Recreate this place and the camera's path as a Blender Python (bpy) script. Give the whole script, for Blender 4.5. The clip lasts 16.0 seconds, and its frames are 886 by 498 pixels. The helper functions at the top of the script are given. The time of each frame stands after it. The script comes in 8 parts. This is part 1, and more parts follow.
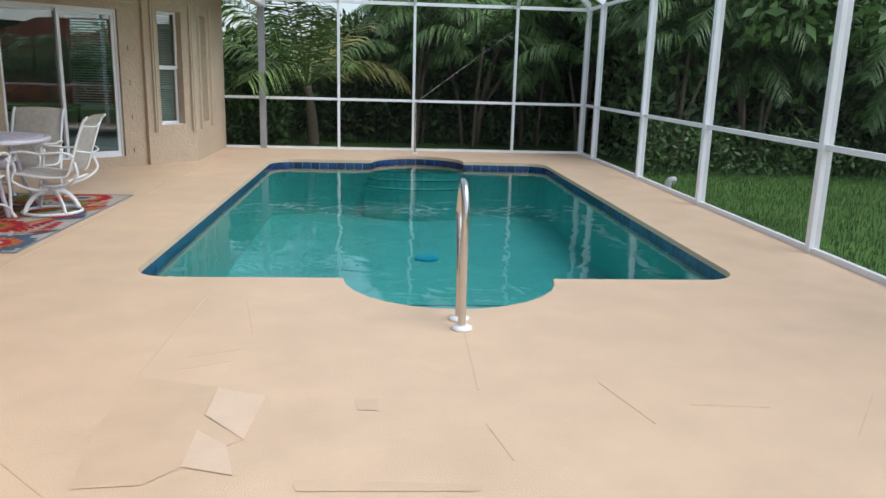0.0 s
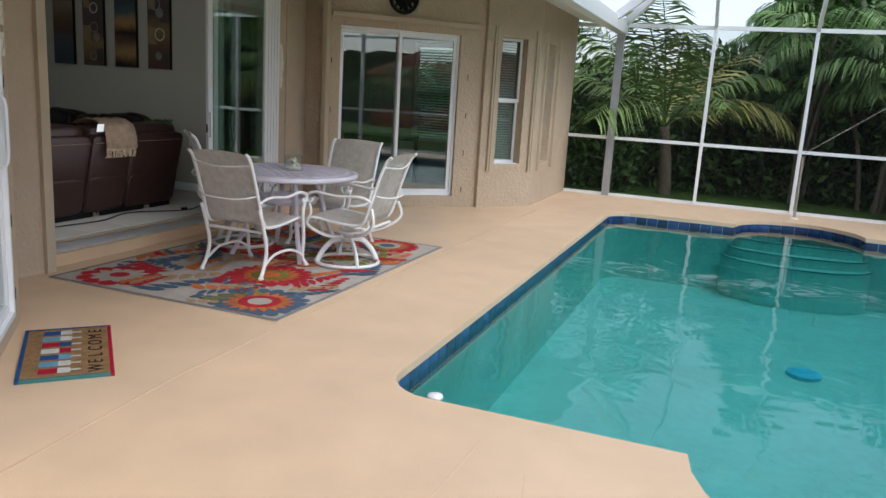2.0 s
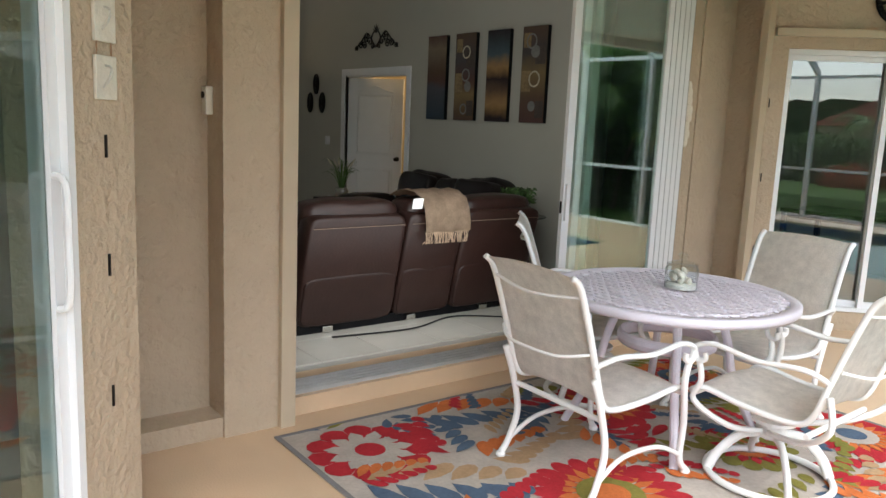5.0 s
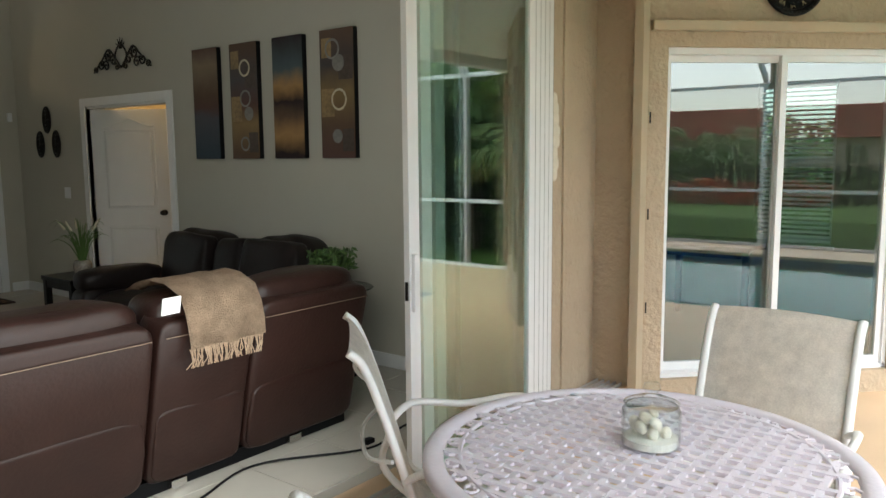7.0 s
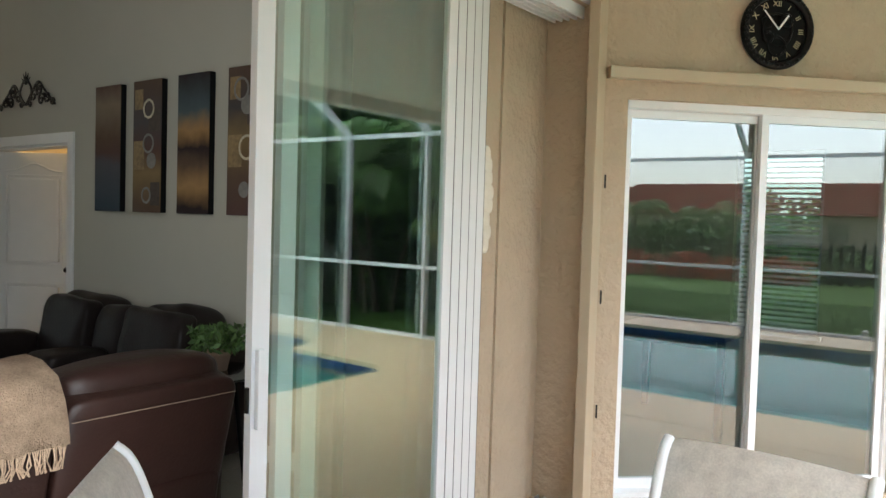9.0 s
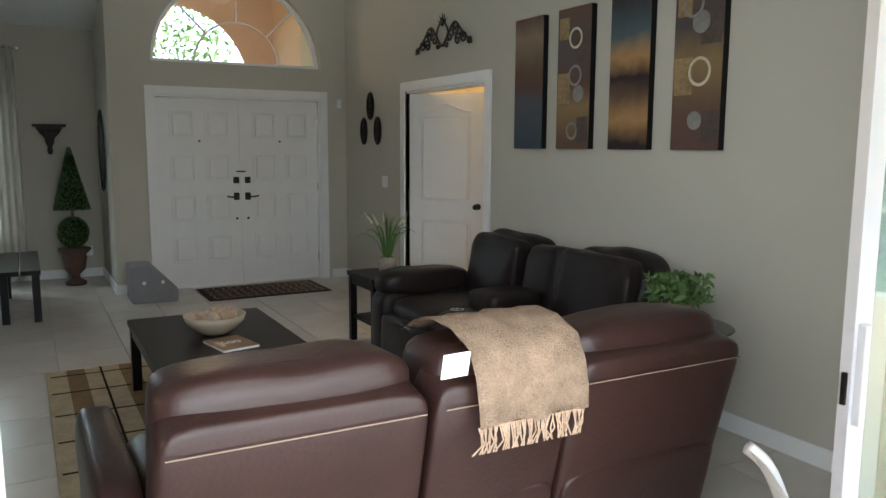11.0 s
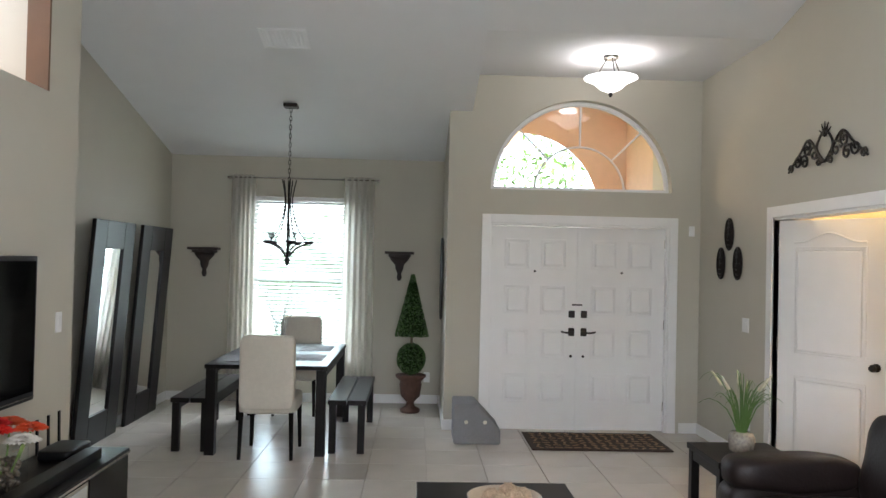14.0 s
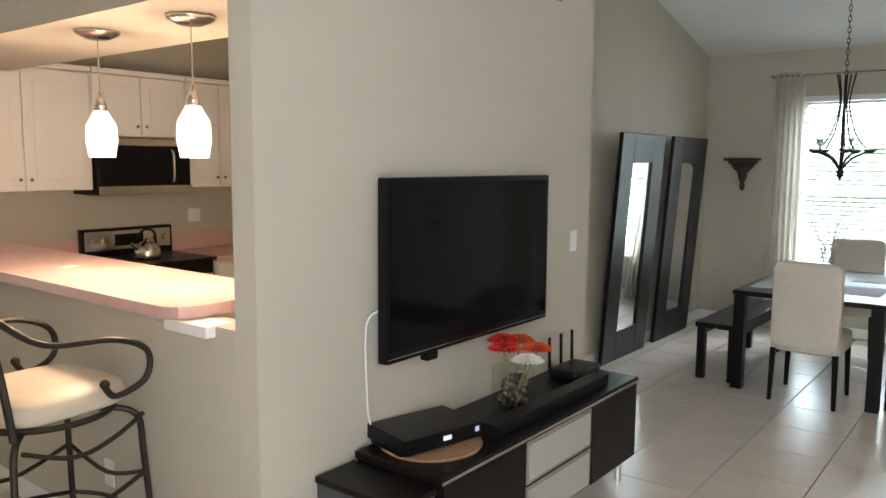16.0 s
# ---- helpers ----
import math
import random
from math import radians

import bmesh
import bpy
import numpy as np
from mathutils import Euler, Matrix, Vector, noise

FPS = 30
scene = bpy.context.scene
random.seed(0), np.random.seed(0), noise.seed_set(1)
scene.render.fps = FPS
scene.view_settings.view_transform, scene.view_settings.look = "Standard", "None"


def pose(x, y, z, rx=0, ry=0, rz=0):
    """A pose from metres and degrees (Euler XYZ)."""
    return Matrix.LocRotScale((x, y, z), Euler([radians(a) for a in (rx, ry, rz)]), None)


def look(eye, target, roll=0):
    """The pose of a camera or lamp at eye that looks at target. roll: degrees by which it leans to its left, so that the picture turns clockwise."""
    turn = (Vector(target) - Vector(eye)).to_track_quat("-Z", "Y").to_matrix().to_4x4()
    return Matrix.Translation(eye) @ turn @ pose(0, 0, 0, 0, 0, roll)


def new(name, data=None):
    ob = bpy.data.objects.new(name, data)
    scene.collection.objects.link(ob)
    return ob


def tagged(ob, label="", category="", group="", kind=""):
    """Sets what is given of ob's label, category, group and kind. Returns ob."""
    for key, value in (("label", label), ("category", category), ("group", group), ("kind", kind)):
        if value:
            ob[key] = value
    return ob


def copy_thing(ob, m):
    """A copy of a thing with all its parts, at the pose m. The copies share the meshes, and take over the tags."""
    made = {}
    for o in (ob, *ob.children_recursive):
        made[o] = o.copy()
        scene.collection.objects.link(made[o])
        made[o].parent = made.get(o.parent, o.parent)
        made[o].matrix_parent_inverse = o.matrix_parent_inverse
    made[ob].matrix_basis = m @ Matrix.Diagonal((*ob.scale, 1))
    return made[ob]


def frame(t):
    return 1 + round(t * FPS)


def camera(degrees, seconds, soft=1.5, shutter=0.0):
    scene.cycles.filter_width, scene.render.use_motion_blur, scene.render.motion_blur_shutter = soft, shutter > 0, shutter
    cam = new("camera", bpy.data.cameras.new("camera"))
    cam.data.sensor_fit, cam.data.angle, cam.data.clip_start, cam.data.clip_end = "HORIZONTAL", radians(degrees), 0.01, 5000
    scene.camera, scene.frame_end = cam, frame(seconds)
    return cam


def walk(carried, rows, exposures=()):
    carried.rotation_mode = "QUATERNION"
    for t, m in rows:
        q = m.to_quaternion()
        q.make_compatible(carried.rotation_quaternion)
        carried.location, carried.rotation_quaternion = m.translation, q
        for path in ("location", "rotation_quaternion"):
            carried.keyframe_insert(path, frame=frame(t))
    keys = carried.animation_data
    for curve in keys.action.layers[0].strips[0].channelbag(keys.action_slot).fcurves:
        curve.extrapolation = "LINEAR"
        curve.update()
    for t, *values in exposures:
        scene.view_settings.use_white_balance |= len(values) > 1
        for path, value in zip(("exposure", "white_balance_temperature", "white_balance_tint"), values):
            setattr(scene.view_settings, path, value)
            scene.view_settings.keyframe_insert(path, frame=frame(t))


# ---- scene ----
cam = camera(60.4, 16.0)
PATH = [
    (0, (0.225, 0.151, 1.523), (0.388, 2.092, 1.069), 1.6),
    (0.5, (0.185, 0.694, 1.523), (0.17, 2.646, 1.088), 1.5),
    (1, (0.107, 1.249, 1.548), (-0.177, 3.183, 1.127), 2.5),
    (1.5, (0.078, 1.761, 1.561), (-0.421, 3.65, 1.135), 2.6),
    (2, (-0.007, 2.262, 1.555), (-0.701, 4.093, 1.147), 3.5),
    (2.5, (-0.046, 2.731, 1.548), (-0.984, 4.457, 1.173), 4.1),
    (3, (-0.169, 3.237, 1.585), (-1.317, 4.838, 1.243), 3.0),
    (3.5, (-0.334, 3.728, 1.57), (-1.72, 5.133, 1.243), 3.1),
    (4, (-0.594, 4.137, 1.543), (-2.143, 5.361, 1.226), 2.8),
    (4.2, (-0.758, 4.282, 1.572), (-2.324, 5.483, 1.249), 2.7),
    (6.3, (-2.467, 5.715, 1.57), (-3.974, 6.989, 1.24), -0.1),
    (6.5, (-2.614, 5.841, 1.575), (-4.042, 7.21, 1.28), -0.1),
    (7, (-2.917, 6.144, 1.616), (-4.133, 7.713, 1.371), -0.5),
    (7.5, (-3.075, 6.504, 1.608), (-4.259, 8.103, 1.395), 0.5),
    (8, (-3.184, 6.817, 1.631), (-4.355, 8.432, 1.5), 0.4),
    (8.5, (-3.183, 6.99, 1.661), (-4.341, 8.62, 1.611), 1.0),
    (9, (-3.136, 7.063, 1.619), (-4.329, 8.666, 1.539), 1.7),
    (9.5, (-3.192, 7.044, 1.6), (-4.486, 8.551, 1.362), 1.9),
    (10, (-3.367, 6.959, 1.603), (-4.891, 8.198, 1.225), 0.1),
    (10.2, (-3.463, 6.867, 1.577), (-5.062, 8.007, 1.194), 0.3),
    (12.3, (-4.478, 6.931, 1.698), (-6.333, 7.677, 1.652), 0.3),
    (12.5, (-4.515, 7.028, 1.702), (-6.398, 7.703, 1.713), 0.8),
    (13, (-4.623, 7.291, 1.758), (-6.569, 7.716, 1.937), 1.7),
    (13.2, (-4.62, 7.312, 1.767), (-6.579, 7.662, 1.967), 1.6),
    (13.5, (-4.638, 7.362, 1.775), (-6.616, 7.607, 1.943), 1.1),
    (14, (-4.748, 7.353, 1.729), (-6.747, 7.422, 1.762), 1.3),
    (14.5, (-4.949, 7.322, 1.687), (-6.939, 7.155, 1.588), 1.0),
    (15, (-5.092, 7.344, 1.698), (-7.024, 6.859, 1.518), 0.8),
    (15.2, (-5.165, 7.36, 1.722), (-7.05, 6.705, 1.532), 1.1),
    (15.5, (-5.282, 7.384, 1.761), (-7.047, 6.462, 1.581), 1.8),
    (16, (-5.335, 7.366, 1.772), (-6.903, 6.146, 1.544), 0.4),
]
walk(cam, [(t, look(eye, target, roll)) for t, eye, target, roll in PATH],
     [(0, 0.65, 5900, 8), (1.5, 0.65, 5950, 8), (3.4, 0.88, 6050, 15), (4.2, 1.3, 6100, 12), (6.3, 1.8, 6450, 4), (8.0, 2.05, 6300, 7), (10.2, 2.25, 6050, 8), (12.3, 3.6, 5950, 11), (14.5, 3.7, 6100, 15), (16.0, 3.85, 6250, 15)])

# ---- light: overcast daylight ----
world = bpy.data.worlds.new("World")
scene.world = world
world.use_nodes = True
wn = world.node_tree.nodes
wl = world.node_tree.links
sky = wn.new("ShaderNodeTexSky")
sky.sky_type = "NISHITA"
sky.sun_disc = False
sky.sun_elevation = radians(55)
sky.sun_rotation = radians(113)
sky.air_density, sky.dust_density, sky.ozone_density = 1.0, 1.5, 1.0
bw = wn.new("ShaderNodeHueSaturation")
bw.inputs["Saturation"].default_value = 0.45
wl.new(sky.outputs[0], bw.inputs["Color"])
wl.new(bw.outputs[0], wn["Background"].inputs["Color"])
wn["Background"].inputs["Strength"].default_value = 0.15
sun = new("sun", bpy.data.lights.new("sun", "SUN"))
sun.data.energy, sun.data.angle, sun.data.color = 1.25, radians(50), (1.0, 0.96, 0.9)
sun.matrix_world = look((7, -3, 10.9), (0, 0, 0))
# area lamp added in the wide doorway to strengthen its daylight in the living room
doorway = new("doorway_daylight", bpy.data.lights.new("doorway_daylight", "AREA"))
doorway.data.shape, doorway.data.size, doorway.data.size_y, doorway.data.energy, doorway.data.color = "RECTANGLE", 1.95, 2.3, 8.5, (0.98, 1.0, 0.98)
doorway.matrix_world = look((-5.24, 7.6, 1.45), (-6.24, 7.6, 1.45))


# ---- materials ----
def mat(name, col, rough=0.6, metal=0.0, scale=8.0, var=0.12, bump=0.0, bscale=60.0, spec=0.5, coat=0.0, rand=0.0):
    m = bpy.data.materials.new(name)
    m.use_nodes = True
    n, l = m.node_tree.nodes, m.node_tree.links
    b = n["Principled BSDF"]
    b.inputs["Roughness"].default_value = rough
    b.inputs["Metallic"].default_value = metal
    b.inputs["Specular IOR Level"].default_value = spec
    b.inputs["Coat Weight"].default_value = coat
    tc = n.new("ShaderNodeTexCoord")
    t1 = n.new("ShaderNodeTexNoise")
    t1.inputs["Scale"].default_value = scale
    t1.inputs["Detail"].default_value = 5
    l.new(tc.outputs["Object"], t1.inputs["Vector"])
    t2 = n.new("ShaderNodeTexNoise")
    t2.inputs["Scale"].default_value = scale * 0.13
    l.new(tc.outputs["Object"], t2.inputs["Vector"])
    add = n.new("ShaderNodeMath")
    add.operation = "ADD"
    l.new(t1.outputs["Fac"], add.inputs[0])
    l.new(t2.outputs["Fac"], add.inputs[1])
    mr = n.new("ShaderNodeMapRange")
    mr.inputs["From Min"].default_value, mr.inputs["From Max"].default_value = 0.6, 1.4
    mr.inputs["To Min"].default_value, mr.inputs["To Max"].default_value = 1 - var, 1 + var
    l.new(add.outputs[0], mr.inputs["Value"])
    mul = n.new("ShaderNodeVectorMath")
    mul.operation = "SCALE"
    mul.inputs[0].default_value = col[:3]
    last = mr.outputs[0]
    if rand:
        oi = n.new("ShaderNodeObjectInfo")
        r2 = n.new("ShaderNodeMapRange")
        r2.inputs["To Min"].default_value, r2.inputs["To Max"].default_value = 1 - rand, 1 + rand
        l.new(oi.outputs["Random"], r2.inputs["Value"])
        mm = n.new("ShaderNodeMath")
        mm.operation = "MULTIPLY"
        l.new(last, mm.inputs[0])
        l.new(r2.outputs[0], mm.inputs[1])
        last = mm.outputs[0]
    l.new(last, mul.inputs["Scale"])
    l.new(mul.outputs[0], b.inputs["Base Color"])
    if bump:
        t3 = n.new("ShaderNodeTexNoise")
        t3.inputs["Scale"].default_value = bscale
        t3.inputs["Detail"].default_value = 4
        l.new(tc.outputs["Object"], t3.inputs["Vector"])
        bp = n.new("ShaderNodeBump")
        bp.inputs["Strength"].default_value = bump
        bp.inputs["Distance"].default_value = 0.02
        l.new(t3.outputs["Fac"], bp.inputs["Height"])
        l.new(bp.outputs[0], b.inputs["Normal"])
    return m


def glass_mat(name, tint=(0.85, 0.92, 0.9), gloss=0.12, rough=0.0, ior=1.5):
    # a thin pane: clear with a mirror share that grows at grazing angles
    m = bpy.data.materials.new(name)
    m.use_nodes = True
    n, l = m.node_tree.nodes, m.node_tree.links
    n.remove(n["Principled BSDF"])
    tr = n.new("ShaderNodeBsdfTransparent")
    tr.inputs[0].default_value = (*tint, 1)
    gl = n.new("ShaderNodeBsdfGlossy")
    gl.inputs["Roughness"].default_value = rough
    lw = n.new("ShaderNodeLayerWeight")
    lw.inputs["Blend"].default_value = 0.5
    fr = n.new("ShaderNodeMath")
    fr.operation = "POWER"
    fr.inputs[1].default_value = 4.0
    l.new(lw.outputs["Facing"], fr.inputs[0])
    ad = n.new("ShaderNodeMath")
    ad.operation = "ADD"
    ad.use_clamp = True
    ad.inputs[1].default_value = gloss
    l.new(fr.outputs[0], ad.inputs[0])
    mx = n.new("ShaderNodeMixShader")
    l.new(ad.outputs[0], mx.inputs[0])
    l.new(tr.outputs[0], mx.inputs[1])
    l.new(gl.outputs[0], mx.inputs[2])
    l.new(mx.outputs[0], n["Material Output"].inputs[0])
    return m


def glow_mat(name, col, strength):
    m = bpy.data.materials.new(name)
    m.use_nodes = True
    b = m.node_tree.nodes["Principled BSDF"]
    b.inputs["Base Color"].default_value = (0.85, 0.85, 0.85, 1)
    b.inputs["Emission Color"].default_value = (*col, 1)
    b.inputs["Emission Strength"].default_value = strength
    return m


def sheer_mat(name, col, clear, scatter=0.35):
    # thin woven stuff: part of the light passes straight, part is scattered through
    m = bpy.data.materials.new(name)
    m.use_nodes = True
    n, l = m.node_tree.nodes, m.node_tree.links
    n.remove(n["Principled BSDF"])
    tr = n.new("ShaderNodeBsdfTransparent")
    di = n.new("ShaderNodeBsdfDiffuse")
    di.inputs[0].default_value = (*col, 1)
    tl = n.new("ShaderNodeBsdfTranslucent")
    tl.inputs[0].default_value = (*col, 1)
    m1 = n.new("ShaderNodeMixShader")
    m1.inputs[0].default_value = scatter
    l.new(di.outputs[0], m1.inputs[1])
    l.new(tl.outputs[0], m1.inputs[2])
    m2 = n.new("ShaderNodeMixShader")
    m2.inputs[0].default_value = clear
    l.new(m1.outputs[0], m2.inputs[1])
    l.new(tr.outputs[0], m2.inputs[2])
    l.new(m2.outputs[0], n["Material Output"].inputs[0])
    return m


def leaf_mat(name, col, var=0.5):
    m = mat(name, col, 0.55, 0, 3.0, 0.2)
    n, l = m.node_tree.nodes, m.node_tree.links
    geo = n.new("ShaderNodeNewGeometry")
    r = n.new("ShaderNodeMapRange")
    r.inputs["To Min"].default_value, r.inputs["To Max"].default_value = 1 - var, 1 + var
    l.new(geo.outputs["Random Per Island"], r.inputs["Value"])
    sc = n.new("ShaderNodeVectorMath")
    sc.operation = "SCALE"
    sc.inputs[0].default_value = col
    l.new(r.outputs[0], sc.inputs["Scale"])
    l.new(sc.outputs[0], n["Principled BSDF"].inputs["Base Color"])
    return m


M_STUCCO = mat("tan stucco", (0.50, 0.40, 0.29), 0.85, 0, 6, 0.08, 1.0, 24, 0.2)
M_TRIM = mat("tan trim paint", (0.50, 0.41, 0.29), 0.55, 0, 6, 0.06)
M_DECK = mat("painted deck", (0.68, 0.49, 0.32), 0.42, 0, 2.6, 0.12, 0.25, 110, 0.4)
M_DECKB = mat("deck patch", (0.645, 0.46, 0.295), 0.34, 0, 5, 0.1, 0.08, 90)
M_WALL = mat("greige paint", (0.50, 0.475, 0.40), 0.75, 0, 3, 0.03, 0.08, 120, 0.3)
M_CEIL = mat("ceiling paint", (0.74, 0.74, 0.74), 0.85, 0, 3, 0.03, 0.12, 120, 0.2)
M_WHITE = mat("white paint", (0.80, 0.80, 0.79), 0.4, 0, 5, 0.04)
M_ALU = mat("white aluminium", (0.80, 0.81, 0.82), 0.35, 0, 5, 0.04)
M_TILE = mat("ceramic floor tile", (0.56, 0.52, 0.46), 0.27, 0, 4, 0.08, 0.02, 30, 0.5, rand=0.05)
M_GROUT = mat("grout", (0.38, 0.35, 0.31), 0.85)
M_PLASTER = mat("pool plaster", (0.30, 0.60, 0.58), 0.7, 0, 14, 0.12)
M_NAVY = mat("navy pool tile", (0.02, 0.05, 0.14), 0.15, 0, 25, 0.3, rand=0.4)
M_GRASS = leaf_mat("grass blades", (0.075, 0.16, 0.03), 0.5)
M_LAWN = mat("lawn", (0.08, 0.15, 0.035), 0.9, 0, 5, 0.4, 0.6, 40, 0.1)
M_SCREEN = sheer_mat("insect screen", (0.03, 0.03, 0.03), 0.78)
M_GLASS = glass_mat("window glass", (0.80, 0.88, 0.86), 0.10)
M_TINT = glass_mat("tinted glass", (0.76, 0.82, 0.80), 0.15)
M_STEEL = mat("brushed steel", (0.62, 0.6, 0.57), 0.22, 1.0, 10, 0.08)
M_BLACKWOOD = mat("black brown wood", (0.008, 0.0065, 0.006), 0.36, 0, 12, 0.3, 0, 60, 0.18)
M_BLACK = mat("black plastic", (0.006, 0.006, 0.007), 0.32, 0, 10, 0.2, 0, 60, 0.16)
M_IRON = mat("dark iron", (0.02, 0.017, 0.015), 0.45, 0.6, 20, 0.3)
M_ROOF = mat("red clay tile", (0.38, 0.11, 0.07), 0.8, 0, 3, 0.3)


# ---- mesh helpers ----
def link(name, bm, material, parent=None, label="", smooth=False):
    me = bpy.data.meshes.new(name)
    bm.normal_update()
    bm.to_mesh(me)
    bm.free()
    if smooth:
        for p in me.polygons:
            p.use_smooth = True
    me.materials.append(material)
    ob = new(name, me)
    if parent:
        ob.parent = parent
    if label:
        ob["label"] = label
    return ob


def part(name, bm, material, parent, label="", smooth=False):
    return link(name, bm, material, parent, label, smooth)


def thing(name, label, category, m=None, group="", kind=""):
    ob = new(name)
    ob.empty_display_size = 0.1
    if m is not None:
        ob.matrix_basis = m
    return tagged(ob, label, category, group, kind)


def box(x0, x1, y0, y1, z0, z1, bevel=0.0, bm=None, m=None):
    bm = bm or bmesh.new()
    vs = [bm.verts.new(v) for v in ((x0, y0, z0), (x1, y0, z0), (x1, y1, z0), (x0, y1, z0), (x0, y0, z1), (x1, y0, z1), (x1, y1, z1), (x0, y1, z1))]
    fs = [bm.faces.new([vs[i] for i in f]) for f in ((3, 2, 1, 0), (4, 5, 6, 7), (0, 1, 5, 4), (1, 2, 6, 5), (2, 3, 7, 6), (3, 0, 4, 7))]
    if bevel:
        es = {e for f in fs for e in f.edges}
        r = bmesh.ops.bevel(bm, geom=list(es), offset=bevel, segments=2, affect="EDGES", profile=0.6)
        vs = list({v for f in r["faces"] for v in f.verts} | {v for v in vs if v.is_valid})
    if m is not None:
        bmesh.ops.transform(bm, matrix=m, verts=vs)
    return bm


def prism(points, z0, z1, bm=None):
    """An upright solid on a polygon given anticlockwise."""
    bm = bm or bmesh.new()
    lo = [bm.verts.new((x, y, z0)) for x, y in points]
    hi = [bm.verts.new((x, y, z1)) for x, y in points]
    k = len(points)
    bm.faces.new(lo[::-1])
    bm.faces.new(hi)
    for i in range(k):
        bm.faces.new((lo[i], lo[(i + 1) % k], hi[(i + 1) % k], hi[i]))
    return bm


def bar(a, b, w, d=None, bm=None, up=(0, 0, 1)):
    """A square bar from a to b."""
    d = d or w
    a, b = Vector(a), Vector(b)
    z = (b - a).normalized()
    u = Vector(up)
    if abs(z.dot(u)) > 0.95:
        u = Vector((0, 1, 0))
    x = z.cross(u).normalized()
    y = x.cross(z).normalized()
    bm = bm or bmesh.new()
    vs = []
    for p in (a, b):
        for sx, sy in ((-1, -1), (1, -1), (1, 1), (-1, 1)):
            vs.append(bm.verts.new(p + x * sx * w / 2 + y * sy * d / 2))
    for f in ((3, 2, 1, 0), (4, 5, 6, 7), (0, 1, 5, 4), (1, 2, 6, 5), (2, 3, 7, 6), (3, 0, 4, 7)):
        bm.faces.new([vs[i] for i in f])
    return bm


def smooth_path(pts, n=6):
    """Catmull-Rom points through pts."""
    p = [Vector(q) for q in pts]
    out = []
    for i in range(len(p) - 1):
        a, b, c, d = p[max(i - 1, 0)], p[i], p[i + 1], p[min(i + 2, len(p) - 1)]
        for k in range(n):
            t = k / n
            out.append(0.5 * (2 * b + (c - a) * t + (2 * a - 5 * b + 4 * c - d) * t * t + (3 * b - a - 3 * c + d) * t ** 3))
    out.append(p[-1])
    return out


def tube(pts, r, bm=None, seg=8, closed=False, flat=1.0, taper=1.0):
    """A round tube along pts; flat squeezes it, taper is the end radius share."""
    bm = bm or bmesh.new()
    pts = [Vector(p) for p in pts]
    k = len(pts)
    rings = []
    ref = None
    for i, p in enumerate(pts):
        if closed:
            t = pts[(i + 1) % k] - pts[i - 1]
        else:
            t = pts[min(i + 1, k - 1)] - pts[max(i - 1, 0)]
        t.normalize()
        if ref is None:
            ref = Vector((0, 0, 1)) if abs(t.z) < 0.9 else Vector((1, 0, 0))
        x = t.cross(ref)
        if x.length < 1e-4:
            x = t.cross(Vector((0.3, 1, 0.2)))
        x.normalize()
        y = x.cross(t).normalized()
        ref = y
        rr = r * (1 + (taper - 1) * i / max(k - 1, 1))
        rings.append([bm.verts.new(p + x * math.cos(2 * math.pi * j / seg) * rr + y * math.sin(2 * math.pi * j / seg) * rr * flat) for j in range(seg)])
    for i in range(k if closed else k - 1):
        a, b = rings[i], rings[(i + 1) % k]
        for j in range(seg):
            bm.faces.new((a[j], a[(j + 1) % seg], b[(j + 1) % seg], b[j]))
    if not closed:
        bm.faces.new(rings[0][::-1])
        bm.faces.new(rings[-1])
    return bm


def lathe(profile, seg=24, bm=None, at=(0, 0, 0), sx=1.0, sy=1.0):
    """A turned solid from (radius, height) pairs, bottom to top."""
    bm = bm or bmesh.new()
    rings = []
    for r, z in profile:
        rings.append([bm.verts.new((at[0] + sx * max(r, 0.0005) * math.cos(2 * math.pi * j / seg), at[1] + sy * max(r, 0.0005) * math.sin(2 * math.pi * j / seg), at[2] + z)) for j in range(seg)])
    for a, b in zip(rings, rings[1:]):
        for j in range(seg):
            bm.faces.new((a[j], a[(j + 1) % seg], b[(j + 1) % seg], b[j]))
    bm.faces.new(rings[0][::-1])
    bm.faces.new(rings[-1])
    return bm


def cushion(x0, x1, y0, y1, z0, z1, puff=0.35, n=8, bm=None, m=None):
    """A soft padded block: a superellipsoid."""
    bm = bm or bmesh.new()
    cx, cy, cz = (x0 + x1) / 2, (y0 + y1) / 2, (z0 + z1) / 2
    hx, hy, hz = (x1 - x0) / 2, (y1 - y0) / 2, (z1 - z0) / 2

    def pw(v):
        return math.copysign(abs(v) ** puff, v)
    us, vs = 4 * n, 2 * n
    rows = []
    for i in range(1, vs):
        a = -math.pi / 2 + math.pi * i / vs
        rows.append([bm.verts.new((cx + hx * pw(math.cos(a)) * pw(math.cos(2 * math.pi * j / us)), cy + hy * pw(math.cos(a)) * pw(math.sin(2 * math.pi * j / us)), cz + hz * pw(math.sin(a)))) for j in range(us)])
    for a, b in zip(rows, rows[1:]):
        for j in range(us):
            bm.faces.new((a[j], a[(j + 1) % us], b[(j + 1) % us], b[j]))
    bm.faces.new(rows[0][::-1])
    bm.faces.new(rows[-1])
    if m is not None:
        bmesh.ops.transform(bm, matrix=m, verts=[v for r in rows for v in r])
    return bm


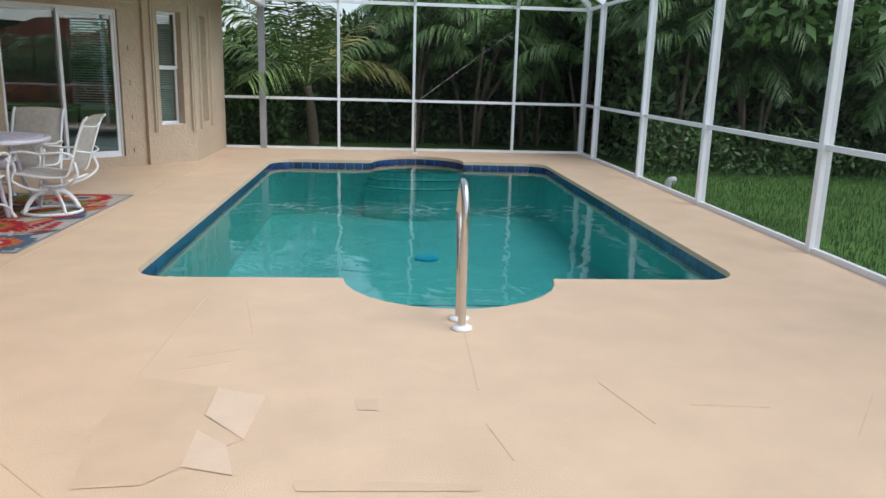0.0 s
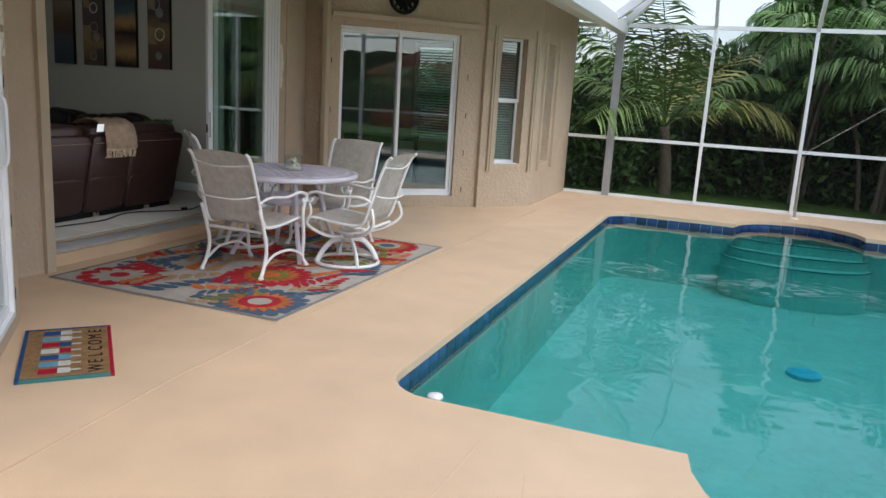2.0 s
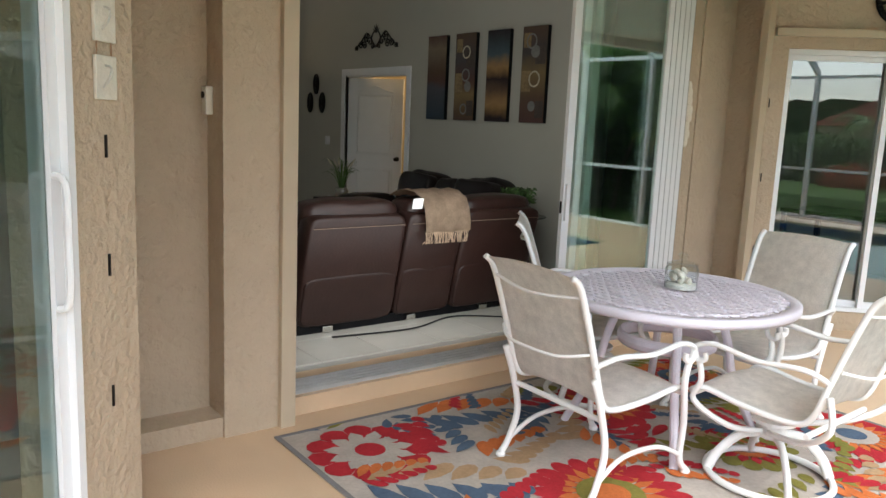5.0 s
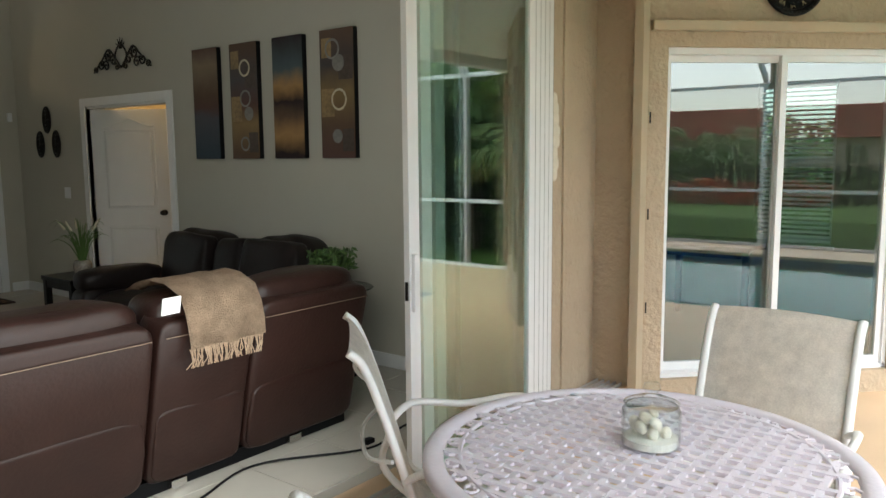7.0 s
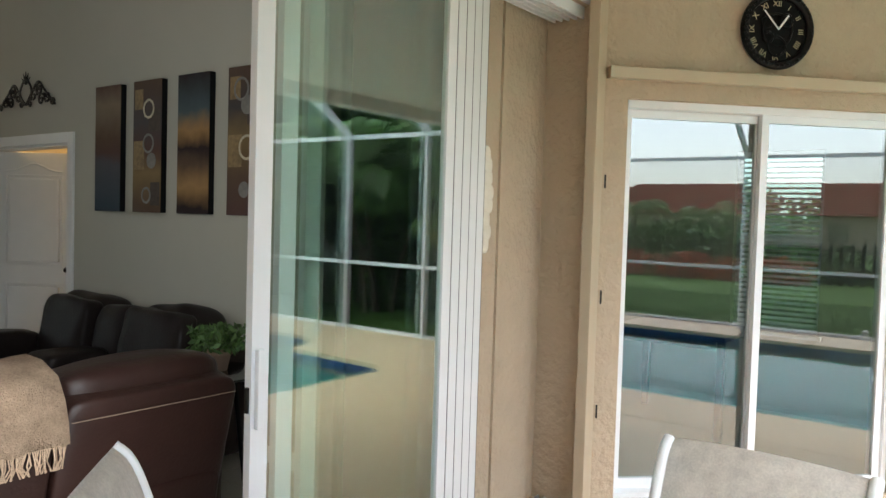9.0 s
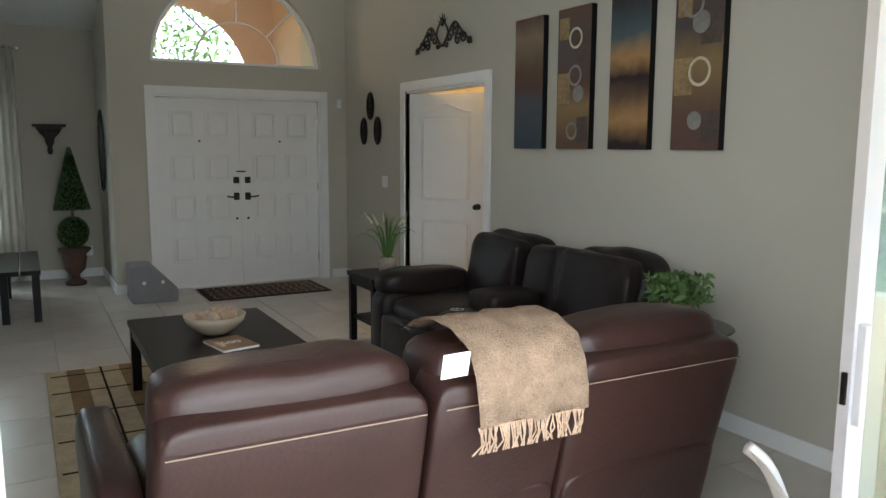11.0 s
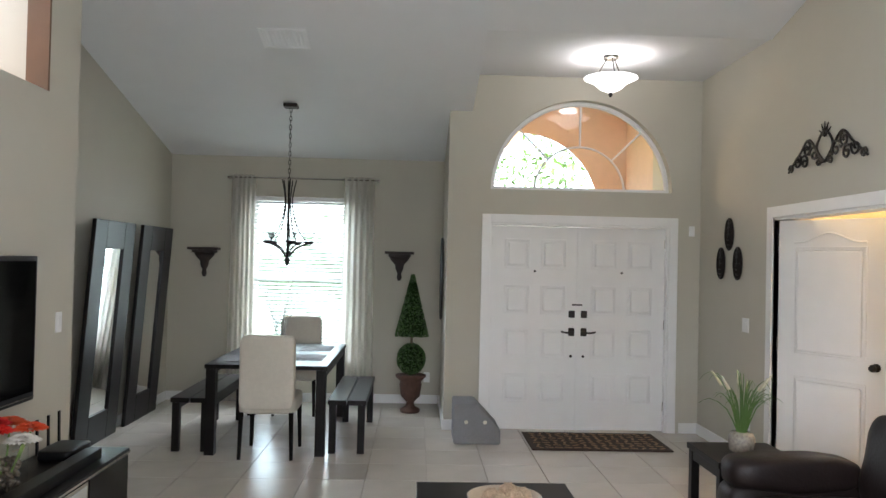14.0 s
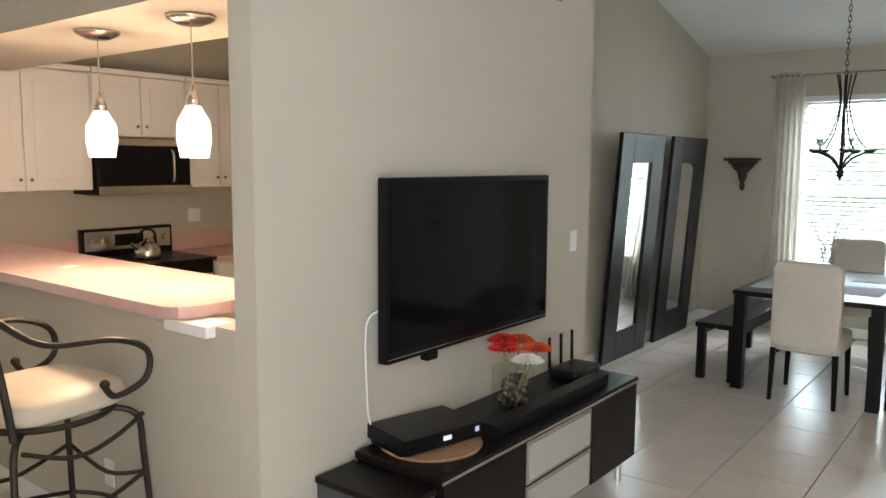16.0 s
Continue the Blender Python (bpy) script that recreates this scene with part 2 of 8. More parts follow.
def wall(name, a, b, thick, z0, z1, material, holes=(), label="", side=1):
    """A wall from a to b; its body lies on the left of a-b for side 1. holes: (s0, s1, z0, z1) along it."""
    a, b = Vector((*a, 0)), Vector((*b, 0))
    d = (b - a)
    length = d.length
    d.normalize()
    nrm = Vector((-d.y, d.x, 0)) * side
    bm = bmesh.new()
    cuts = sorted({0, length, *[h[0] for h in holes], *[h[1] for h in holes]})
    m = Matrix(((d.x, nrm.x, 0, a.x), (d.y, nrm.y, 0, a.y), (0, 0, 1, 0), (0, 0, 0, 1)))
    for s0, s1 in zip(cuts, cuts[1:]):
        if s1 - s0 < 1e-4:
            continue
        mid = (s0 + s1) / 2
        spans = [(z0, z1)]
        for h in holes:
            if h[0] <= mid <= h[1]:
                nxt = []
                for p, q in spans:
                    if h[2] > p:
                        nxt.append((p, min(q, h[2])))
                    if h[3] < q:
                        nxt.append((max(p, h[3]), q))
                spans = nxt
        for p, q in spans:
            box(s0, s1, 0, thick, p, q, 0, bm, m)
    bmesh.ops.recalc_face_normals(bm, faces=bm.faces)
    ob = link(name, bm, material)
    return tagged(ob, label, "wall", "", "structure")


def frame_along(a, b, inset=0.0):
    """A pose with x along a-b, y to its left, at a."""
    a, b = Vector((*a, 0)), Vector((*b, 0))
    d = (b - a).normalized()
    nrm = Vector((-d.y, d.x, 0))
    a = a + nrm * inset
    return Matrix(((d.x, nrm.x, 0, a.x), (d.y, nrm.y, 0, a.y), (0, 0, 1, 0), (0, 0, 0, 1)))


# ---- ground, deck and pool ----
def arc(cx, cy, r, a0, a1, n=10):
    return [(cx + r * math.cos(radians(a0 + (a1 - a0) * i / n)), cy + r * math.sin(radians(a0 + (a1 - a0) * i / n))) for i in range(n + 1)]


PX0, PX1, PY0, PY1 = -1.62, 3.05, 5.69, 13.3
BOW = 0.76
half = 0.80


def pool_outline(off=0.0):
    r = 0.28
    pts = []
    pts += arc(PX0 + r, PY0 + r, r + off, 180, 270, 6)
    dist = half * half
    rad = (dist + BOW * BOW) / (2 * BOW)
    cy = PY0 - BOW + rad
    ang = math.degrees(math.asin(half / rad))
    pts += arc(0.745, cy, rad + off, 270 - ang, 270 + ang, 14)
    pts += arc(PX1 - r, PY0 + r, r + off, 270, 360, 6)
    pts += arc(PX1 - 0.35, PY1 - 0.35, 0.35 + off, 0, 90, 6)
    cy2 = PY1 + 0.8 - rad
    pts += arc(0.85, cy2, rad + off, 90 - ang, 90 + ang, 14)
    pts += arc(PX0 + 0.35, PY1 - 0.35, 0.35 + off, 90, 180, 6)
    return pts


def sheet_with_hole(outer, inner, z, bm):
    vo = [bm.verts.new((x, y, z)) for x, y in outer]
    vi = [bm.verts.new((x, y, z)) for x, y in inner]
    es = [bm.edges.new((vo[i], vo[(i + 1) % len(vo)])) for i in range(len(vo))]
    es += [bm.edges.new((vi[i], vi[(i + 1) % len(vi)])) for i in range(len(vi))]
    bmesh.ops.triangle_fill(bm, edges=es, use_beauty=True)
    for f in bm.faces:
        f.normal_update()
        if f.normal.z < 0:
            f.normal_flip()
    return bm


def strip(points, z0, z1, bm, inward=True):
    k = len(points)
    lo = [bm.verts.new((x, y, z0)) for x, y in points]
    hi = [bm.verts.new((x, y, z1)) for x, y in points]
    for i in range(k):
        j = (i + 1) % k
        bm.faces.new((lo[i], hi[i], hi[j], lo[j]))
    return bm


inner = pool_outline()
bm = sheet_with_hole([(-5.4, -8), (4.22, -8), (4.22, 15.17), (-5.4, 15.17)], inner, 0.0, bmesh.new())
strip(inner, -0.05, 0.0, bm)
deck = tagged(link("pavement_deck", bm, M_DECK), "tan painted concrete pool deck with hairline joints", "pool deck", "", "structure")
bm = bmesh.new()
strip(pool_outline(0.012), -1.0, -0.045, bm)
lo = [bm.verts.new((x, y, -0.95)) for x, y in pool_outline(0.012)]
bm.faces.new(lo)
pool = tagged(link("pool_shell", bm, M_PLASTER), "turquoise plastered swimming pool shell under the deck", "swimming pool", "", "structure")
# steps at both bows, each tread edged with a thin dark line
M_STEPLINE = mat("dark step edge", (0.04, 0.22, 0.24), 0.5)


def bow_steps(cx, cy, sgn, label):
    for i in range(3):
        rx, ry, z = 0.80 + 0.06 * i, 0.12 + 0.22 * i, -0.18 - 0.12 * i
        ring = [(cx + rx * c, cy + ry * s * sgn) for c, s in arc(0, 0, 1, 0, 180, 18)]
        st_ = part("step", prism(ring if sgn > 0 else ring[::-1], -0.945, z), M_PLASTER, pool, label)
        if i < 3:
            part("step_edge", tube([(x, y, z) for x, y in ring], 0.009, None, 5), M_STEPLINE, st_)


bow_steps(0.85, 13.3, -1, "curved pool step at the far end")
bow_steps(0.745, 5.45, 1, "curved pool step at the near end")
part("main_drain", lathe([(0.16, 0), (0.16, 0.03), (0.1, 0.05)], 20, None, (0.84, 10.1, -0.945)), mat("drain cover", (0.1, 0.5, 0.75), 0.4), pool, "pale blue drain cover")

# water
m = bpy.data.materials.new("pool water")
m.use_nodes = True
n, l = m.node_tree.nodes, m.node_tree.links
n.remove(n["Principled BSDF"])
tr = n.new("ShaderNodeBsdfTransparent")
tr.inputs[0].default_value = (0.52, 0.83, 0.81, 1)
gl = n.new("ShaderNodeBsdfGlossy")
gl.inputs["Roughness"].default_value = 0.01
fr = n.new("ShaderNodeFresnel")
fr.inputs["IOR"].default_value = 1.4
tc = n.new("ShaderNodeTexCoord")
nz = n.new("ShaderNodeTexNoise")
nz.inputs["Scale"].default_value = 2.2
nz.inputs["Detail"].default_value = 2
nz.inputs["Distortion"].default_value = 0.6
l.new(tc.outputs["Object"], nz.inputs["Vector"])
bp = n.new("ShaderNodeBump")
bp.inputs["Strength"].default_value = 0.12
bp.inputs["Distance"].default_value = 0.06
l.new(nz.outputs["Fac"], bp.inputs["Height"])
for s in (gl, fr):
    l.new(bp.outputs[0], s.inputs["Normal"])
mx = n.new("ShaderNodeMixShader")
l.new(fr.outputs[0], mx.inputs[0])
l.new(tr.outputs[0], mx.inputs[1])
l.new(gl.outputs[0], mx.inputs[2])
l.new(mx.outputs[0], n["Material Output"].inputs[0])
M_WATER = m
bm = bmesh.new()
bm.faces.new([bm.verts.new((x, y, -0.11)) for x, y in pool_outline(0.01)])
water = tagged(link("water", bm, M_WATER), "clear turquoise pool water with soft ripples", "water", "", "structure")

# ground around the enclosure
bm = sheet_with_hole([(-900, -900), (900, -900), (900, 900), (-900, 900)], [(-16, -9), (4.2, -9), (4.2, 15.15), (-16, 15.15)], -0.1, bmesh.new())
tagged(link("ground", bm, M_LAWN), "mown green lawn reaching out around the house", "lawn", "", "structure")
tagged(link("trim_deck_edge", box(4.16, 4.24, -9, 15.2, -0.12, -0.004), M_DECK), "painted concrete edge of the deck", "deck edge", "", "structure")


# ---- the house walls on the lanai ----
FL = 0.10
A0, A1 = (-2.62, 3.97), (-4.03, 5.56)
wall("wall_bedroom", A1, A0, 0.2, 0, 3.2, M_STUCCO, [(0.33, 1.84, 0.13, 2.26)], "tan stucco wall round a sliding door", -1)
wall("wall_south", (-2.62, 3.97), (-2.62, -9), 0.2, 0, 3.2, M_STUCCO, (), "tan stucco house wall", -1)
wall("wall_niche_side", (-4.03, 5.56), (-5.25, 5.56), 0.15, 0, 3.4, M_STUCCO, (), "tan stucco wall", 1)
wall("wall_niche", (-5.05, 6.18), (-5.05, 5.56), 0.2, 0, 3.4, M_STUCCO, (), "tan stucco back of a shallow niche", -1)
tagged(link("trim_niche_ledge", box(-5.05, -4.87, 5.56, 6.18, 0, 0.10), M_STUCCO), "stucco ledge under the niche", "ledge", "", "structure")
tagged(link("wall_pier", box(-5.25, -4.85, 6.18, 6.52, 0, 3.4), M_STUCCO), "tan stucco pier beside the wide opening", "wall", "", "structure")
tagged(link("wall_lintel", box(-5.25, -4.95, 6.52, 10.72, 2.74, 3.6), M_STUCCO), "tan stucco lintel over the wide opening", "wall", "", "structure")
tagged(link("wall_pocket", box(-5.25, -5.195, 9.96, 10.72, 0, 2.74), M_STUCCO), "tan stucco wall behind the stacked door panels", "wall", "", "structure")
B0, C1, C2, C3 = (-4.85, 10.70), (-3.36, 12.20), (-2.74, 12.84), (-2.74, 15.1)
wall("wall_breakfast", B0, C1, 0.2, 0, 3.6, M_STUCCO, [(0.14, 1.77, 0.15, 2.27)], "tan stucco wall with a glazed sliding door", 1)
wall("wall_bay", (-3.31, 12.16), C2, 0.25, 0, 3.4, M_STUCCO, [(0.24, 0.66, 0.60, 2.30)], "tan stucco wall with a narrow sash window", 1)
wall("wall_bay_side", C2, C3, 0.2, 0, 3.4, M_STUCCO, [(0.35, 0.85, 0.60, 2.30)], "tan stucco wall with a narrow recessed window", 1)
tagged(link("wall_return", prism([(-5.25, 10.72), (-4.85, 10.69), (-4.86, 10.72), (-5.0, 10.9), (-5.25, 10.9)], 0, 3.6), M_STUCCO), "tan stucco wall corner", "wall", "", "structure")
wall("wall_back_bay", (-16, 13.75), (-2.96, 13.75), 0.18, 0, 3.4, M_WALL, [(10.97, 11.66, 0.76, 2.26)], "greige breakfast room wall with a window")
# sill step under the wide opening
tagged(link("trim_sill", box(-5.3, -4.93, 6.52, 10.72, 0.0, 0.10), M_DECK), "painted step below the door track", "step", "", "structure")

# lanai ceiling, sloping up to the house, and its gutter beam
bm = bmesh.new()
prof = [(-2.0, 2.70), (-2.0, 2.82), (-5.4, 3.40), (-5.4, 3.28)]
for y in (-9, 15.3):
    for x, z in prof:
        bm.verts.new((x, y, z))
bm.verts.ensure_lookup_table()
for f in ((0, 1, 2, 3), (7, 6, 5, 4), (0, 4, 5, 1), (1, 5, 6, 2), (2, 6, 7, 3), (3, 7, 4, 0)):
    bm.faces.new([bm.verts[i] for i in f])
bmesh.ops.recalc_face_normals(bm, faces=bm.faces)
tagged(link("ceiling_lanai", bm, M_WHITE), "white lanai ceiling sloping towards the pool", "ceiling", "", "structure")
beam = tagged(link("gutter_beam", box(-2.10, -1.94, -9, 15.14, 2.60, 2.80, 0.01), M_ALU), "white aluminium gutter beam along the lanai roof", "beam", "", "structure")


# ---- pool cage ----
cage = thing("pool_cage", "white aluminium screen enclosure round the pool deck", "screen enclosure")


def post(x, y, w=0.05, d=0.1, top=2.72):
    return part("post", box(x - w / 2, x + w / 2, y - d / 2, y + d / 2, 0, top, 0.004), M_ALU, cage)


FY, RX = 15.09, 4.16
for x in (-0.6, 0.83, 2.78):
    post(x, FY)
part("post", box(-2.09, -1.97, FY - 0.05, FY + 0.05, 0, 2.66, 0.004), mat("grey aluminium", (0.35, 0.36, 0.37), 0.4, 0.3), cage, "grey corner post")
post(RX, FY, 0.1, 0.1, 2.8)
for y in (14.1, 11.5, 9.2, 6.66, 4.2, 1.8, -0.6, -3.0, -5.4, -8.0):
    post(RX, y, 0.1, 0.075, 2.8)
for z, h in ((0.02, 0.05), (0.955, 0.05), (2.74, 0.06)):
    part("rail", box(-2.74, RX, FY - 0.025, FY + 0.025, z - h / 2, z + h / 2), M_ALU, cage)
    part("rail", box(RX - 0.025, RX + 0.025, -8, FY, z - h / 2 + 0.005, z + h / 2 + 0.005), M_ALU, cage)
# mansard: slanted rafters to an inner ring
IX0, IX1, IY, IZ = -0.9, 3.0, 13.8, 3.55
for y in (14.1, 11.5, 9.2, 6.66, 4.2, 1.8, -0.6, -3.0, -5.4, -8.0):
    yy = min(y, IY)
    part("rafter", bar((RX, y, 2.8), (IX1, yy, IZ), 0.05, 0.12), M_ALU, cage)
    part("rafter", bar((-2.0, y, 2.76), (IX0, yy, IZ), 0.05, 0.12), M_ALU, cage)
    if y < 14:
        part("beam", bar((IX0, yy, IZ), (IX1, yy, IZ), 0.05, 0.12), M_ALU, cage)
for x in (-0.6, 0.83, 2.78):
    part("rafter", bar((x, FY, 2.76), (min(max(x, IX0), IX1), IY, IZ), 0.05, 0.1), M_ALU, cage)
part("hip", bar((RX, FY, 2.8), (IX1, IY, IZ), 0.05, 0.12), M_ALU, cage)
part("hip", bar((-2.0, FY, 2.76), (IX0, IY, IZ), 0.05, 0.12), M_ALU, cage)
for a, b in (((IX0, -8, IZ), (IX0, IY, IZ)), ((IX1, -8, IZ), (IX1, IY, IZ)), ((IX0, IY, IZ), (IX1, IY, IZ))):
    part("purlin", bar(a, b, 0.05, 0.1), M_ALU, cage)
bm = bmesh.new()
for q in (((-2.74, FY, 0), (RX, FY, 0), (RX, FY, 2.74), (-2.74, FY, 2.74)), ((RX, FY, 0), (RX, -8, 0), (RX, -8, 2.74), (RX, FY, 2.74))):
    bm.faces.new([bm.verts.new(v) for v in q])
part("screen", bm, M_SCREEN, cage, "fine dark insect mesh")
part("brace_wire", tube([(0.9, FY - 0.03, 0.95), (2.7, FY - 0.03, 2.3)], 0.004, None, 5), M_STEEL, cage)


# ---- the rooms behind the opening ----
def quad_sheet(pts, t, bm=None):
    """A sloping slab: four corners, thickened upward."""
    bm = bm or bmesh.new()
    lo = [bm.verts.new(p) for p in pts]
    hi = [bm.verts.new((x, y, z + t)) for x, y, z in pts]
    bm.faces.new(lo[::-1])
    bm.faces.new(hi)
    k = len(pts)
    for i in range(k):
        bm.faces.new((lo[i], lo[(i + 1) % k], hi[(i + 1) % k], hi[i]))
    bmesh.ops.recalc_face_normals(bm, faces=bm.faces)
    return bm


def slope_z(x):
    return 2.88 + 0.2413 * (x + 13.49)


NY, SY, WX, EX = 10.14, 5.35, -12.15, -13.49
tagged(link("floor", box(-16, -5.3, 0.5, 15.1, -0.05, FL - 0.012), M_GROUT), "pale grout bed of the tiled living room floor", "floor", "", "structure")
wall("wall_north", (-5.25, NY), (-13.7, NY), 0.15, FL, 5.0, M_WALL, [(1.635 - 0.0 + 2.27, 5.33, FL, 2.13)], "greige painted living room wall", -1)
wall("wall_entry", (WX, 7.65), (WX, NY), 0.25, FL, 4.2, M_WALL, [(0.42, 2.18, FL, 2.12)], "greige painted entry wall with double doors", 1)
wall("wall_foyer_side", (WX - 0.25, 7.65), (EX, 7.65), 0.18, FL, 4.2, M_WALL, (), "greige painted wall between foyer and dining area", -1)
wall("wall_dining", (EX, 4.55), (EX, 7.65), 0.2, FL, 3.3, M_WALL, [(0.93, 2.02, 0.58, 2.43)], "greige painted dining wall with a window", 1)
wall("wall_mirrors", (-9.13, 4.55), (-13.7, 4.55), 0.15, FL, 4.2, M_WALL, (), "greige painted dining side wall", 1)
wall("wall_television", (-6.92, SY), (-9.28, SY), 0.117, FL, 4.6, M_WALL, [(0.0, 1.995, 2.60, 4.6)], "greige painted wall behind the television", 1)
tagged(link("wall_jog", box(-9.28, -9.13, 4.55, 5.232, FL, 4.6), M_WALL), "greige painted wall return", "wall", "", "structure")
tagged(link("trim_reveal", box(-8.914, -8.895, 5.233, 5.353, 2.60, 4.2), mat("brown reveal paint", (0.16, 0.09, 0.05), 0.6)), "brown painted end of the plant ledge", "reveal", "", "structure")
wall("wall_bar", (-6.92, 5.232), (-6.92, 0.6), 0.12, FL, 1.19, M_WALL, (), "greige half wall under the breakfast bar", -1)
tagged(link("wall_bar_header", box(-7.6, -6.921, 0.6, 5.232, 2.345, 4.2), M_WALL), "greige soffit above the bar", "wall", "", "structure")
wall("wall_kitchen_back", (-6.0, 1.62), (-10.2, 1.62), 0.15, FL, 3.6, M_WALL, (), "greige kitchen wall behind the range", 1)
wall("wall_kitchen_side", (-9.6, 1.62), (-9.6, 4.55), 0.15, FL, 3.6, M_WALL, (), "greige kitchen side wall", 1)
wall("wall_living_south", (-5.25, 6.4), (-5.25, 0.6), 0.12, FL, 4.6, M_WALL, (), "greige painted wall", -1)
tagged(link("wall_living_east", box(-5.36, -5.25, 6.3, 10.3, 2.76, 4.6), M_WALL), "greige painted wall above the opening", "wall", "", "structure")
tagged(link("wall_pocket_inside", box(-5.36, -5.251, 9.95, 10.14, FL, 2.76), M_WALL), "greige painted wall", "wall", "", "structure")
# ceilings
RXX = -7.4
bm = quad_sheet([(-13.7, 4.4, slope_z(-13.7)), (RXX, 4.4, slope_z(RXX)), (RXX, 7.85, slope_z(RXX)), (-13.7, 7.85, slope_z(-13.7))], 0.1)
quad_sheet([(-10.69, 7.85, slope_z(-10.69)), (RXX, 7.85, slope_z(RXX)), (RXX, 10.3, slope_z(RXX)), (-10.69, 10.3, slope_z(-10.69))], 0.1, bm)
quad_sheet([(RXX, 0.6, slope_z(RXX)), (-5.2, 0.6, 3.9), (-5.2, 10.3, 3.9), (RXX, 10.3, slope_z(RXX))], 0.1, bm)
box(-12.4, -10.69, 7.85, 10.3, 3.565, 3.70, 0, bm)
fascia = [[bm.verts.new((x, y, z)) for x, z in ((-12.4, slope_z(-12.4)), (-10.69, slope_z(-10.69)), (-10.69, 3.6), (-12.4, 3.6))] for y in (7.851, 7.87)]
bm.faces.new(fascia[0])
bm.faces.new(fascia[1][::-1])
for k in range(4):
    bm.faces.new((fascia[0][k], fascia[1][k], fascia[1][(k + 1) % 4], fascia[0][(k + 1) % 4]))
box(-10.2, RXX, 0.6, 4.4, 3.3, 3.4, 0, bm)
bmesh.ops.recalc_face_normals(bm, faces=bm.faces)
tagged(link("ceiling", bm, M_CEIL), "white vaulted living room ceiling with a flat foyer bay", "ceiling", "", "structure")
# room behind the white door
wall("wall_hall_back", (-8.2, 12.2), (-12.5, 12.2), 0.15, FL, 3.0, mat("warm cream paint", (0.62, 0.5, 0.3), 0.8), (), "warm cream hall wall", -1)
wall("wall_hall_side", (-8.7, 10.3), (-8.7, 12.2), 0.12, FL, 3.0, mat("warm cream paint two", (0.62, 0.5, 0.3), 0.8), (), "warm cream hall wall", -1)
wall("wall_hall_west", (-11.6, 10.3), (-11.6, 12.2), 0.12, FL, 3.0, mat("warm cream paint three", (0.62, 0.5, 0.3), 0.8), (), "warm cream hall wall", 1)
tagged(link("ceiling_hall", box(-12.5, -8.2, 10.29, 12.35, 2.7, 2.8), M_CEIL), "white hall ceiling", "ceiling", "", "structure")
hall = new("hall_lamp_light", bpy.data.lights.new("hall_lamp_light", "POINT"))
hall.data.energy, hall.data.color, hall.data.shadow_soft_size = 8, (1.0, 0.72, 0.4), 0.1
hall.location = (-10.0, 11.4, 2.4)
# breakfast room and bedroom behind the tinted doors
wall("wall_breakfast_back", (-6.8, 10.45), (-6.8, 13.74), 0.15, FL, 3.0, M_WALL, (), "greige breakfast room wall", 1)
tagged(link("ceiling_breakfast", prism([(-6.9, 10.35), (-5.2, 10.35), (-2.95, 12.7), (-2.95, 13.74), (-6.9, 13.74)], 2.75, 2.85), M_CEIL), "white breakfast room ceiling", "ceiling", "", "structure")
tagged(link("floor_breakfast", prism([(-6.9, 10.35), (-5.3, 10.73), (-4.95, 10.95), (-2.95, 12.95), (-2.95, 13.74), (-6.9, 13.74)], 0.0, FL), M_TILE), "pale tile floor of the breakfast room", "floor", "", "structure")
tagged(link("floor_bedroom", prism([(-5.2, 1.0), (-2.9, 1.0), (-2.9, 3.95), (-4.2, 5.4), (-5.2, 5.4)], 0.0, FL), M_TILE), "pale tile floor behind the sliding door", "floor", "", "structure")
wall("wall_bedroom_back", (-5.1, 5.4), (-5.1, 1.0), 0.1, FL, 3.0, M_WALL, (), "greige bedroom wall", -1)
wall("wall_bedroom_south", (-5.2, 1.0), (-2.8, 1.0), 0.1, FL, 3.0, M_WALL, (), "greige bedroom wall", -1)
tagged(link("ceiling_bedroom", prism([(-5.2, 1.0), (-2.7, 1.0), (-2.7, 3.95), (-4.0, 5.4), (-5.2, 5.4)], 2.72, 2.8), M_CEIL), "white bedroom ceiling", "ceiling", "", "structure")


# ---- lanai: doors and windows ----
M_SLING = mat("woven sling", (0.78, 0.75, 0.70), 0.8, 0, 160, 0.18, 0.3, 400)
M_CHAIR = mat("white powder coat", (0.82, 0.82, 0.81), 0.35, 0, 6, 0.04)
M_TABLE = mat("lilac white cast aluminium", (0.72, 0.68, 0.76), 0.35, 0, 8, 0.06, 0.1, 60)
M_BLIND = mat("white blind slat", (0.78, 0.78, 0.76), 0.5)


def sash(parent, x0, x1, z0, z1, y, w=0.045, d=0.035, glass=None, name="panel"):
    """A framed pane in the plane y of its parent."""
    bm = box(x0, x0 + w, y, y + d, z0, z1)
    box(x1 - w, x1, y, y + d, z0, z1, 0, bm)
    box(x0 + w, x1 - w, y, y + d, z0, z0 + w * 1.3, 0, bm)
    box(x0 + w, x1 - w, y, y + d, z1 - w, z1, 0, bm)
    p = part(name, bm, M_ALU, parent)
    g = part("pane", box(x0 + w, x1 - w, y + d * 0.4, y + d * 0.55, z0 + w, z1 - w), glass or M_GLASS, p, "clear glass pane")
    g.visible_shadow = False
    return p


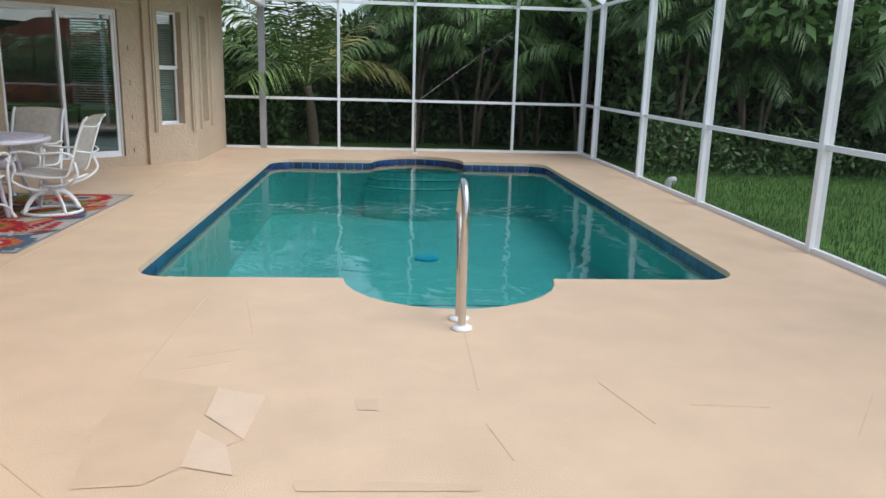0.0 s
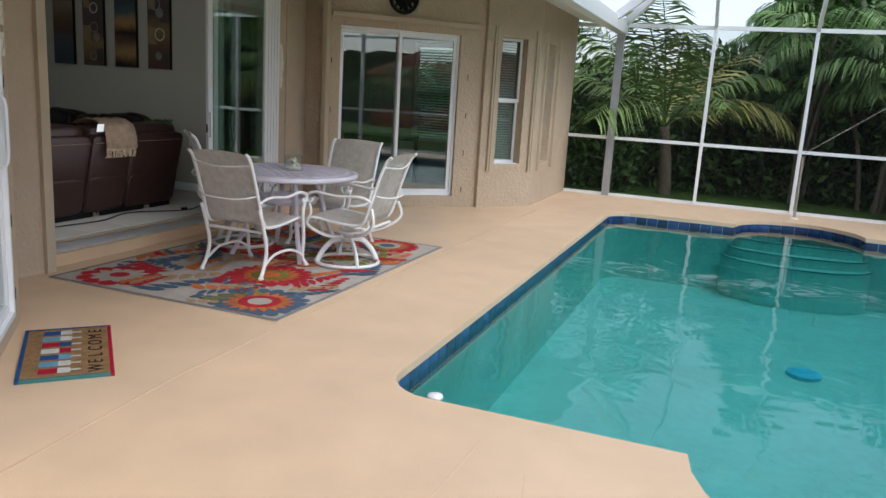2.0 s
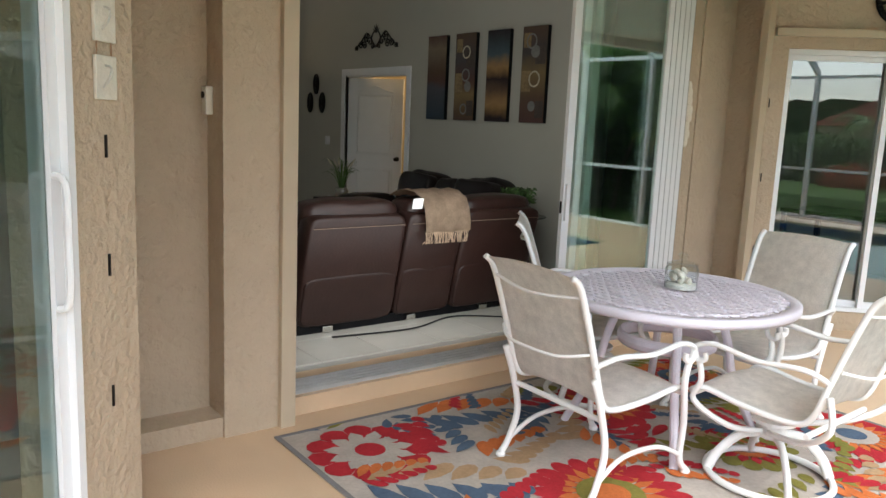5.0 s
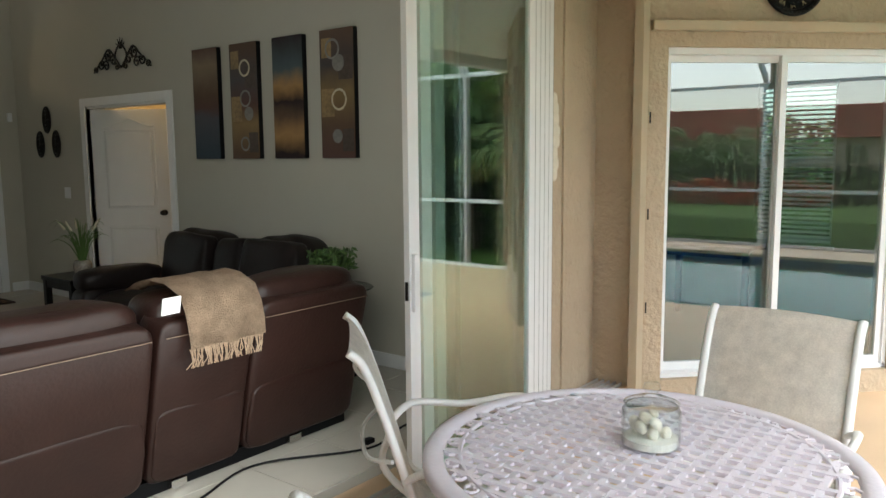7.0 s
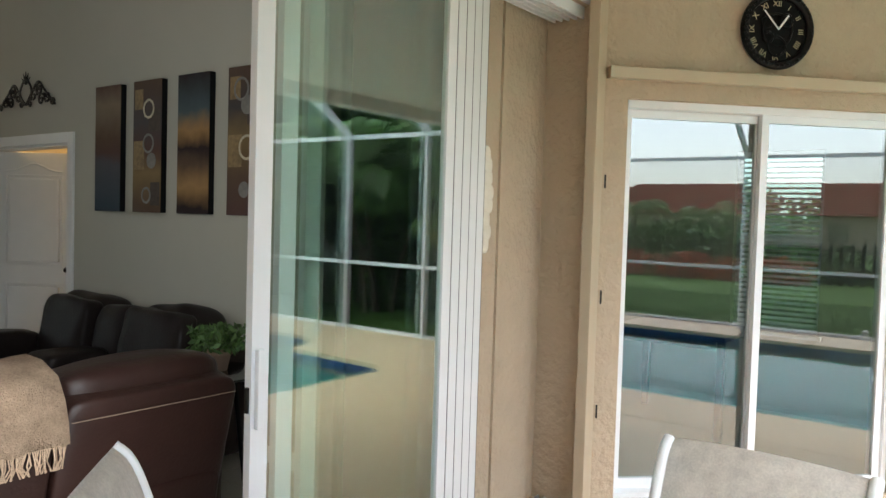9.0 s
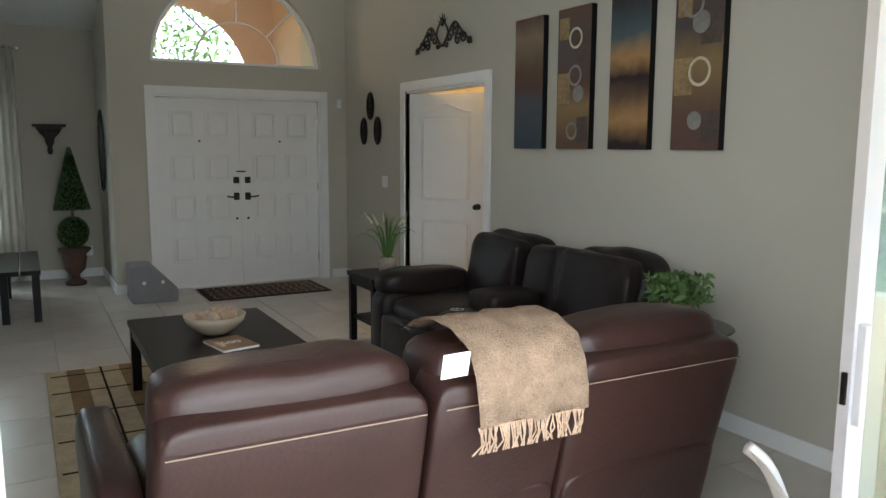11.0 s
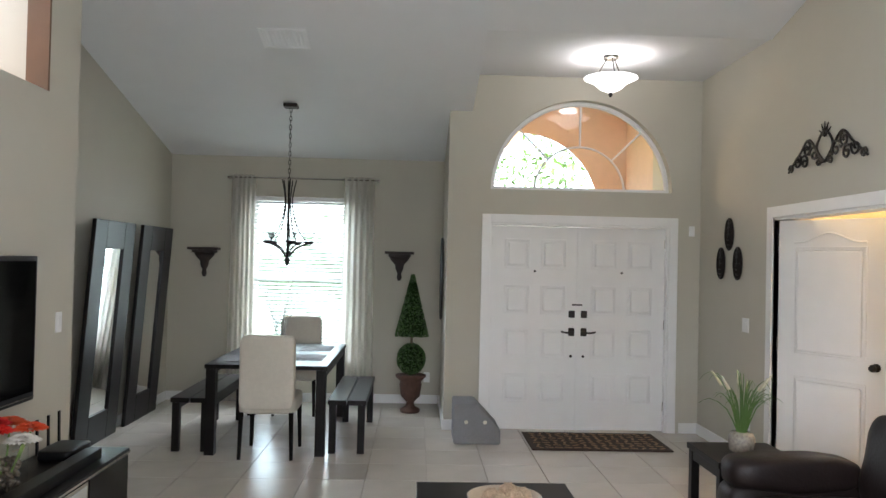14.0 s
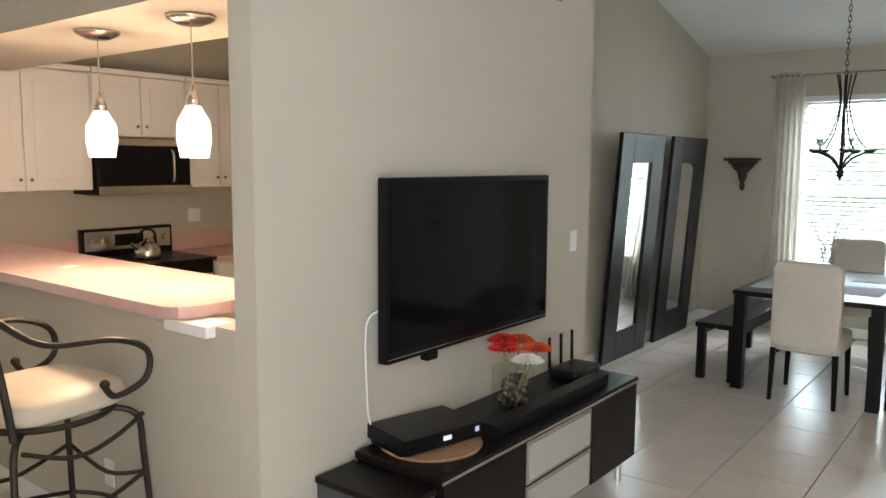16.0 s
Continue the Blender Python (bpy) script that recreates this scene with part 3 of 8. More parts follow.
def slider(name, label, m, width, z0, z1, glass, handle=True):
    ob = thing(name, label, "sliding door", m, "", "structure")
    bm = box(0, width, 0.0, 0.13, z0, z0 + 0.03)
    box(0, width, 0.0, 0.13, z1 - 0.04, z1, 0, bm)
    box(0, 0.03, 0.0, 0.13, z0, z1, 0, bm)
    box(width - 0.03, width, 0.0, 0.13, z0, z1, 0, bm)
    part("door_frame", bm, M_ALU, ob)
    mid = width / 2
    sash(ob, 0.03, mid + 0.02, z0 + 0.03, z1 - 0.04, 0.07, 0.042, 0.035, glass)
    p = sash(ob, mid - 0.022, width - 0.03, z0 + 0.03, z1 - 0.04, 0.02, 0.042, 0.035, glass)
    return ob, p


mA = frame_along(A1, A0)
mA = mA @ pose(0.33, -0.10, 0, 0, 0, 0)
ob, p = slider("door_1", "white framed sliding glass door beside the door mat", mA @ Matrix.Diagonal((1, 1, 1, 1)), 1.51, 0.13, 2.26, M_GLASS)
part("door_handle", tube(smooth_path([(0.06, 0.09, 1.0), (0.06, 0.14, 1.02), (0.06, 0.145, 1.2), (0.06, 0.14, 1.36), (0.06, 0.09, 1.38)], 4), 0.011), M_ALU, p)
mB = frame_along(B0, C1) @ pose(0.14, 0.05, 0)
ob, p = slider("door_2", "white framed sliding glass door mirroring the pool", mB, 1.63, 0.15, 2.27, M_TINT)
tagged(link("trim_storm_track", box(0.02, 2.02, -0.055, 0.0, 2.36, 2.42, 0.004, None, frame_along(B0, C1)), M_TRIM), "tan storm shutter track above the sliding door", "shutter track", "", "structure")
mW = frame_along((-3.31, 12.16), C2)
win = thing("window_1", "white sash window with lowered blinds in the bay wall", "window", mW, "", "structure")
sash(win, 0.24, 0.66, 1.45, 2.30, 0.13, 0.035, 0.03, M_TINT)
sash(win, 0.24, 0.66, 0.60, 1.47, 0.16, 0.035, 0.03, M_TINT)
part("window_sill", box(0.22, 0.68, 0.02, 0.2, 0.575, 0.605, 0.004), M_WHITE, win)
for i in range(46):
    part("slat", box(0.27, 0.63, -0.018, 0.018, -0.0012, 0.0012, 0, None, pose(0, 0.215, 0.66 + i * 0.035, 35)), M_BLIND, win)
mW2 = frame_along(C2, C3)
win = thing("window_2", "narrow white sash window recessed in the bay side", "window", mW2, "", "structure")
sash(win, 0.35, 0.85, 0.60, 2.30, 0.12, 0.035, 0.03, M_TINT)
for mm, xs in ((mW, (0.12, 0.80)), (mW2, (0.2, 1.0))):
    for x in xs:
        for dx in (0, 0.035):
            tagged(link("trim_storm_track", box(x + dx - 0.012, x + dx + 0.012, -0.04, 0.0, 0.5, 2.42, 0.004, None, mm), M_TRIM), "tan vertical storm shutter track", "shutter track", "", "structure")
# vertical tracks at both sides of the wide opening
tagged(link("trim_track_south", box(-4.85, -4.81, 6.46, 6.54, 0, 3.3, 0.004), M_TRIM), "tan shutter track on the pier", "shutter track", "", "structure")
tagged(link("trim_track_north", box(-4.89, -4.83, 10.60, 10.69, 0, 3.3, 0.004), M_TRIM), "tan shutter track at the wall corner", "shutter track", "", "structure")
tagged(link("trim_pocket_strip", box(-5.195, -5.18, 10.27, 10.62, 0.1, 2.74), M_STUCCO), "rough stucco strip in the door pocket", "wall", "", "structure")
# shutter pins in the stucco
for mm, pts in ((frame_along(A1, A0) @ pose(0.3, 0, 0, 0, 0, 180), [(0.15, z) for z in (0.18, 0.62, 1.05, 1.42)]), (frame_along(B0, C1), [(1.9, z) for z in (0.2, 0.7, 1.2, 1.7)] + [(0.03, z) for z in (0.6, 1.2, 1.8)])):
    for x, z in pts:
        tagged(link("shutter_slot", box(x - 0.004, x + 0.004, -0.006, 0.001, z, z + 0.07, 0, None, mm), M_IRON), "small dark shutter slot in the stucco", "slot", "shutter slots")

# stacked panels of the wide door
wide = thing("door_3", "open stack of white framed glass sliding panels", "sliding door", Matrix.Identity(4), "", "structure")
R90 = pose(0, 0, 0, 0, 0, 90)
M_GAP_SHADE = mat("dark panel gap shade", (0.03, 0.03, 0.032), 0.7)
M_DOORGLASS = glass_mat("door glass", (0.88, 0.95, 0.92), 0.11)
for i in range(5):
    x = -4.985 - 0.042 * i
    y0, y1 = (8.58, 8.72, 8.87, 9.0, 9.1)[i], 9.605 + 0.12 * i
    bm = box(x - 0.03, x, y0, y0 + 0.068, 0.125, 2.68)
    box(x - 0.03, x, y1 - 0.055, y1, 0.125, 2.68, 0, bm)
    box(x - 0.03, x, y0 + 0.068, y1 - 0.055, 0.125, 0.20, 0, bm)
    box(x - 0.03, x, y0 + 0.068, y1 - 0.055, 2.62, 2.68, 0, bm)
    p = part("panel", bm, M_ALU, wide)
    g = part("pane", box(x - 0.018, x - 0.012, y0 + 0.068, y1 - 0.055, 0.19, 2.63), M_DOORGLASS, p, "greenish clear glass pane")
    g.visible_shadow = False
    # added black edge strip, drawn for the shade in the gap between panels
    part("gasket", box(x - 0.026, x - 0.004, y1 + 0.0005, y1 + 0.010, 0.13, 2.675), M_GAP_SHADE, p, "dark strip for the shaded gap between panels")
    if i == 0:
        part("door_handle", box(x, x + 0.02, y0 + 0.012, y0 + 0.038, 0.95, 1.2, 0.004), M_ALU, p)
        part("lock", box(x - 0.02, x - 0.008, y0 - 0.008, y0, 1.0, 1.08), M_IRON, p)
M_TRACK = mat("dull aluminium track", (0.52, 0.52, 0.51), 0.5, 0.3)
for i in range(5):
    x = -4.97 - 0.042 * i
    part("floor_track", box(x - 0.008, x, 6.52, 10.7, 0.10, 0.122), M_TRACK, wide)
    part("head_track", box(x - 0.012, x, 6.52, 10.7, 2.68, 2.74), M_ALU, wide)
part("jamb", box(-5.2, -4.955, 6.521, 6.56, 0.1, 2.74), M_ALU, wide)
bm = bmesh.new()
for k, (z, w) in enumerate(((1.50, 0.03), (1.56, 0.05), (1.62, 0.035), (1.69, 0.06), (1.75, 0.065), (1.82, 0.05), (1.88, 0.045), (1.93, 0.025))):
    cushion(-5.188, -5.15, 10.088, 10.12 + w, z - 0.045, z + 0.045, 0.8, 4, bm)
tagged(link("weather_flap", bm, mat("cream foam", (0.75, 0.7, 0.6), 0.9, 0, 20, 0.1, 0.4), None, "", True), "torn cream foam strip stuck behind the door panels", "foam strip")

# curtain inside the opening
M_DRAPE = mat("white drape", (0.8, 0.79, 0.76), 0.9, 0, 30, 0.05, 0.1)


def drape(name, label, x, y0, y1, z0, z1, waves, amp, material, along="y"):
    bm = bmesh.new()
    nn = waves * 8
    cols = []
    for i in range(nn + 1):
        u = i / nn
        o = amp * math.sin(u * waves * 2 * math.pi) + 0.3 * amp * math.sin(u * waves * 5.1)
        flare = 0.25 * amp
        p = (x + o, y0 + (y1 - y0) * u)
        q = (x + o + flare * math.cos(u * 9), y0 - 0.02 + (y1 - y0 + 0.04) * u)
        if along == "x":
            p, q = (p[1], p[0]), (q[1], q[0])
        cols.append((bm.verts.new((*p, z1)), bm.verts.new(((p[0] + q[0]) / 2, (p[1] + q[1]) / 2, (z0 + z1) / 2)), bm.verts.new((*q, z0))))
    for a, b in zip(cols, cols[1:]):
        for k in range(2):
            bm.faces.new((a[k], b[k], b[k + 1], a[k + 1]))
    bmesh.ops.solidify(bm, geom=list(bm.faces), thickness=0.003)
    ob = link(name, bm, material, None, "", True)
    return tagged(ob, label, "curtain")


drape("curtain", "white drape hanging beside the wide opening", -5.37, 6.58, 6.80, FL + 0.01, 2.7, 4, 0.03, M_DRAPE)


# ---- lanai: rug, mat, table and chairs ----
CR, CO, CB, CG, CT = [mat(nm, c, 0.95, 0, 60, 0.2, 0.4, 300, 0.1) for nm, c in (("rug red", (0.42, 0.03, 0.04)), ("rug orange", (0.55, 0.16, 0.05)), ("rug blue", (0.09, 0.13, 0.19)), ("rug olive", (0.22, 0.20, 0.05)), ("rug tan", (0.42, 0.28, 0.16)))]
M_RUG = mat("rug ivory", (0.46, 0.41, 0.36), 0.95, 0, 60, 0.15, 0.4, 300, 0.1)
rug = thing("outdoor_rug", "ivory outdoor rug with red, orange and blue flowers", "rug", pose(-4.72, 6.38, 0, 0, 0, -0.5))
RW, RL = 2.02, 2.92
part("backing", box(0, RW, 0, RL, 0.001, 0.008, 0.003), M_RUG, rug)
bm = box(0, RW, 0, 0.025, 0.008, 0.0105)
box(0, RW, RL - 0.025, RL, 0.008, 0.0105, 0, bm)
box(0, 0.025, 0.025, RL - 0.025, 0.008, 0.0105, 0, bm)
box(RW - 0.025, RW, 0.025, RL - 0.025, 0.008, 0.0105, 0, bm)
part("border", bm, mat("rug grey edge", (0.2, 0.19, 0.19), 0.95, 0, 80, 0.2), rug)


def clip_poly(pts):
    return [(min(max(x, 0.03), RW - 0.03), min(max(y, 0.03), RL - 0.03)) for x, y in pts]


def petals(bm, cx, cy, r0, r1, k, w, z, sharp=False, a0=0.0):
    for i in range(k):
        a = a0 + 2 * math.pi * i / k
        ring = []
        prof_ = ((0, 0), (0.35, 0.8), (0.7, 1.0), (0.92, 0.6), (1, 0)) if not sharp else ((0, 0.5), (0.5, 0.9), (1, 0))
        side1, side2 = [], []
        for t, h in prof_:
            rr = r0 + (r1 - r0) * t
            side1.append((rr, h * w))
            side2.append((rr, -h * w))
        for rr, o in side1 + side2[::-1][1:-1 if prof_[0][1] == 0 else None]:
            ring.append((cx + rr * math.cos(a) - o * math.sin(a), cy + rr * math.sin(a) + o * math.cos(a)))
        ring = clip_poly(ring)
        try:
            f = bm.faces.new([bm.verts.new((x, y, z)) for x, y in ring])
            f.normal_update()
            if f.normal.z < 0:
                f.normal_flip()
        except ValueError:
            pass


def disc(bm, cx, cy, r, z, k=24):
    f = bm.faces.new([bm.verts.new((*p, z)) for p in clip_poly([(cx + r * math.cos(2 * math.pi * i / k), cy + r * math.sin(2 * math.pi * i / k)) for i in range(k)])])


LAYER = [0.0105]


def flower(cx, cy, r, cols, k):
    bm = bmesh.new()
    LAYER[0] += 0.00012
    petals(bm, cx, cy, r * 0.45, r, k, r * 2.6 / k, LAYER[0])
    part("flower_motif", bm, cols[0], rug)
    bm = bmesh.new()
    petals(bm, cx, cy, r * 0.35, r * 0.72, k, r * 1.6 / k, 0.0135, True, 0.2)
    part("flower_motif", bm, cols[1], rug)
    bm = bmesh.new()
    disc(bm, cx, cy, r * 0.42, 0.0145)
    part("flower_motif", bm, cols[2], rug)
    bm = bmesh.new()
    disc(bm, cx, cy, r * 0.24, 0.0155)
    part("flower_motif", bm, cols[3], rug)


def leaf_spray(cx, cy, length, ang, cols, k=6, w=0.05):
    a = radians(ang)
    for side, c in ((1, cols[0]), (-1, cols[1])):
        bm = bmesh.new()
        for i in range(k):
            LAYER[0] += 0.00001
            t = i / k * length
            petals(bm, cx + t * math.cos(a), cy + t * math.sin(a), 0.02, length * 0.36 * (1.1 - 0.6 * i / k), 1, w * 0.7, LAYER[0], False, a + side * 0.85)
        part("leaf_motif", bm, c, rug)


flower(0.38, 0.32, 0.31, (CR, M_RUG, M_RUG, CR), 11)
flower(1.30, 0.98, 0.36, (CR, CO, CG, CO), 20)
flower(1.68, 0.30, 0.36, (CB, CO, CR, M_RUG), 18)
flower(0.55, 1.75, 0.32, (CR, CO, CR, CO), 14)
flower(1.55, 2.62, 0.32, (CR, CO, M_RUG, CB), 20)
flower(0.45, 2.60, 0.30, (CO, CR, CB, CT), 16)
flower(1.35, 1.95, 0.26, (CG, CR, CO, M_RUG), 14)
leaf_spray(0.65, 0.12, 0.75, 60, (CT, CB), 6, 0.07)
leaf_spray(0.95, 0.45, 0.55, 20, (CB, CO), 5, 0.06)
leaf_spray(1.75, 0.72, 0.55, 85, (CR, CR), 6, 0.045)
leaf_spray(1.85, 1.35, 0.6, 100, (CG, CB), 6, 0.05)
leaf_spray(0.15, 0.75, 0.7, 75, (CO, CB), 6, 0.07)
leaf_spray(0.75, 1.15, 0.6, 130, (CB, CT), 6, 0.06)
leaf_spray(0.95, 1.55, 0.6, 60, (CR, CG), 6, 0.05)
leaf_spray(1.75, 1.95, 0.5, 80, (CR, CO), 6, 0.05)
leaf_spray(0.9, 2.25, 0.55, 100, (CB, CG), 6, 0.06)
leaf_spray(0.2, 1.35, 0.5, 80, (CG, CR), 5, 0.05)
leaf_spray(0.12, 2.05, 0.45, 60, (CB, CO), 5, 0.05)
leaf_spray(1.2, 0.1, 0.35, 20, (CB, CT), 4, 0.05)
leaf_spray(0.75, 0.75, 0.5, 100, (CO, CT), 6, 0.06)
leaf_spray(1.05, 1.45, 0.5, 150, (CB, CR), 6, 0.05)
leaf_spray(1.1, 2.45, 0.4, 70, (CR, CO), 5, 0.05)
leaf_spray(0.08, 0.6, 0.35, 20, (CB, CB), 5, 0.04)
leaf_spray(1.9, 2.0, 0.45, 120, (CG, CT), 5, 0.05)
leaf_spray(1.3, 0.45, 0.3, 60, (CT, CR), 4, 0.05)
leaf_spray(0.95, 1.95, 0.4, 10, (CB, CT), 5, 0.05)
rr = random.Random(14)
for k in range(26):
    gx, gy = 0.15 + (k % 4) * 0.5 + rr.uniform(-0.1, 0.1), 0.2 + (k // 4) * 0.42 + rr.uniform(-0.1, 0.1)
    leaf_spray(gx, gy, rr.uniform(0.28, 0.5), rr.uniform(0, 180), rr.choice(((CR, CB), (CR, CR), (CB, CG), (CO, CR), (CT, CB), (CR, CO))), 6, rr.uniform(0.03, 0.05))

# door mat
mat_pose = pose(-3.20, 4.82, 0, 0, 0, math.degrees(math.atan2(0.58, -0.60)))
dm = thing("door_mat", "brown coir welcome mat with painted ice lollies", "door mat", mat_pose)
M_COIR = mat("coir", (0.36, 0.21, 0.10), 1.0, 0, 200, 0.35, 0.8, 350, 0.0)
MB_, MRd, MWh, MDk, MSk = [mat(nm, c, 1.0, 0, 150, 0.25, 0.5, 300, 0) for nm, c in (("mat blue", (0.03, 0.08, 0.2)), ("mat red", (0.36, 0.02, 0.04)), ("mat white", (0.6, 0.58, 0.52)), ("mat black", (0.02, 0.02, 0.02)), ("mat pale blue", (0.15, 0.33, 0.45)))]
part("pile", box(0.02, 0.81, -0.44, -0.02, 0.001, 0.018, 0.003), M_COIR, dm)
bm = box(0, 0.83, -0.02, 0.0, 0.001, 0.019)
part("border", bm, MB_, dm)
part("border", box(0, 0.83, -0.46, -0.44, 0.001, 0.019), MRd, dm)
part("border", box(0.0, 0.02, -0.44, -0.02, 0.001, 0.019), mat("mat teal", (0.05, 0.16, 0.15), 1.0), dm)
part("border", box(0.81, 0.83, -0.44, -0.02, 0.001, 0.019), MB_, dm)
for i, (c1, c2) in enumerate(((MRd, MWh), (MSk, MWh), (MB_, MSk), (MWh, MRd), (MRd, MB_), (MSk, MWh), (MB_, MWh))):
    x = 0.07 + i * 0.105
    part("lolly", box(x, x + 0.07, -0.19, -0.10, 0.018, 0.0205, 0.001), c1, dm)
    part("lolly", box(x, x + 0.07, -0.25, -0.19, 0.018, 0.0205, 0.001), c2, dm)
    part("stick", box(x + 0.027, x + 0.043, -0.30, -0.25, 0.018, 0.0202), MWh, dm)


def text_mesh(body, size, m, material, name="lettering", parent=None, depth=0.0008):
    cu = bpy.data.curves.new(name, "FONT")
    cu.body, cu.size, cu.extrude = body, size, depth
    cu.align_x, cu.align_y = "CENTER", "CENTER"
    ob = new(name, cu)
    bpy.context.view_layer.update()
    me = bpy.data.meshes.new_from_object(ob.evaluated_get(bpy.context.evaluated_depsgraph_get()))
    bpy.data.objects.remove(ob)
    bpy.data.curves.remove(cu)
    me.materials.append(material)
    o2 = new(name, me)
    o2.matrix_basis = m
    if parent:
        o2.parent = parent
    return o2


for i, ch in enumerate("WELCOME"):
    text_mesh(ch, 0.105, pose(0.10 + i * 0.105, -0.375, 0.019), MDk, "letter", dm)

# round table
TX, TY, TZ = -3.76, 8.14, 0.755
tab = thing("patio_table", "round lilac-white cast metal table with a woven lattice top", "patio table", pose(TX, TY, 0.012))
R = 0.62
bm = lathe([(R - 0.05, TZ - 0.012), (R - 0.01, TZ - 0.045), (R, TZ - 0.03), (R, TZ - 0.005), (R - 0.015, TZ), (R - 0.055, TZ), (R - 0.06, TZ - 0.012)], 72)
bmesh.ops.delete(bm, geom=[f for f in bm.faces if len(f.verts) > 10], context="FACES")
part("rim", bm, M_TABLE, tab, "", True)
# woven lattice: short raised straps with holes between
bm = bmesh.new()
step = 0.052
nn = int(R / step) + 1
for i in range(-nn, nn + 1):
    for j in range(-nn, nn + 1):
        x, y = i * step, j * step
        if math.hypot(x, y) > R - 0.10:
            continue
        if (i + j) % 2 == 0:
            box(x - 0.047, x + 0.047, y - 0.010, y + 0.010, TZ - 0.012, TZ, 0, bm, pose(0, 0, 0.002 * ((i + j) % 4 == 0), 0, 0, 0))
        else:
            box(x - 0.010, x + 0.010, y - 0.047, y + 0.047, TZ - 0.013, TZ - 0.003, 0, bm)
part("lattice", bm, M_TABLE, tab, "woven cast lattice")
bm = bmesh.new()
for i in range(40):
    a = 2 * math.pi * i / 40
    pts = [(R - 0.085 + 0.03 * (1 - s / 9) * math.cos(s * 0.9 + a), 0.03 * (1 - s / 9) * math.sin(s * 0.9 + a), TZ - 0.006) for s in range(8)]
    tube([Matrix.Rotation(a, 3, "Z") @ Vector(p) for p in pts], 0.005, bm, 5)
tube([(R * 0.83 * math.cos(2 * math.pi * i / 60), R * 0.83 * math.sin(2 * math.pi * i / 60), TZ - 0.006) for i in range(60)], 0.008, bm, 6, True)
part("scroll_band", bm, M_TABLE, tab, "ring of cast scrolls")
for i in range(4):
    a = radians(45 + 90 * i)
    c, s = math.cos(a), math.sin(a)
    part("leg", tube(smooth_path([(0.22 * c, 0.22 * s, TZ - 0.03), (0.30 * c, 0.30 * s, 0.52), (0.36 * c, 0.36 * s, 0.28), (0.50 * c, 0.50 * s, 0.0)], 6), 0.022, None, 10), M_TABLE, tab)
part("brace", tube([(0.24 * math.cos(2 * math.pi * i / 32), 0.24 * math.sin(2 * math.pi * i / 32), 0.50) for i in range(32)], 0.016, None, 8, True, 2.2), M_TABLE, tab)

# jar of shells
jar = thing("glass_jar", "lidded glass jar of white sand and pale shells", "jar", pose(TX + 0.01, TY + 0.06, TZ + 0.012))
M_CLEAR = glass_mat("clear jar glass", (0.96, 0.98, 0.975), 0.02)
g = part("jar_body", lathe([(0.075, 0), (0.083, 0.01), (0.085, 0.06), (0.084, 0.11), (0.074, 0.125), (0.070, 0.123), (0.08, 0.11), (0.081, 0.015), (0.07, 0.008)], 32), M_CLEAR, jar, "", True)
g.visible_shadow = False
lid = part("lid", lathe([(0.078, 0.126), (0.08, 0.133), (0.05, 0.145), (0.02, 0.15), (0.014, 0.16), (0.026, 0.175), (0.02, 0.19), (0.004, 0.194)], 32), M_CLEAR, jar, "", True)
lid.visible_shadow = False
part("sand", lathe([(0.076, 0.009), (0.078, 0.03), (0.05, 0.036)], 24), mat("white sand", (0.75, 0.73, 0.68), 0.9, 0, 200, 0.2), jar)
rnd = random.Random(3)
M_SHELL = mat("shell", (0.74, 0.69, 0.60), 0.5, 0, 60, 0.3)
for i in range(14):
    a, r_ = rnd.uniform(0, 6.28), rnd.uniform(0.02, 0.05)
    part("shell", cushion(-0.022, 0.022, -0.016, 0.016, -0.012, 0.012, 0.9, 3, None, pose(r_ * math.cos(a), r_ * math.sin(a), 0.045 + 0.02 * (i // 5) + rnd.uniform(0, 0.008), rnd.uniform(0, 90), rnd.uniform(0, 90), rnd.uniform(0, 360))), M_SHELL, jar, "", True)


def sling_sheet(path, w0, w1, t=0.006):
    """A cloth strip along a side profile (y, z), sagging a little in its middle."""
    bm = bmesh.new()
    pts = smooth_path([(0, y, z) for y, z in path], 4)
    rows = []
    for i, p in enumerate(pts):
        w = w0 + (w1 - w0) * i / (len(pts) - 1)
        d = pts[min(i + 1, len(pts) - 1)] - pts[max(i - 1, 0)]
        nrm = Vector((0, -d.z, d.y)).normalized()
        rows.append([bm.verts.new(p + Vector((w * (j / 4 - 1), 0, 0)) - nrm * 0.018 * (1 - (j / 4 - 1) ** 2)) for j in range(9)])
    for a, b in zip(rows, rows[1:]):
        for j in range(8):
            bm.faces.new((a[j], a[j + 1], b[j + 1], b[j]))
    bmesh.ops.solidify(bm, geom=list(bm.faces), thickness=t)
    return bm


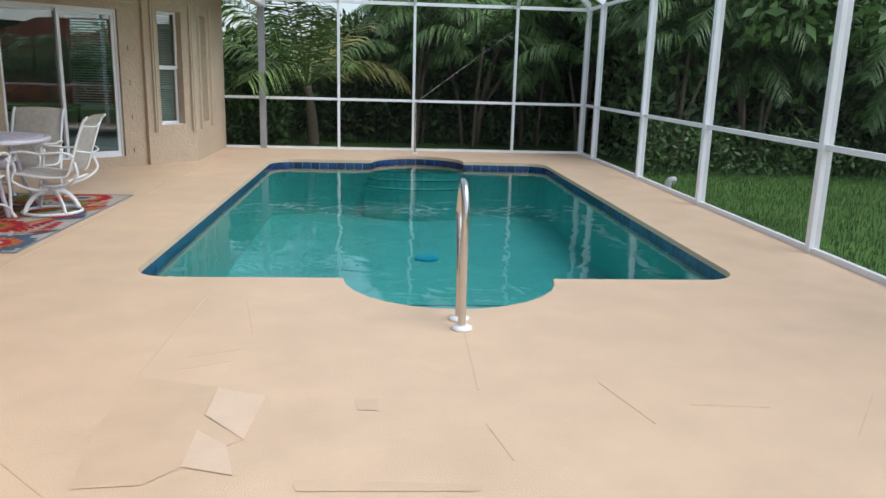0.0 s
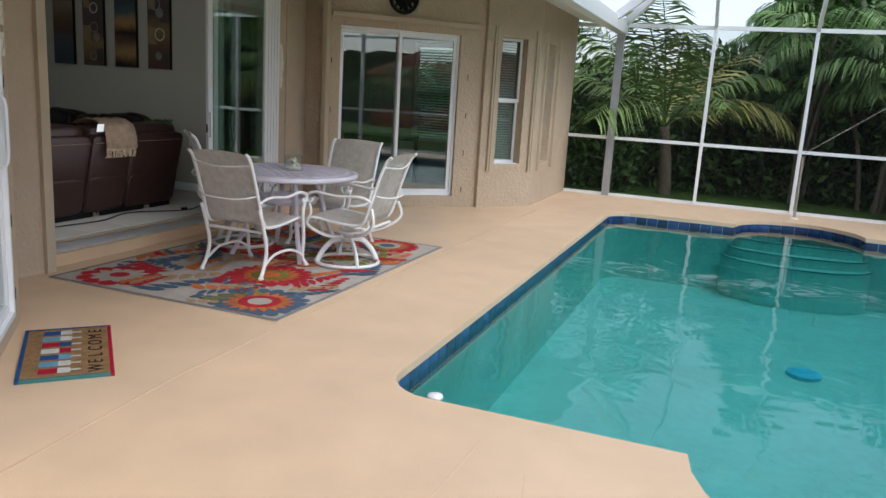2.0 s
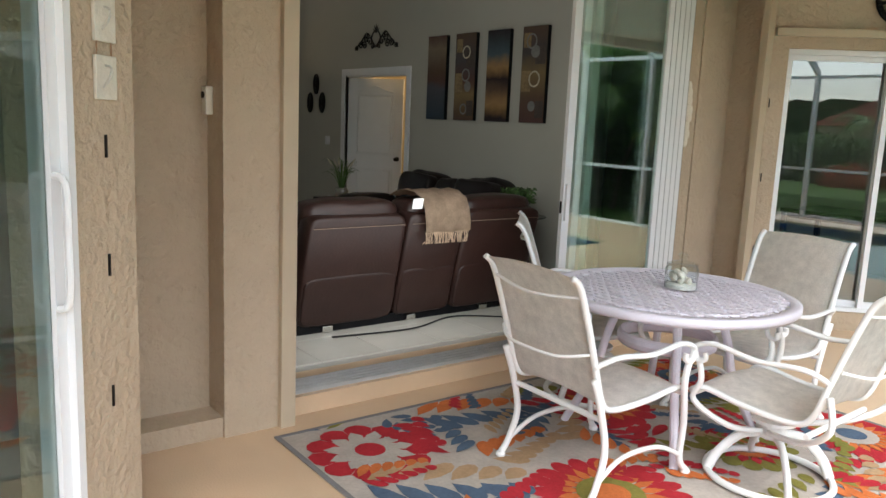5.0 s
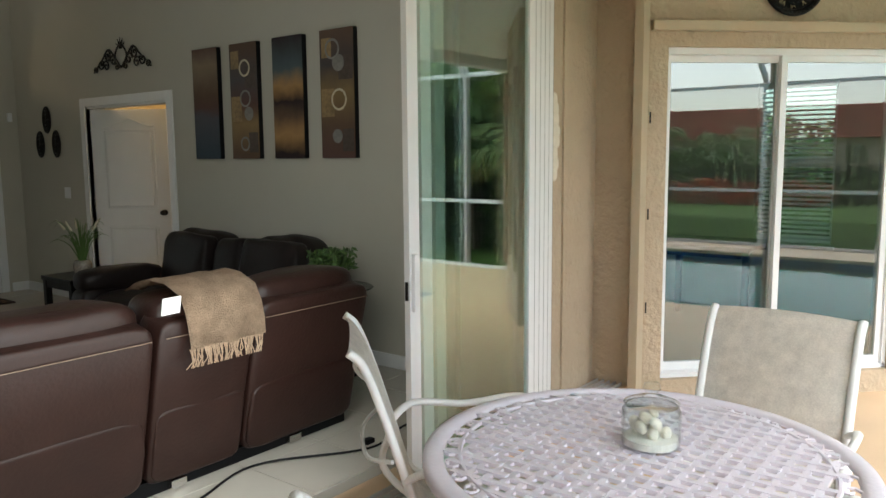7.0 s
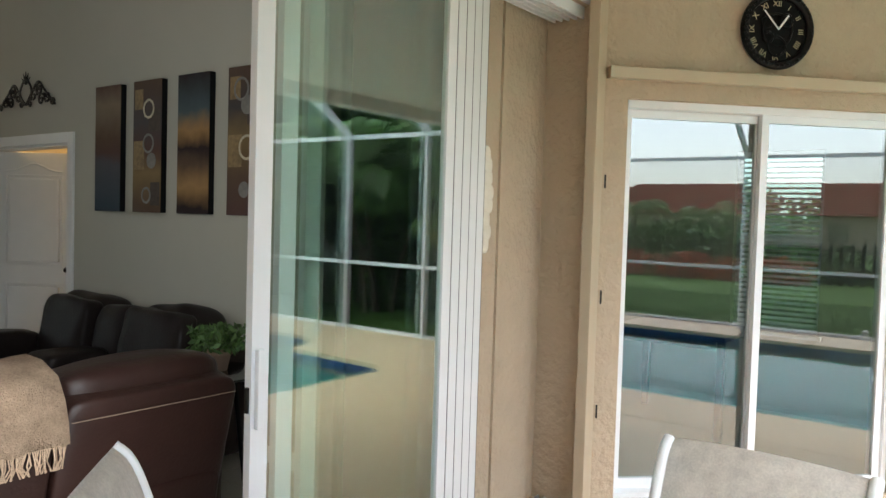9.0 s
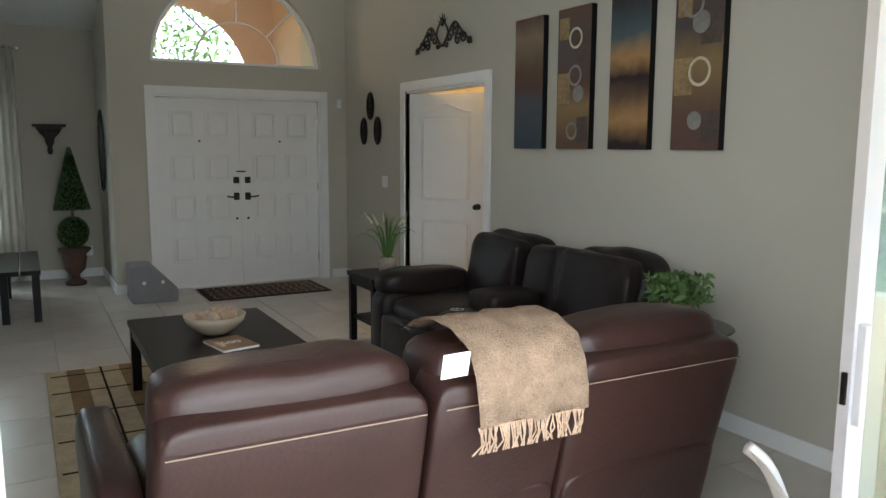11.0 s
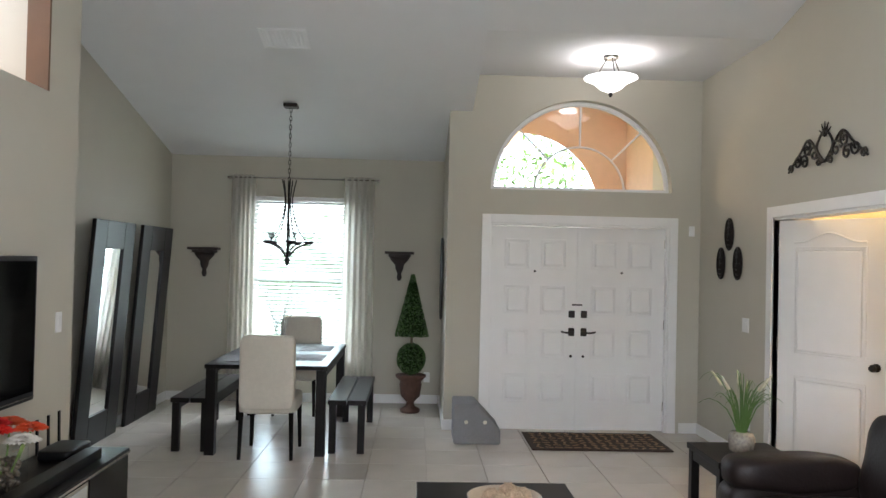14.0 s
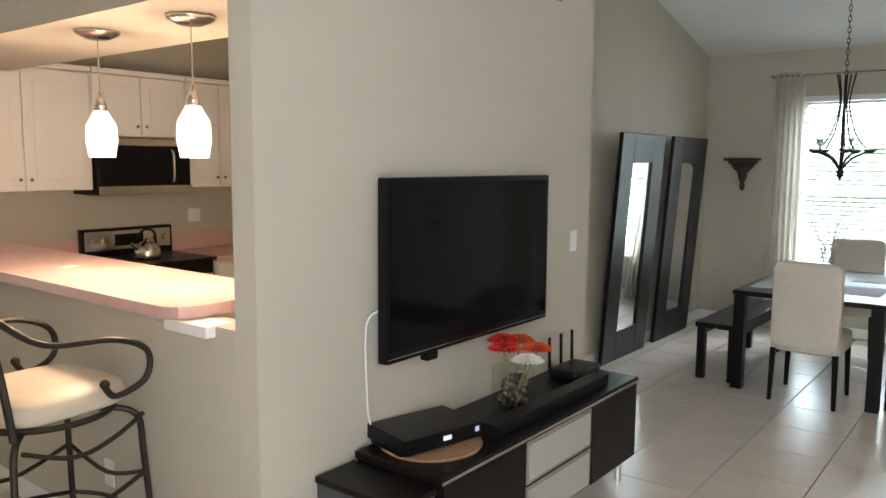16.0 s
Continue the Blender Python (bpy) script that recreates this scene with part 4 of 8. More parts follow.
def patio_chair(label, m, swivel, group="chairs round the patio table"):
    ch = thing("patio_chair", label, "chair", m, group)
    W = 0.27
    prof_ = [(0.27, 0.395), (0.20, 0.425), (0.0, 0.40), (-0.20, 0.395), (-0.28, 0.44), (-0.335, 0.60), (-0.40, 0.80), (-0.455, 0.94), (-0.50, 0.985)]
    part("sling", sling_sheet(prof_, W - 0.01, W - 0.01), M_SLING, ch, "pale woven sling seat and back", True)
    for sx in (-1, 1):
        part("side_rail", tube(smooth_path([(sx * W, y, z) for y, z in prof_], 5), 0.017, None, 8, False, 0.8), M_CHAIR, ch, "", True)
        part("armrest", tube(smooth_path([(sx * W, -0.34, 0.60), (sx * (W + 0.05), -0.25, 0.645), (sx * (W + 0.055), -0.05, 0.63), (sx * (W + 0.05), 0.14, 0.65), (sx * (W + 0.05), 0.235, 0.62), (sx * (W + 0.05), 0.225, 0.565), (sx * (W + 0.05), 0.185, 0.57), (sx * (W + 0.05), 0.185, 0.60)], 5), 0.017, None, 8, False, 0.7), M_CHAIR, ch, "scrolled armrest", True)
        if swivel:
            part("arm_post", tube(smooth_path([(sx * (W + 0.05), 0.215, 0.57), (sx * (W + 0.04), 0.20, 0.47), (sx * (W + 0.02), 0.24, 0.36), (sx * (W - 0.05), 0.1, 0.27), (sx * 0.1, 0.0, 0.25)], 5), 0.014, None, 8), M_CHAIR, ch, "", True)
            part("arm_post", tube(smooth_path([(sx * (W + 0.01), -0.345, 0.55), (sx * (W + 0.03), -0.37, 0.42), (sx * (W - 0.04), -0.24, 0.31), (sx * 0.1, -0.03, 0.25)], 5), 0.014, None, 8), M_CHAIR, ch, "", True)
        else:
            part("leg", tube(smooth_path([(sx * (W + 0.05), 0.215, 0.57), (sx * (W + 0.045), 0.20, 0.46), (sx * (W + 0.02), 0.255, 0.25), (sx * (W + 0.01), 0.26, 0.08), (sx * (W + 0.02), 0.30, 0.018)], 5), 0.016, None, 8), M_CHAIR, ch, "", True)
            part("leg", tube(smooth_path([(sx * (W + 0.01), -0.345, 0.55), (sx * (W + 0.01), -0.29, 0.40), (sx * (W + 0.01), -0.25, 0.22), (sx * (W + 0.015), -0.29, 0.08), (sx * (W + 0.02), -0.33, 0.018)], 5), 0.016, None, 8), M_CHAIR, ch, "", True)
            part("stretcher", tube(smooth_path([(sx * (W + 0.01), -0.28, 0.09), (sx * (W + 0.005), -0.13, 0.165), (sx * (W + 0.005), 0.1, 0.165), (sx * (W + 0.01), 0.265, 0.09)], 5), 0.012, None, 6), M_CHAIR, ch, "", True)
            for y in (0.30, -0.33):
                part("foot", lathe([(0.022, 0), (0.024, 0.012), (0.018, 0.022)], 12, None, (sx * (W + 0.02), y, 0.0)), M_CHAIR, ch)
    part("crossbar", tube([(-W, 0.25, 0.39), (W, 0.25, 0.39)], 0.013), M_CHAIR, ch)
    part("crossbar", tube([(-W - 0.01, -0.27, 0.36), (W + 0.01, -0.27, 0.36)], 0.013), M_CHAIR, ch)
    part("back_hoop", tube(smooth_path([(-W, -0.375, 0.66), (-W * 0.6, -0.44, 0.635), (0, -0.455, 0.63), (W * 0.6, -0.44, 0.635), (W, -0.375, 0.66)], 5), 0.007, None, 6), M_CHAIR, ch)
    part("back_hoop", tube(smooth_path([(-W, -0.44, 0.90), (0, -0.475, 0.875), (W, -0.44, 0.90)], 5), 0.007, None, 6), M_CHAIR, ch)
    if swivel:
        part("swivel_hub", lathe([(0.06, 0.20), (0.07, 0.22), (0.05, 0.26), (0.10, 0.275), (0.10, 0.29)], 16), M_CHAIR, ch)
        part("base_ring", tube([(0.275 * math.cos(2 * math.pi * i / 40), 0.275 * math.sin(2 * math.pi * i / 40), 0.018) for i in range(40)], 0.016, None, 8, True), M_CHAIR, ch, "", True)
        for i in range(4):
            a = radians(45 + 90 * i)
            part("base_leg", tube(smooth_path([(0.05 * math.cos(a), 0.05 * math.sin(a), 0.215), (0.14 * math.cos(a), 0.14 * math.sin(a), 0.20), (0.23 * math.cos(a), 0.23 * math.sin(a), 0.11), (0.275 * math.cos(a), 0.275 * math.sin(a), 0.018)], 5), 0.015, None, 8, False, 1.6), M_CHAIR, ch, "", True)
    return ch


patio_chair("white metal patio chair with four legs and a sling seat", pose(-3.66, 7.515, 0.012, 0, 0, -2), False)
patio_chair("white swivel patio chair on a round base, pulled out", pose(-3.12, 8.10, 0.012, 0, 0, 92), True)
patio_chair("white metal patio chair standing towards the glass door", pose(-3.66, 8.74, 0.012, 0, 0, 178), False)
patio_chair("white swivel patio chair near the open doorway", pose(-4.31, 8.23, 0.012, 0, 0, -44) @ Matrix.Diagonal((1, 1, 1.05, 1)), True)

# wall clock
M_BRASS = mat("aged brass", (0.55, 0.46, 0.28), 0.5, 0.0, 30, 0.2)
mC = frame_along(B0, C1) @ pose(0.93, -0.035, 2.66, 90, 0, 0)
ck = thing("wall_clock", "black round wall clock with open cog work and white hands", "clock", mC)
CL = 0.185
part("rim", tube([(CL * math.cos(2 * math.pi * i / 48), CL * math.sin(2 * math.pi * i / 48), 0.0) for i in range(48)], 0.022, None, 8, True), M_BLACK, ck, "", True)
part("dial", lathe([(CL - 0.01, -0.025), (CL - 0.01, -0.012), (0.03, -0.012)], 40), mat("dark dial", (0.012, 0.012, 0.013), 0.9, 0, 20, 0.3, 0, 60, 0.1), ck)
bm = bmesh.new()
for r_, x, y in ((0.05, 0.0, -0.085), (0.085, 0, 0), (0.035, 0.05, 0.05), (0.03, -0.06, 0.04), (0.028, -0.05, -0.04)):
    tube([(x + r_ * math.cos(2 * math.pi * i / 24), y + r_ * math.sin(2 * math.pi * i / 24), 0.0) for i in range(24)], 0.006, bm, 5, True)
part("cogs", bm, M_BLACK, ck, "black open cog rings")
for i, s_ in enumerate(("XII", "I", "II", "III", "IIII", "V", "VI", "VII", "VIII", "IX", "X", "XI")):
    a = radians(90 - 30 * i)
    text_mesh(s_, 0.042, pose(0.138 * math.cos(a), 0.138 * math.sin(a), -0.008, 0, 0, -30 * i), M_BRASS, "numeral", ck)
for i in range(40):
    a = 2 * math.pi * i / 40
    part("stud", lathe([(0.008, 0), (0.009, 0.008), (0.003, 0.014)], 8, None, (CL * 1.02 * math.cos(a), CL * 1.02 * math.sin(a), 0.014)), M_BLACK, ck)
part("hand", bar((0, 0, 0.012), (0.055, 0.075, 0.012), 0.009, 0.003), M_WHITE, ck, "white hour hand")
part("hand", bar((0, 0, 0.015), (-0.085, 0.095, 0.015), 0.007, 0.003), M_WHITE, ck, "white minute hand")

# plaque of three tiles on a cord, and the phone bracket
mP = frame_along(A1, A0) @ pose(0.15, 0.001, 0, 0, 0, 180)
pl = thing("hanging_plaque", "three cream ceramic tiles hung one below another on cord", "wall hanging", mP)
M_CREAM = mat("cream ceramic", (0.72, 0.68, 0.58), 0.5, 0, 20, 0.1, 0.3, 40)
for z in (1.66, 1.83, 2.0):
    t_ = part("tile", box(-0.05, 0.05, -0.012, 0.0, z - 0.065, z + 0.065, 0.003), M_CREAM, pl)
    part("relief", tube(smooth_path([(-0.02, -0.014, z - 0.03), (0.01, -0.016, z), (0.02, -0.014, z + 0.03), (-0.01, -0.014, z + 0.035)], 3), 0.004, None, 5), mat("relief grey", (0.55, 0.53, 0.47), 0.6), t_)
bm = tube([(-0.035, -0.004, 2.06), (0.0, -0.004, 2.22)], 0.003, None, 5)
tube([(0.035, -0.004, 2.06), (0.0, -0.004, 2.22)], 0.003, bm, 5)
for x in (-0.035, 0.035):
    tube([(x, -0.004, 1.6), (x, -0.004, 2.06)], 0.002, bm, 5)
part("cord", bm, mat("brown cord", (0.25, 0.14, 0.07), 0.9), pl)
br = thing("sensor_bracket", "small cream plastic bracket on the niche side", "bracket", pose(-5.0, 6.18, 1.62))
part("body", box(-0.03, 0.03, -0.035, 0.0, -0.06, 0.07, 0.006), M_CREAM, br)
part("dial", lathe([(0.015, 0), (0.015, 0.006)], 14, None, (0, 0, 0)), M_IRON, br).matrix_basis = pose(0.0, -0.037, 0.03, 90)

# lanai ceiling fan, hub only comes near the edge of view
fan = thing("ceiling_fan", "white lanai ceiling fan with a pull chain", "ceiling fan", pose(-3.9, 8.9, 2.98))
part("rod", tube([(0, 0, 0), (0, 0, 0.15)], 0.015), M_WHITE, fan)
part("motor", lathe([(0.05, -0.12), (0.1, -0.1), (0.11, -0.03), (0.04, 0.0)], 20), M_WHITE, fan, "", True)
for i in range(5):
    part("blade", box(0.1, 0.6, -0.06, 0.06, -0.075, -0.067, 0, None, pose(0, 0, 0, 8, 0, 72 * i)), M_WHITE, fan)
part("pull_chain", tube([(0, 0, -0.12), (0, 0, -0.32)], 0.002, None, 4), M_BRASS, fan)


# ---- pool fittings ----
rail = thing("pool_handrail", "polished steel hoop handrail standing on two white flanges", "handrail", pose(0.72, 4.53, 0))
part("tube", tube(smooth_path([(0, 0, 0.0), (0, 0.0, 0.35), (0, 0.01, 0.70), (0, 0.05, 0.82), (0, 0.13, 0.875), (0, 0.22, 0.86), (0, 0.29, 0.78), (0, 0.33, 0.66), (0, 0.25, 0.50), (0, 0.19, 0.30), (0, 0.18, 0.0)], 8), 0.024, None, 14), M_STEEL, rail, "", True)
for y in (0, 0.18):
    part("flange", lathe([(0.065, 0), (0.065, 0.014), (0.045, 0.024), (0.026, 0.026)], 24, None, (0, y, 0)), M_WHITE, rail, "white plastic flange", True)
grab = thing("pool_grab_pole", "slim steel pole standing behind the far pool steps", "grab pole", pose(0.85, 14.55, 0))
part("tube", tube([(0, 0, 0), (0, 0, 0.92)], 0.022, None, 12), M_STEEL, grab)
part("flange", lathe([(0.06, 0), (0.06, 0.014), (0.026, 0.026)], 20), M_WHITE, grab)
fl = thing("pool_thermometer", "small white float on a cord at the pool corner", "pool float", pose(-1.38, 5.90, -0.11))
part("cap", lathe([(0.02, 0.0), (0.045, 0.03), (0.04, 0.045), (0.01, 0.05)], 16), M_WHITE, fl, "", True)
part("stem", tube([(0, 0, -0.22), (0, 0, 0.0)], 0.008), M_STEEL, fl)
pump = thing("garden_tap_cover", "grey plastic valve elbow beside the screen", "valve", pose(4.4, 10.9, -0.1))
part("elbow", tube(smooth_path([(0, 0, 0), (0, 0, 0.12), (0.03, 0, 0.17), (0.1, 0, 0.17)], 4), 0.05, None, 12), mat("grey plastic", (0.5, 0.5, 0.48), 0.5), pump, "", True)

# deck joints, patches and cracks
M_SEAM = mat("deck seam", (0.63, 0.46, 0.31), 0.6)
for nm, pts, w in (("joint", [(-2.45, 3.4), (-2.62, 5.4), (-2.60, 9.6), (-2.55, 12.6)], 0.008),):
    bm = bmesh.new()
    for (x0, y0), (x1, y1) in zip(pts, pts[1:]):
        bar((x0, y0, 0.0), (x1, y1, 0.0), w, 0.005, bm)
    tagged(link("pavement_joint", bm, mat("deck joint", (0.58, 0.41, 0.26), 0.8)), "thin repaired joint line in the deck", "deck joint", "", "structure")
for pts in [[(-0.94, 5.37), (-0.97, 4.36), (-0.98, 3.8)], [(-0.67, 5.13), (-0.52, 4.45)], [(-0.54, 4.19), (-0.8, 4.06)], [(0.71, 3.62), (0.73, 4.45)], [(1.47, 3.23), (1.34, 3.7)], [(-0.98, 3.47), (-0.97, 3.3)], [(-0.97, 2.7), (-1.24, 2.96)], [(2.09, 3.39), (1.71, 3.43)], [(2.35, 3.1), (2.69, 3.52)], [(-0.56, 4.01), (-0.84, 3.86)], [(0.77, 2.92), (0.7, 3.25)]]:
    bm = bmesh.new()
    for (x0, y0), (x1, y1) in zip(pts, pts[1:]):
        bar((x0, y0, 0.0), (x1, y1, 0.0), 0.006, 0.005, bm)
    tagged(link("pavement_joint", bm, M_SEAM), "hairline seam in the painted deck", "deck joint", "", "structure")
M_DECKL = mat("pale deck patch", (0.71, 0.53, 0.37), 0.34, 0, 6, 0.08, 0.15, 90)
for pts, mt, zz, word in [(p, M_DECKB, 0.003, "slightly darker") for p in [[(-0.98, 3.23), (-0.9, 2.75), (-0.65, 2.77), (-0.54, 2.9), (-0.55, 3.21), (-0.4, 3.07), (-0.34, 3.12), (-0.56, 3.36), (-0.56, 3.67), (-0.97, 3.8)], [(0.13, 3.4), (0.22, 3.39), (0.22, 3.52), (0.11, 3.51)], [(-0.08, 2.71), (0.6, 2.69), (0.63, 2.74), (-0.1, 2.79)]]] + [(p, M_DECKL, 0.0045, "slightly paler") for p in [[(-0.55, 3.36), (-0.34, 3.12), (-0.31, 3.56), (-0.55, 3.65)], [(-0.54, 2.9), (-0.33, 2.83), (-0.4, 3.07), (-0.55, 3.21)]]]:
    bm = bmesh.new()
    f = bm.faces.new([bm.verts.new((x, y, zz)) for x, y in pts])
    f.normal_update()
    if f.normal.z < 0:
        f.normal_flip()
    tagged(link("pavement_patch", bm, mt), word + " patch on the painted deck", "deck patch", "", "structure")

# waterline tiles
outl = pool_outline(0.006)
bm0 = box(-0.072, 0.072, -0.006, 0.004, -0.15, -0.004)

tile_ob = None
acc, dist = [], 0.0
loop = outl + [outl[0]]
for (x0, y0), (x1, y1) in zip(loop, loop[1:]):
    seg = math.hypot(x1 - x0, y1 - y0)
    cnt = max(1, round(seg / 0.15)) if seg > 0.1 else 1
    for i in range(cnt):
        t = (i + 0.5) / cnt
        acc.append((x0 + (x1 - x0) * t, y0 + (y1 - y0) * t, math.degrees(math.atan2(y1 - y0, x1 - x0)), seg / cnt / 0.15))
for x, y, a, s_ in acc:
    mm = pose(x, y, -0.05, 0, 0, a) @ Matrix.Diagonal((s_, 1, 1, 1))
    if tile_ob is None:
        tile_ob = part("tile", bm0, M_NAVY, pool)
        tile_ob.matrix_basis = mm
    else:
        o2 = new("tile", tile_ob.data)
        o2.parent = pool
        o2.matrix_basis = mm


# ---- garden ----
M_LEAF1 = leaf_mat("dark foliage", (0.075, 0.14, 0.035), 0.55)
M_LEAF2 = leaf_mat("mid green foliage", (0.11, 0.20, 0.05), 0.5)
M_FROND = leaf_mat("palm frond green", (0.17, 0.26, 0.07), 0.4)
M_FRONDY = leaf_mat("yellowing palm frond", (0.42, 0.40, 0.12), 0.4)
M_TRUNK = mat("palm trunk", (0.16, 0.13, 0.09), 0.9, 0, 12, 0.3, 0.5, 20)
# dark green that carries the shade deep between leaves
M_CORE = mat("foliage core with shade in colour", (0.02, 0.036, 0.013), 0.95, 0, 4, 0.5, 1.0, 8, 0.05)
rng = np.random.default_rng(5)


def leaf_cloud(name, label, lo, hi, count, size, material, category="shrub", gaps=0.5, parent=None, seed=0):
    """Thousands of small pointed leaves filling a box with an uneven outline."""
    r = np.random.default_rng(seed)
    lo, hi = np.array(lo, float), np.array(hi, float)
    pts = []
    need = count
    while need > 0:
        p = lo + (hi - lo) * r.random((need * 2, 3))
        keep = []
        for q in p:
            nv = noise.noise(Vector(q) * 0.9) + 0.5 * noise.noise(Vector(q) * 2.3)
            top = (q[2] - lo[2]) / (hi[2] - lo[2])
            if nv > -0.45 + gaps * 0.6 * top * top + (0.4 if top > 0.85 else 0):
                keep.append(q)
            if len(keep) >= need:
                break
        pts += keep
        need = count - len(pts)
        if not keep:
            break
    P = np.array(pts)
    k = len(P)
    s = size * (0.6 + 0.8 * r.random((k, 1)))
    d = r.normal(size=(k, 3))
    d[:, 2] -= 0.4
    d /= np.linalg.norm(d, axis=1, keepdims=True)
    e = np.cross(d, r.normal(size=(k, 3)))
    e /= np.linalg.norm(e, axis=1, keepdims=True)
    V = np.stack([P - d * s, P + e * s * 0.42, P + d * s, P - e * s * 0.42], 1).reshape(-1, 3)
    F = np.arange(4 * k).reshape(-1, 4)
    me = bpy.data.meshes.new(name)
    me.from_pydata(V.tolist(), [], F.tolist())
    me.materials.append(material)
    ob = new(name, me)
    if parent:
        ob.parent = parent
        return ob
    return tagged(ob, label, category, "", "stuff")


def mound(x0, x1, y0, y1, z0, z1, seed, amp=0.35, n=26):
    """A lumpy solid mass."""
    bm = cushion(x0, x1, y0, y1, z0, z1, 0.45, n // 2)
    for v in bm.verts:
        v.co += Vector((1, 1, 1)) * amp * noise.noise(v.co * 0.8 + Vector((seed, 0, 0))) + Vector((0, 0, 1)) * amp * noise.noise(v.co * 1.9)
        v.co.z = max(v.co.z, -0.2)
    return bm


def frond(V, F, base, heading, length, rise, droop, nleaf=34, wleaf=0.022, lleaf=0.42):
    """Adds one feather frond: a curved rib with drooping leaflets."""
    h = np.array([math.cos(heading), math.sin(heading), 0.0])
    side = np.array([-h[1], h[0], 0.0])
    pts = []
    for i in range(9):
        t = i / 8
        pts.append(np.array(base) + h * length * t * (0.95 - 0.25 * droop * t) + np.array([0, 0, length * (rise * t - droop * t * t)]))
    pts = np.array(pts)
    for i in range(8):
        w = 0.022 * (1 - i / 9)
        k = len(V)
        V += [list(pts[i] + side * w), list(pts[i] - side * w), list(pts[i + 1] - side * w), list(pts[i + 1] + side * w)]
        F.append((k, k + 1, k + 2, k + 3))
    for i in range(nleaf):
        t = 0.12 + 0.88 * i / nleaf
        j = min(int(t * 8), 7)
        p = pts[j] + (pts[j + 1] - pts[j]) * (t * 8 - j)
        tang = pts[j + 1] - pts[j]
        tang /= np.linalg.norm(tang)
        ll = lleaf * length / 2 * (0.55 + 0.9 * math.sin(math.pi * min(t * 0.9 + 0.08, 1)))
        for sg in (-1, 1):
            d = tang * 0.65 + sg * side * 0.8 + np.array([0, 0, -0.18 - 0.25 * rng.random()]) + rng.normal(size=3) * 0.06
            d /= np.linalg.norm(d)
            mid = p + d * ll * 0.55
            tip = p + d * ll + np.array([0, 0, -0.28 * ll])
            wv = tang * wleaf
            k = len(V)
            V += [list(p - wv * 0.4), list(p + wv * 0.4), list(mid + wv), list(mid - wv), list(tip)]
            F += [(k, k + 1, k + 2, k + 3), (k + 3, k + 2, k + 4)]


def palm(name, label, x, y, trunks, height, nfr, length, material, seed, lean=0.4, fat=0.07, yellow=0, up=0.75):
    r = random.Random(seed)
    ob = thing(name, label, "palm tree", pose(x, y, -0.1))
    for i in range(trunks):
        a = r.uniform(0, 6.28)
        d = r.uniform(0, 0.35) if trunks > 1 else 0
        hh = height * r.uniform(0.6, 1.0)
        lx, ly = lean * math.cos(a) * r.uniform(0.3, 1), lean * math.sin(a) * r.uniform(0.3, 1)
        b = (d * math.cos(a), d * math.sin(a), -0.05)
        top = (b[0] + lx, b[1] + ly, hh)
        part("trunk", tube(smooth_path([b, (b[0] + lx * 0.3, b[1] + ly * 0.3, hh * 0.5), top], 6), fat, None, 8, False, 1.0, 0.7), M_TRUNK, ob, "", True)
        V, F, V2, F2 = [], [], [], []
        k = max(4, nfr // trunks)
        for j in range(k):
            hd = 6.28 * j / k + r.uniform(-0.3, 0.3)
            tgt = (V2, F2) if j < yellow else (V, F)
            frond(tgt[0], tgt[1], top, hd, length * r.uniform(0.75, 1.1), r.uniform(up * 0.6, up * 1.4), r.uniform(0.5, 0.95))
        for vv, ff, mt in ((V, F, material), (V2, F2, M_FRONDY)):
            if vv:
                me = bpy.data.meshes.new("fronds")
                me.from_pydata(vv, [], ff)
                me.materials.append(mt)
                o2 = new("fronds", me)
                o2.parent = ob
    return ob


# masses behind the leaves, dark because the shade of the gaps is coloured in
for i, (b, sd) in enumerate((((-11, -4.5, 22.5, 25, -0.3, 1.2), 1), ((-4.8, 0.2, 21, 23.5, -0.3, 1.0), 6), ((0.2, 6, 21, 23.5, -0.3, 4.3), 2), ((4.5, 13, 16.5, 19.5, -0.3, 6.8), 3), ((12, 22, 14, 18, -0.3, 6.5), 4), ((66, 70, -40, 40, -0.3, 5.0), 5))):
    tagged(link("backdrop_trees", mound(*b, sd, 0.8), M_CORE, None, "", True), "lumpy tree mass behind the garden, gap shade in its dark colour", "trees", "", "structure")
leaf_cloud("hedge", "dense clipped green hedge behind the screen", (-4.2, 16.6, -0.1), (-1.8, 18.6, 2.3), 9000, 0.075, M_LEAF1, "hedge", 0.4, None, 1)
leaf_cloud("shrubs", "dark mixed shrubs under the palms", (-2.5, 17.6, -0.1), (5.0, 20.5, 3.2), 15000, 0.09, M_LEAF1, "shrub", 1.2, None, 2)
leaf_cloud("tree_foliage", "dark tree foliage above the shrubs", (0.3, 19.0, 2.0), (6.5, 22.0, 5.2), 14000, 0.12, M_LEAF1, "foliage", 0.9, None, 3)
leaf_cloud("tree_foliage", "low dark tree foliage above the hedge", (-8, 19.0, 0.4), (0.3, 22.0, 2.5), 11000, 0.11, M_LEAF1, "foliage", 1.1, None, 8)
leaf_cloud("tree_foliage", "dark tree foliage beyond the lawn", (4.8, 13.6, -0.1), (16, 17.5, 6.6), 36000, 0.11, M_LEAF1, "foliage", 0.7, None, 4)
leaf_cloud("shrubs", "bright green low shrubs at the lawn edge", (4.7, 12.6, -0.1), (16, 13.8, 0.9), 6000, 0.06, M_LEAF1, "shrub", 0.8, None, 5)
leaf_cloud("sea_grape", "rounded mid green leaves over the dark trees", (6.0, 12.6, 2.1), (8.8, 14.2, 4.3), 2600, 0.14, M_LEAF2, "tree", 0.8, None, 6)
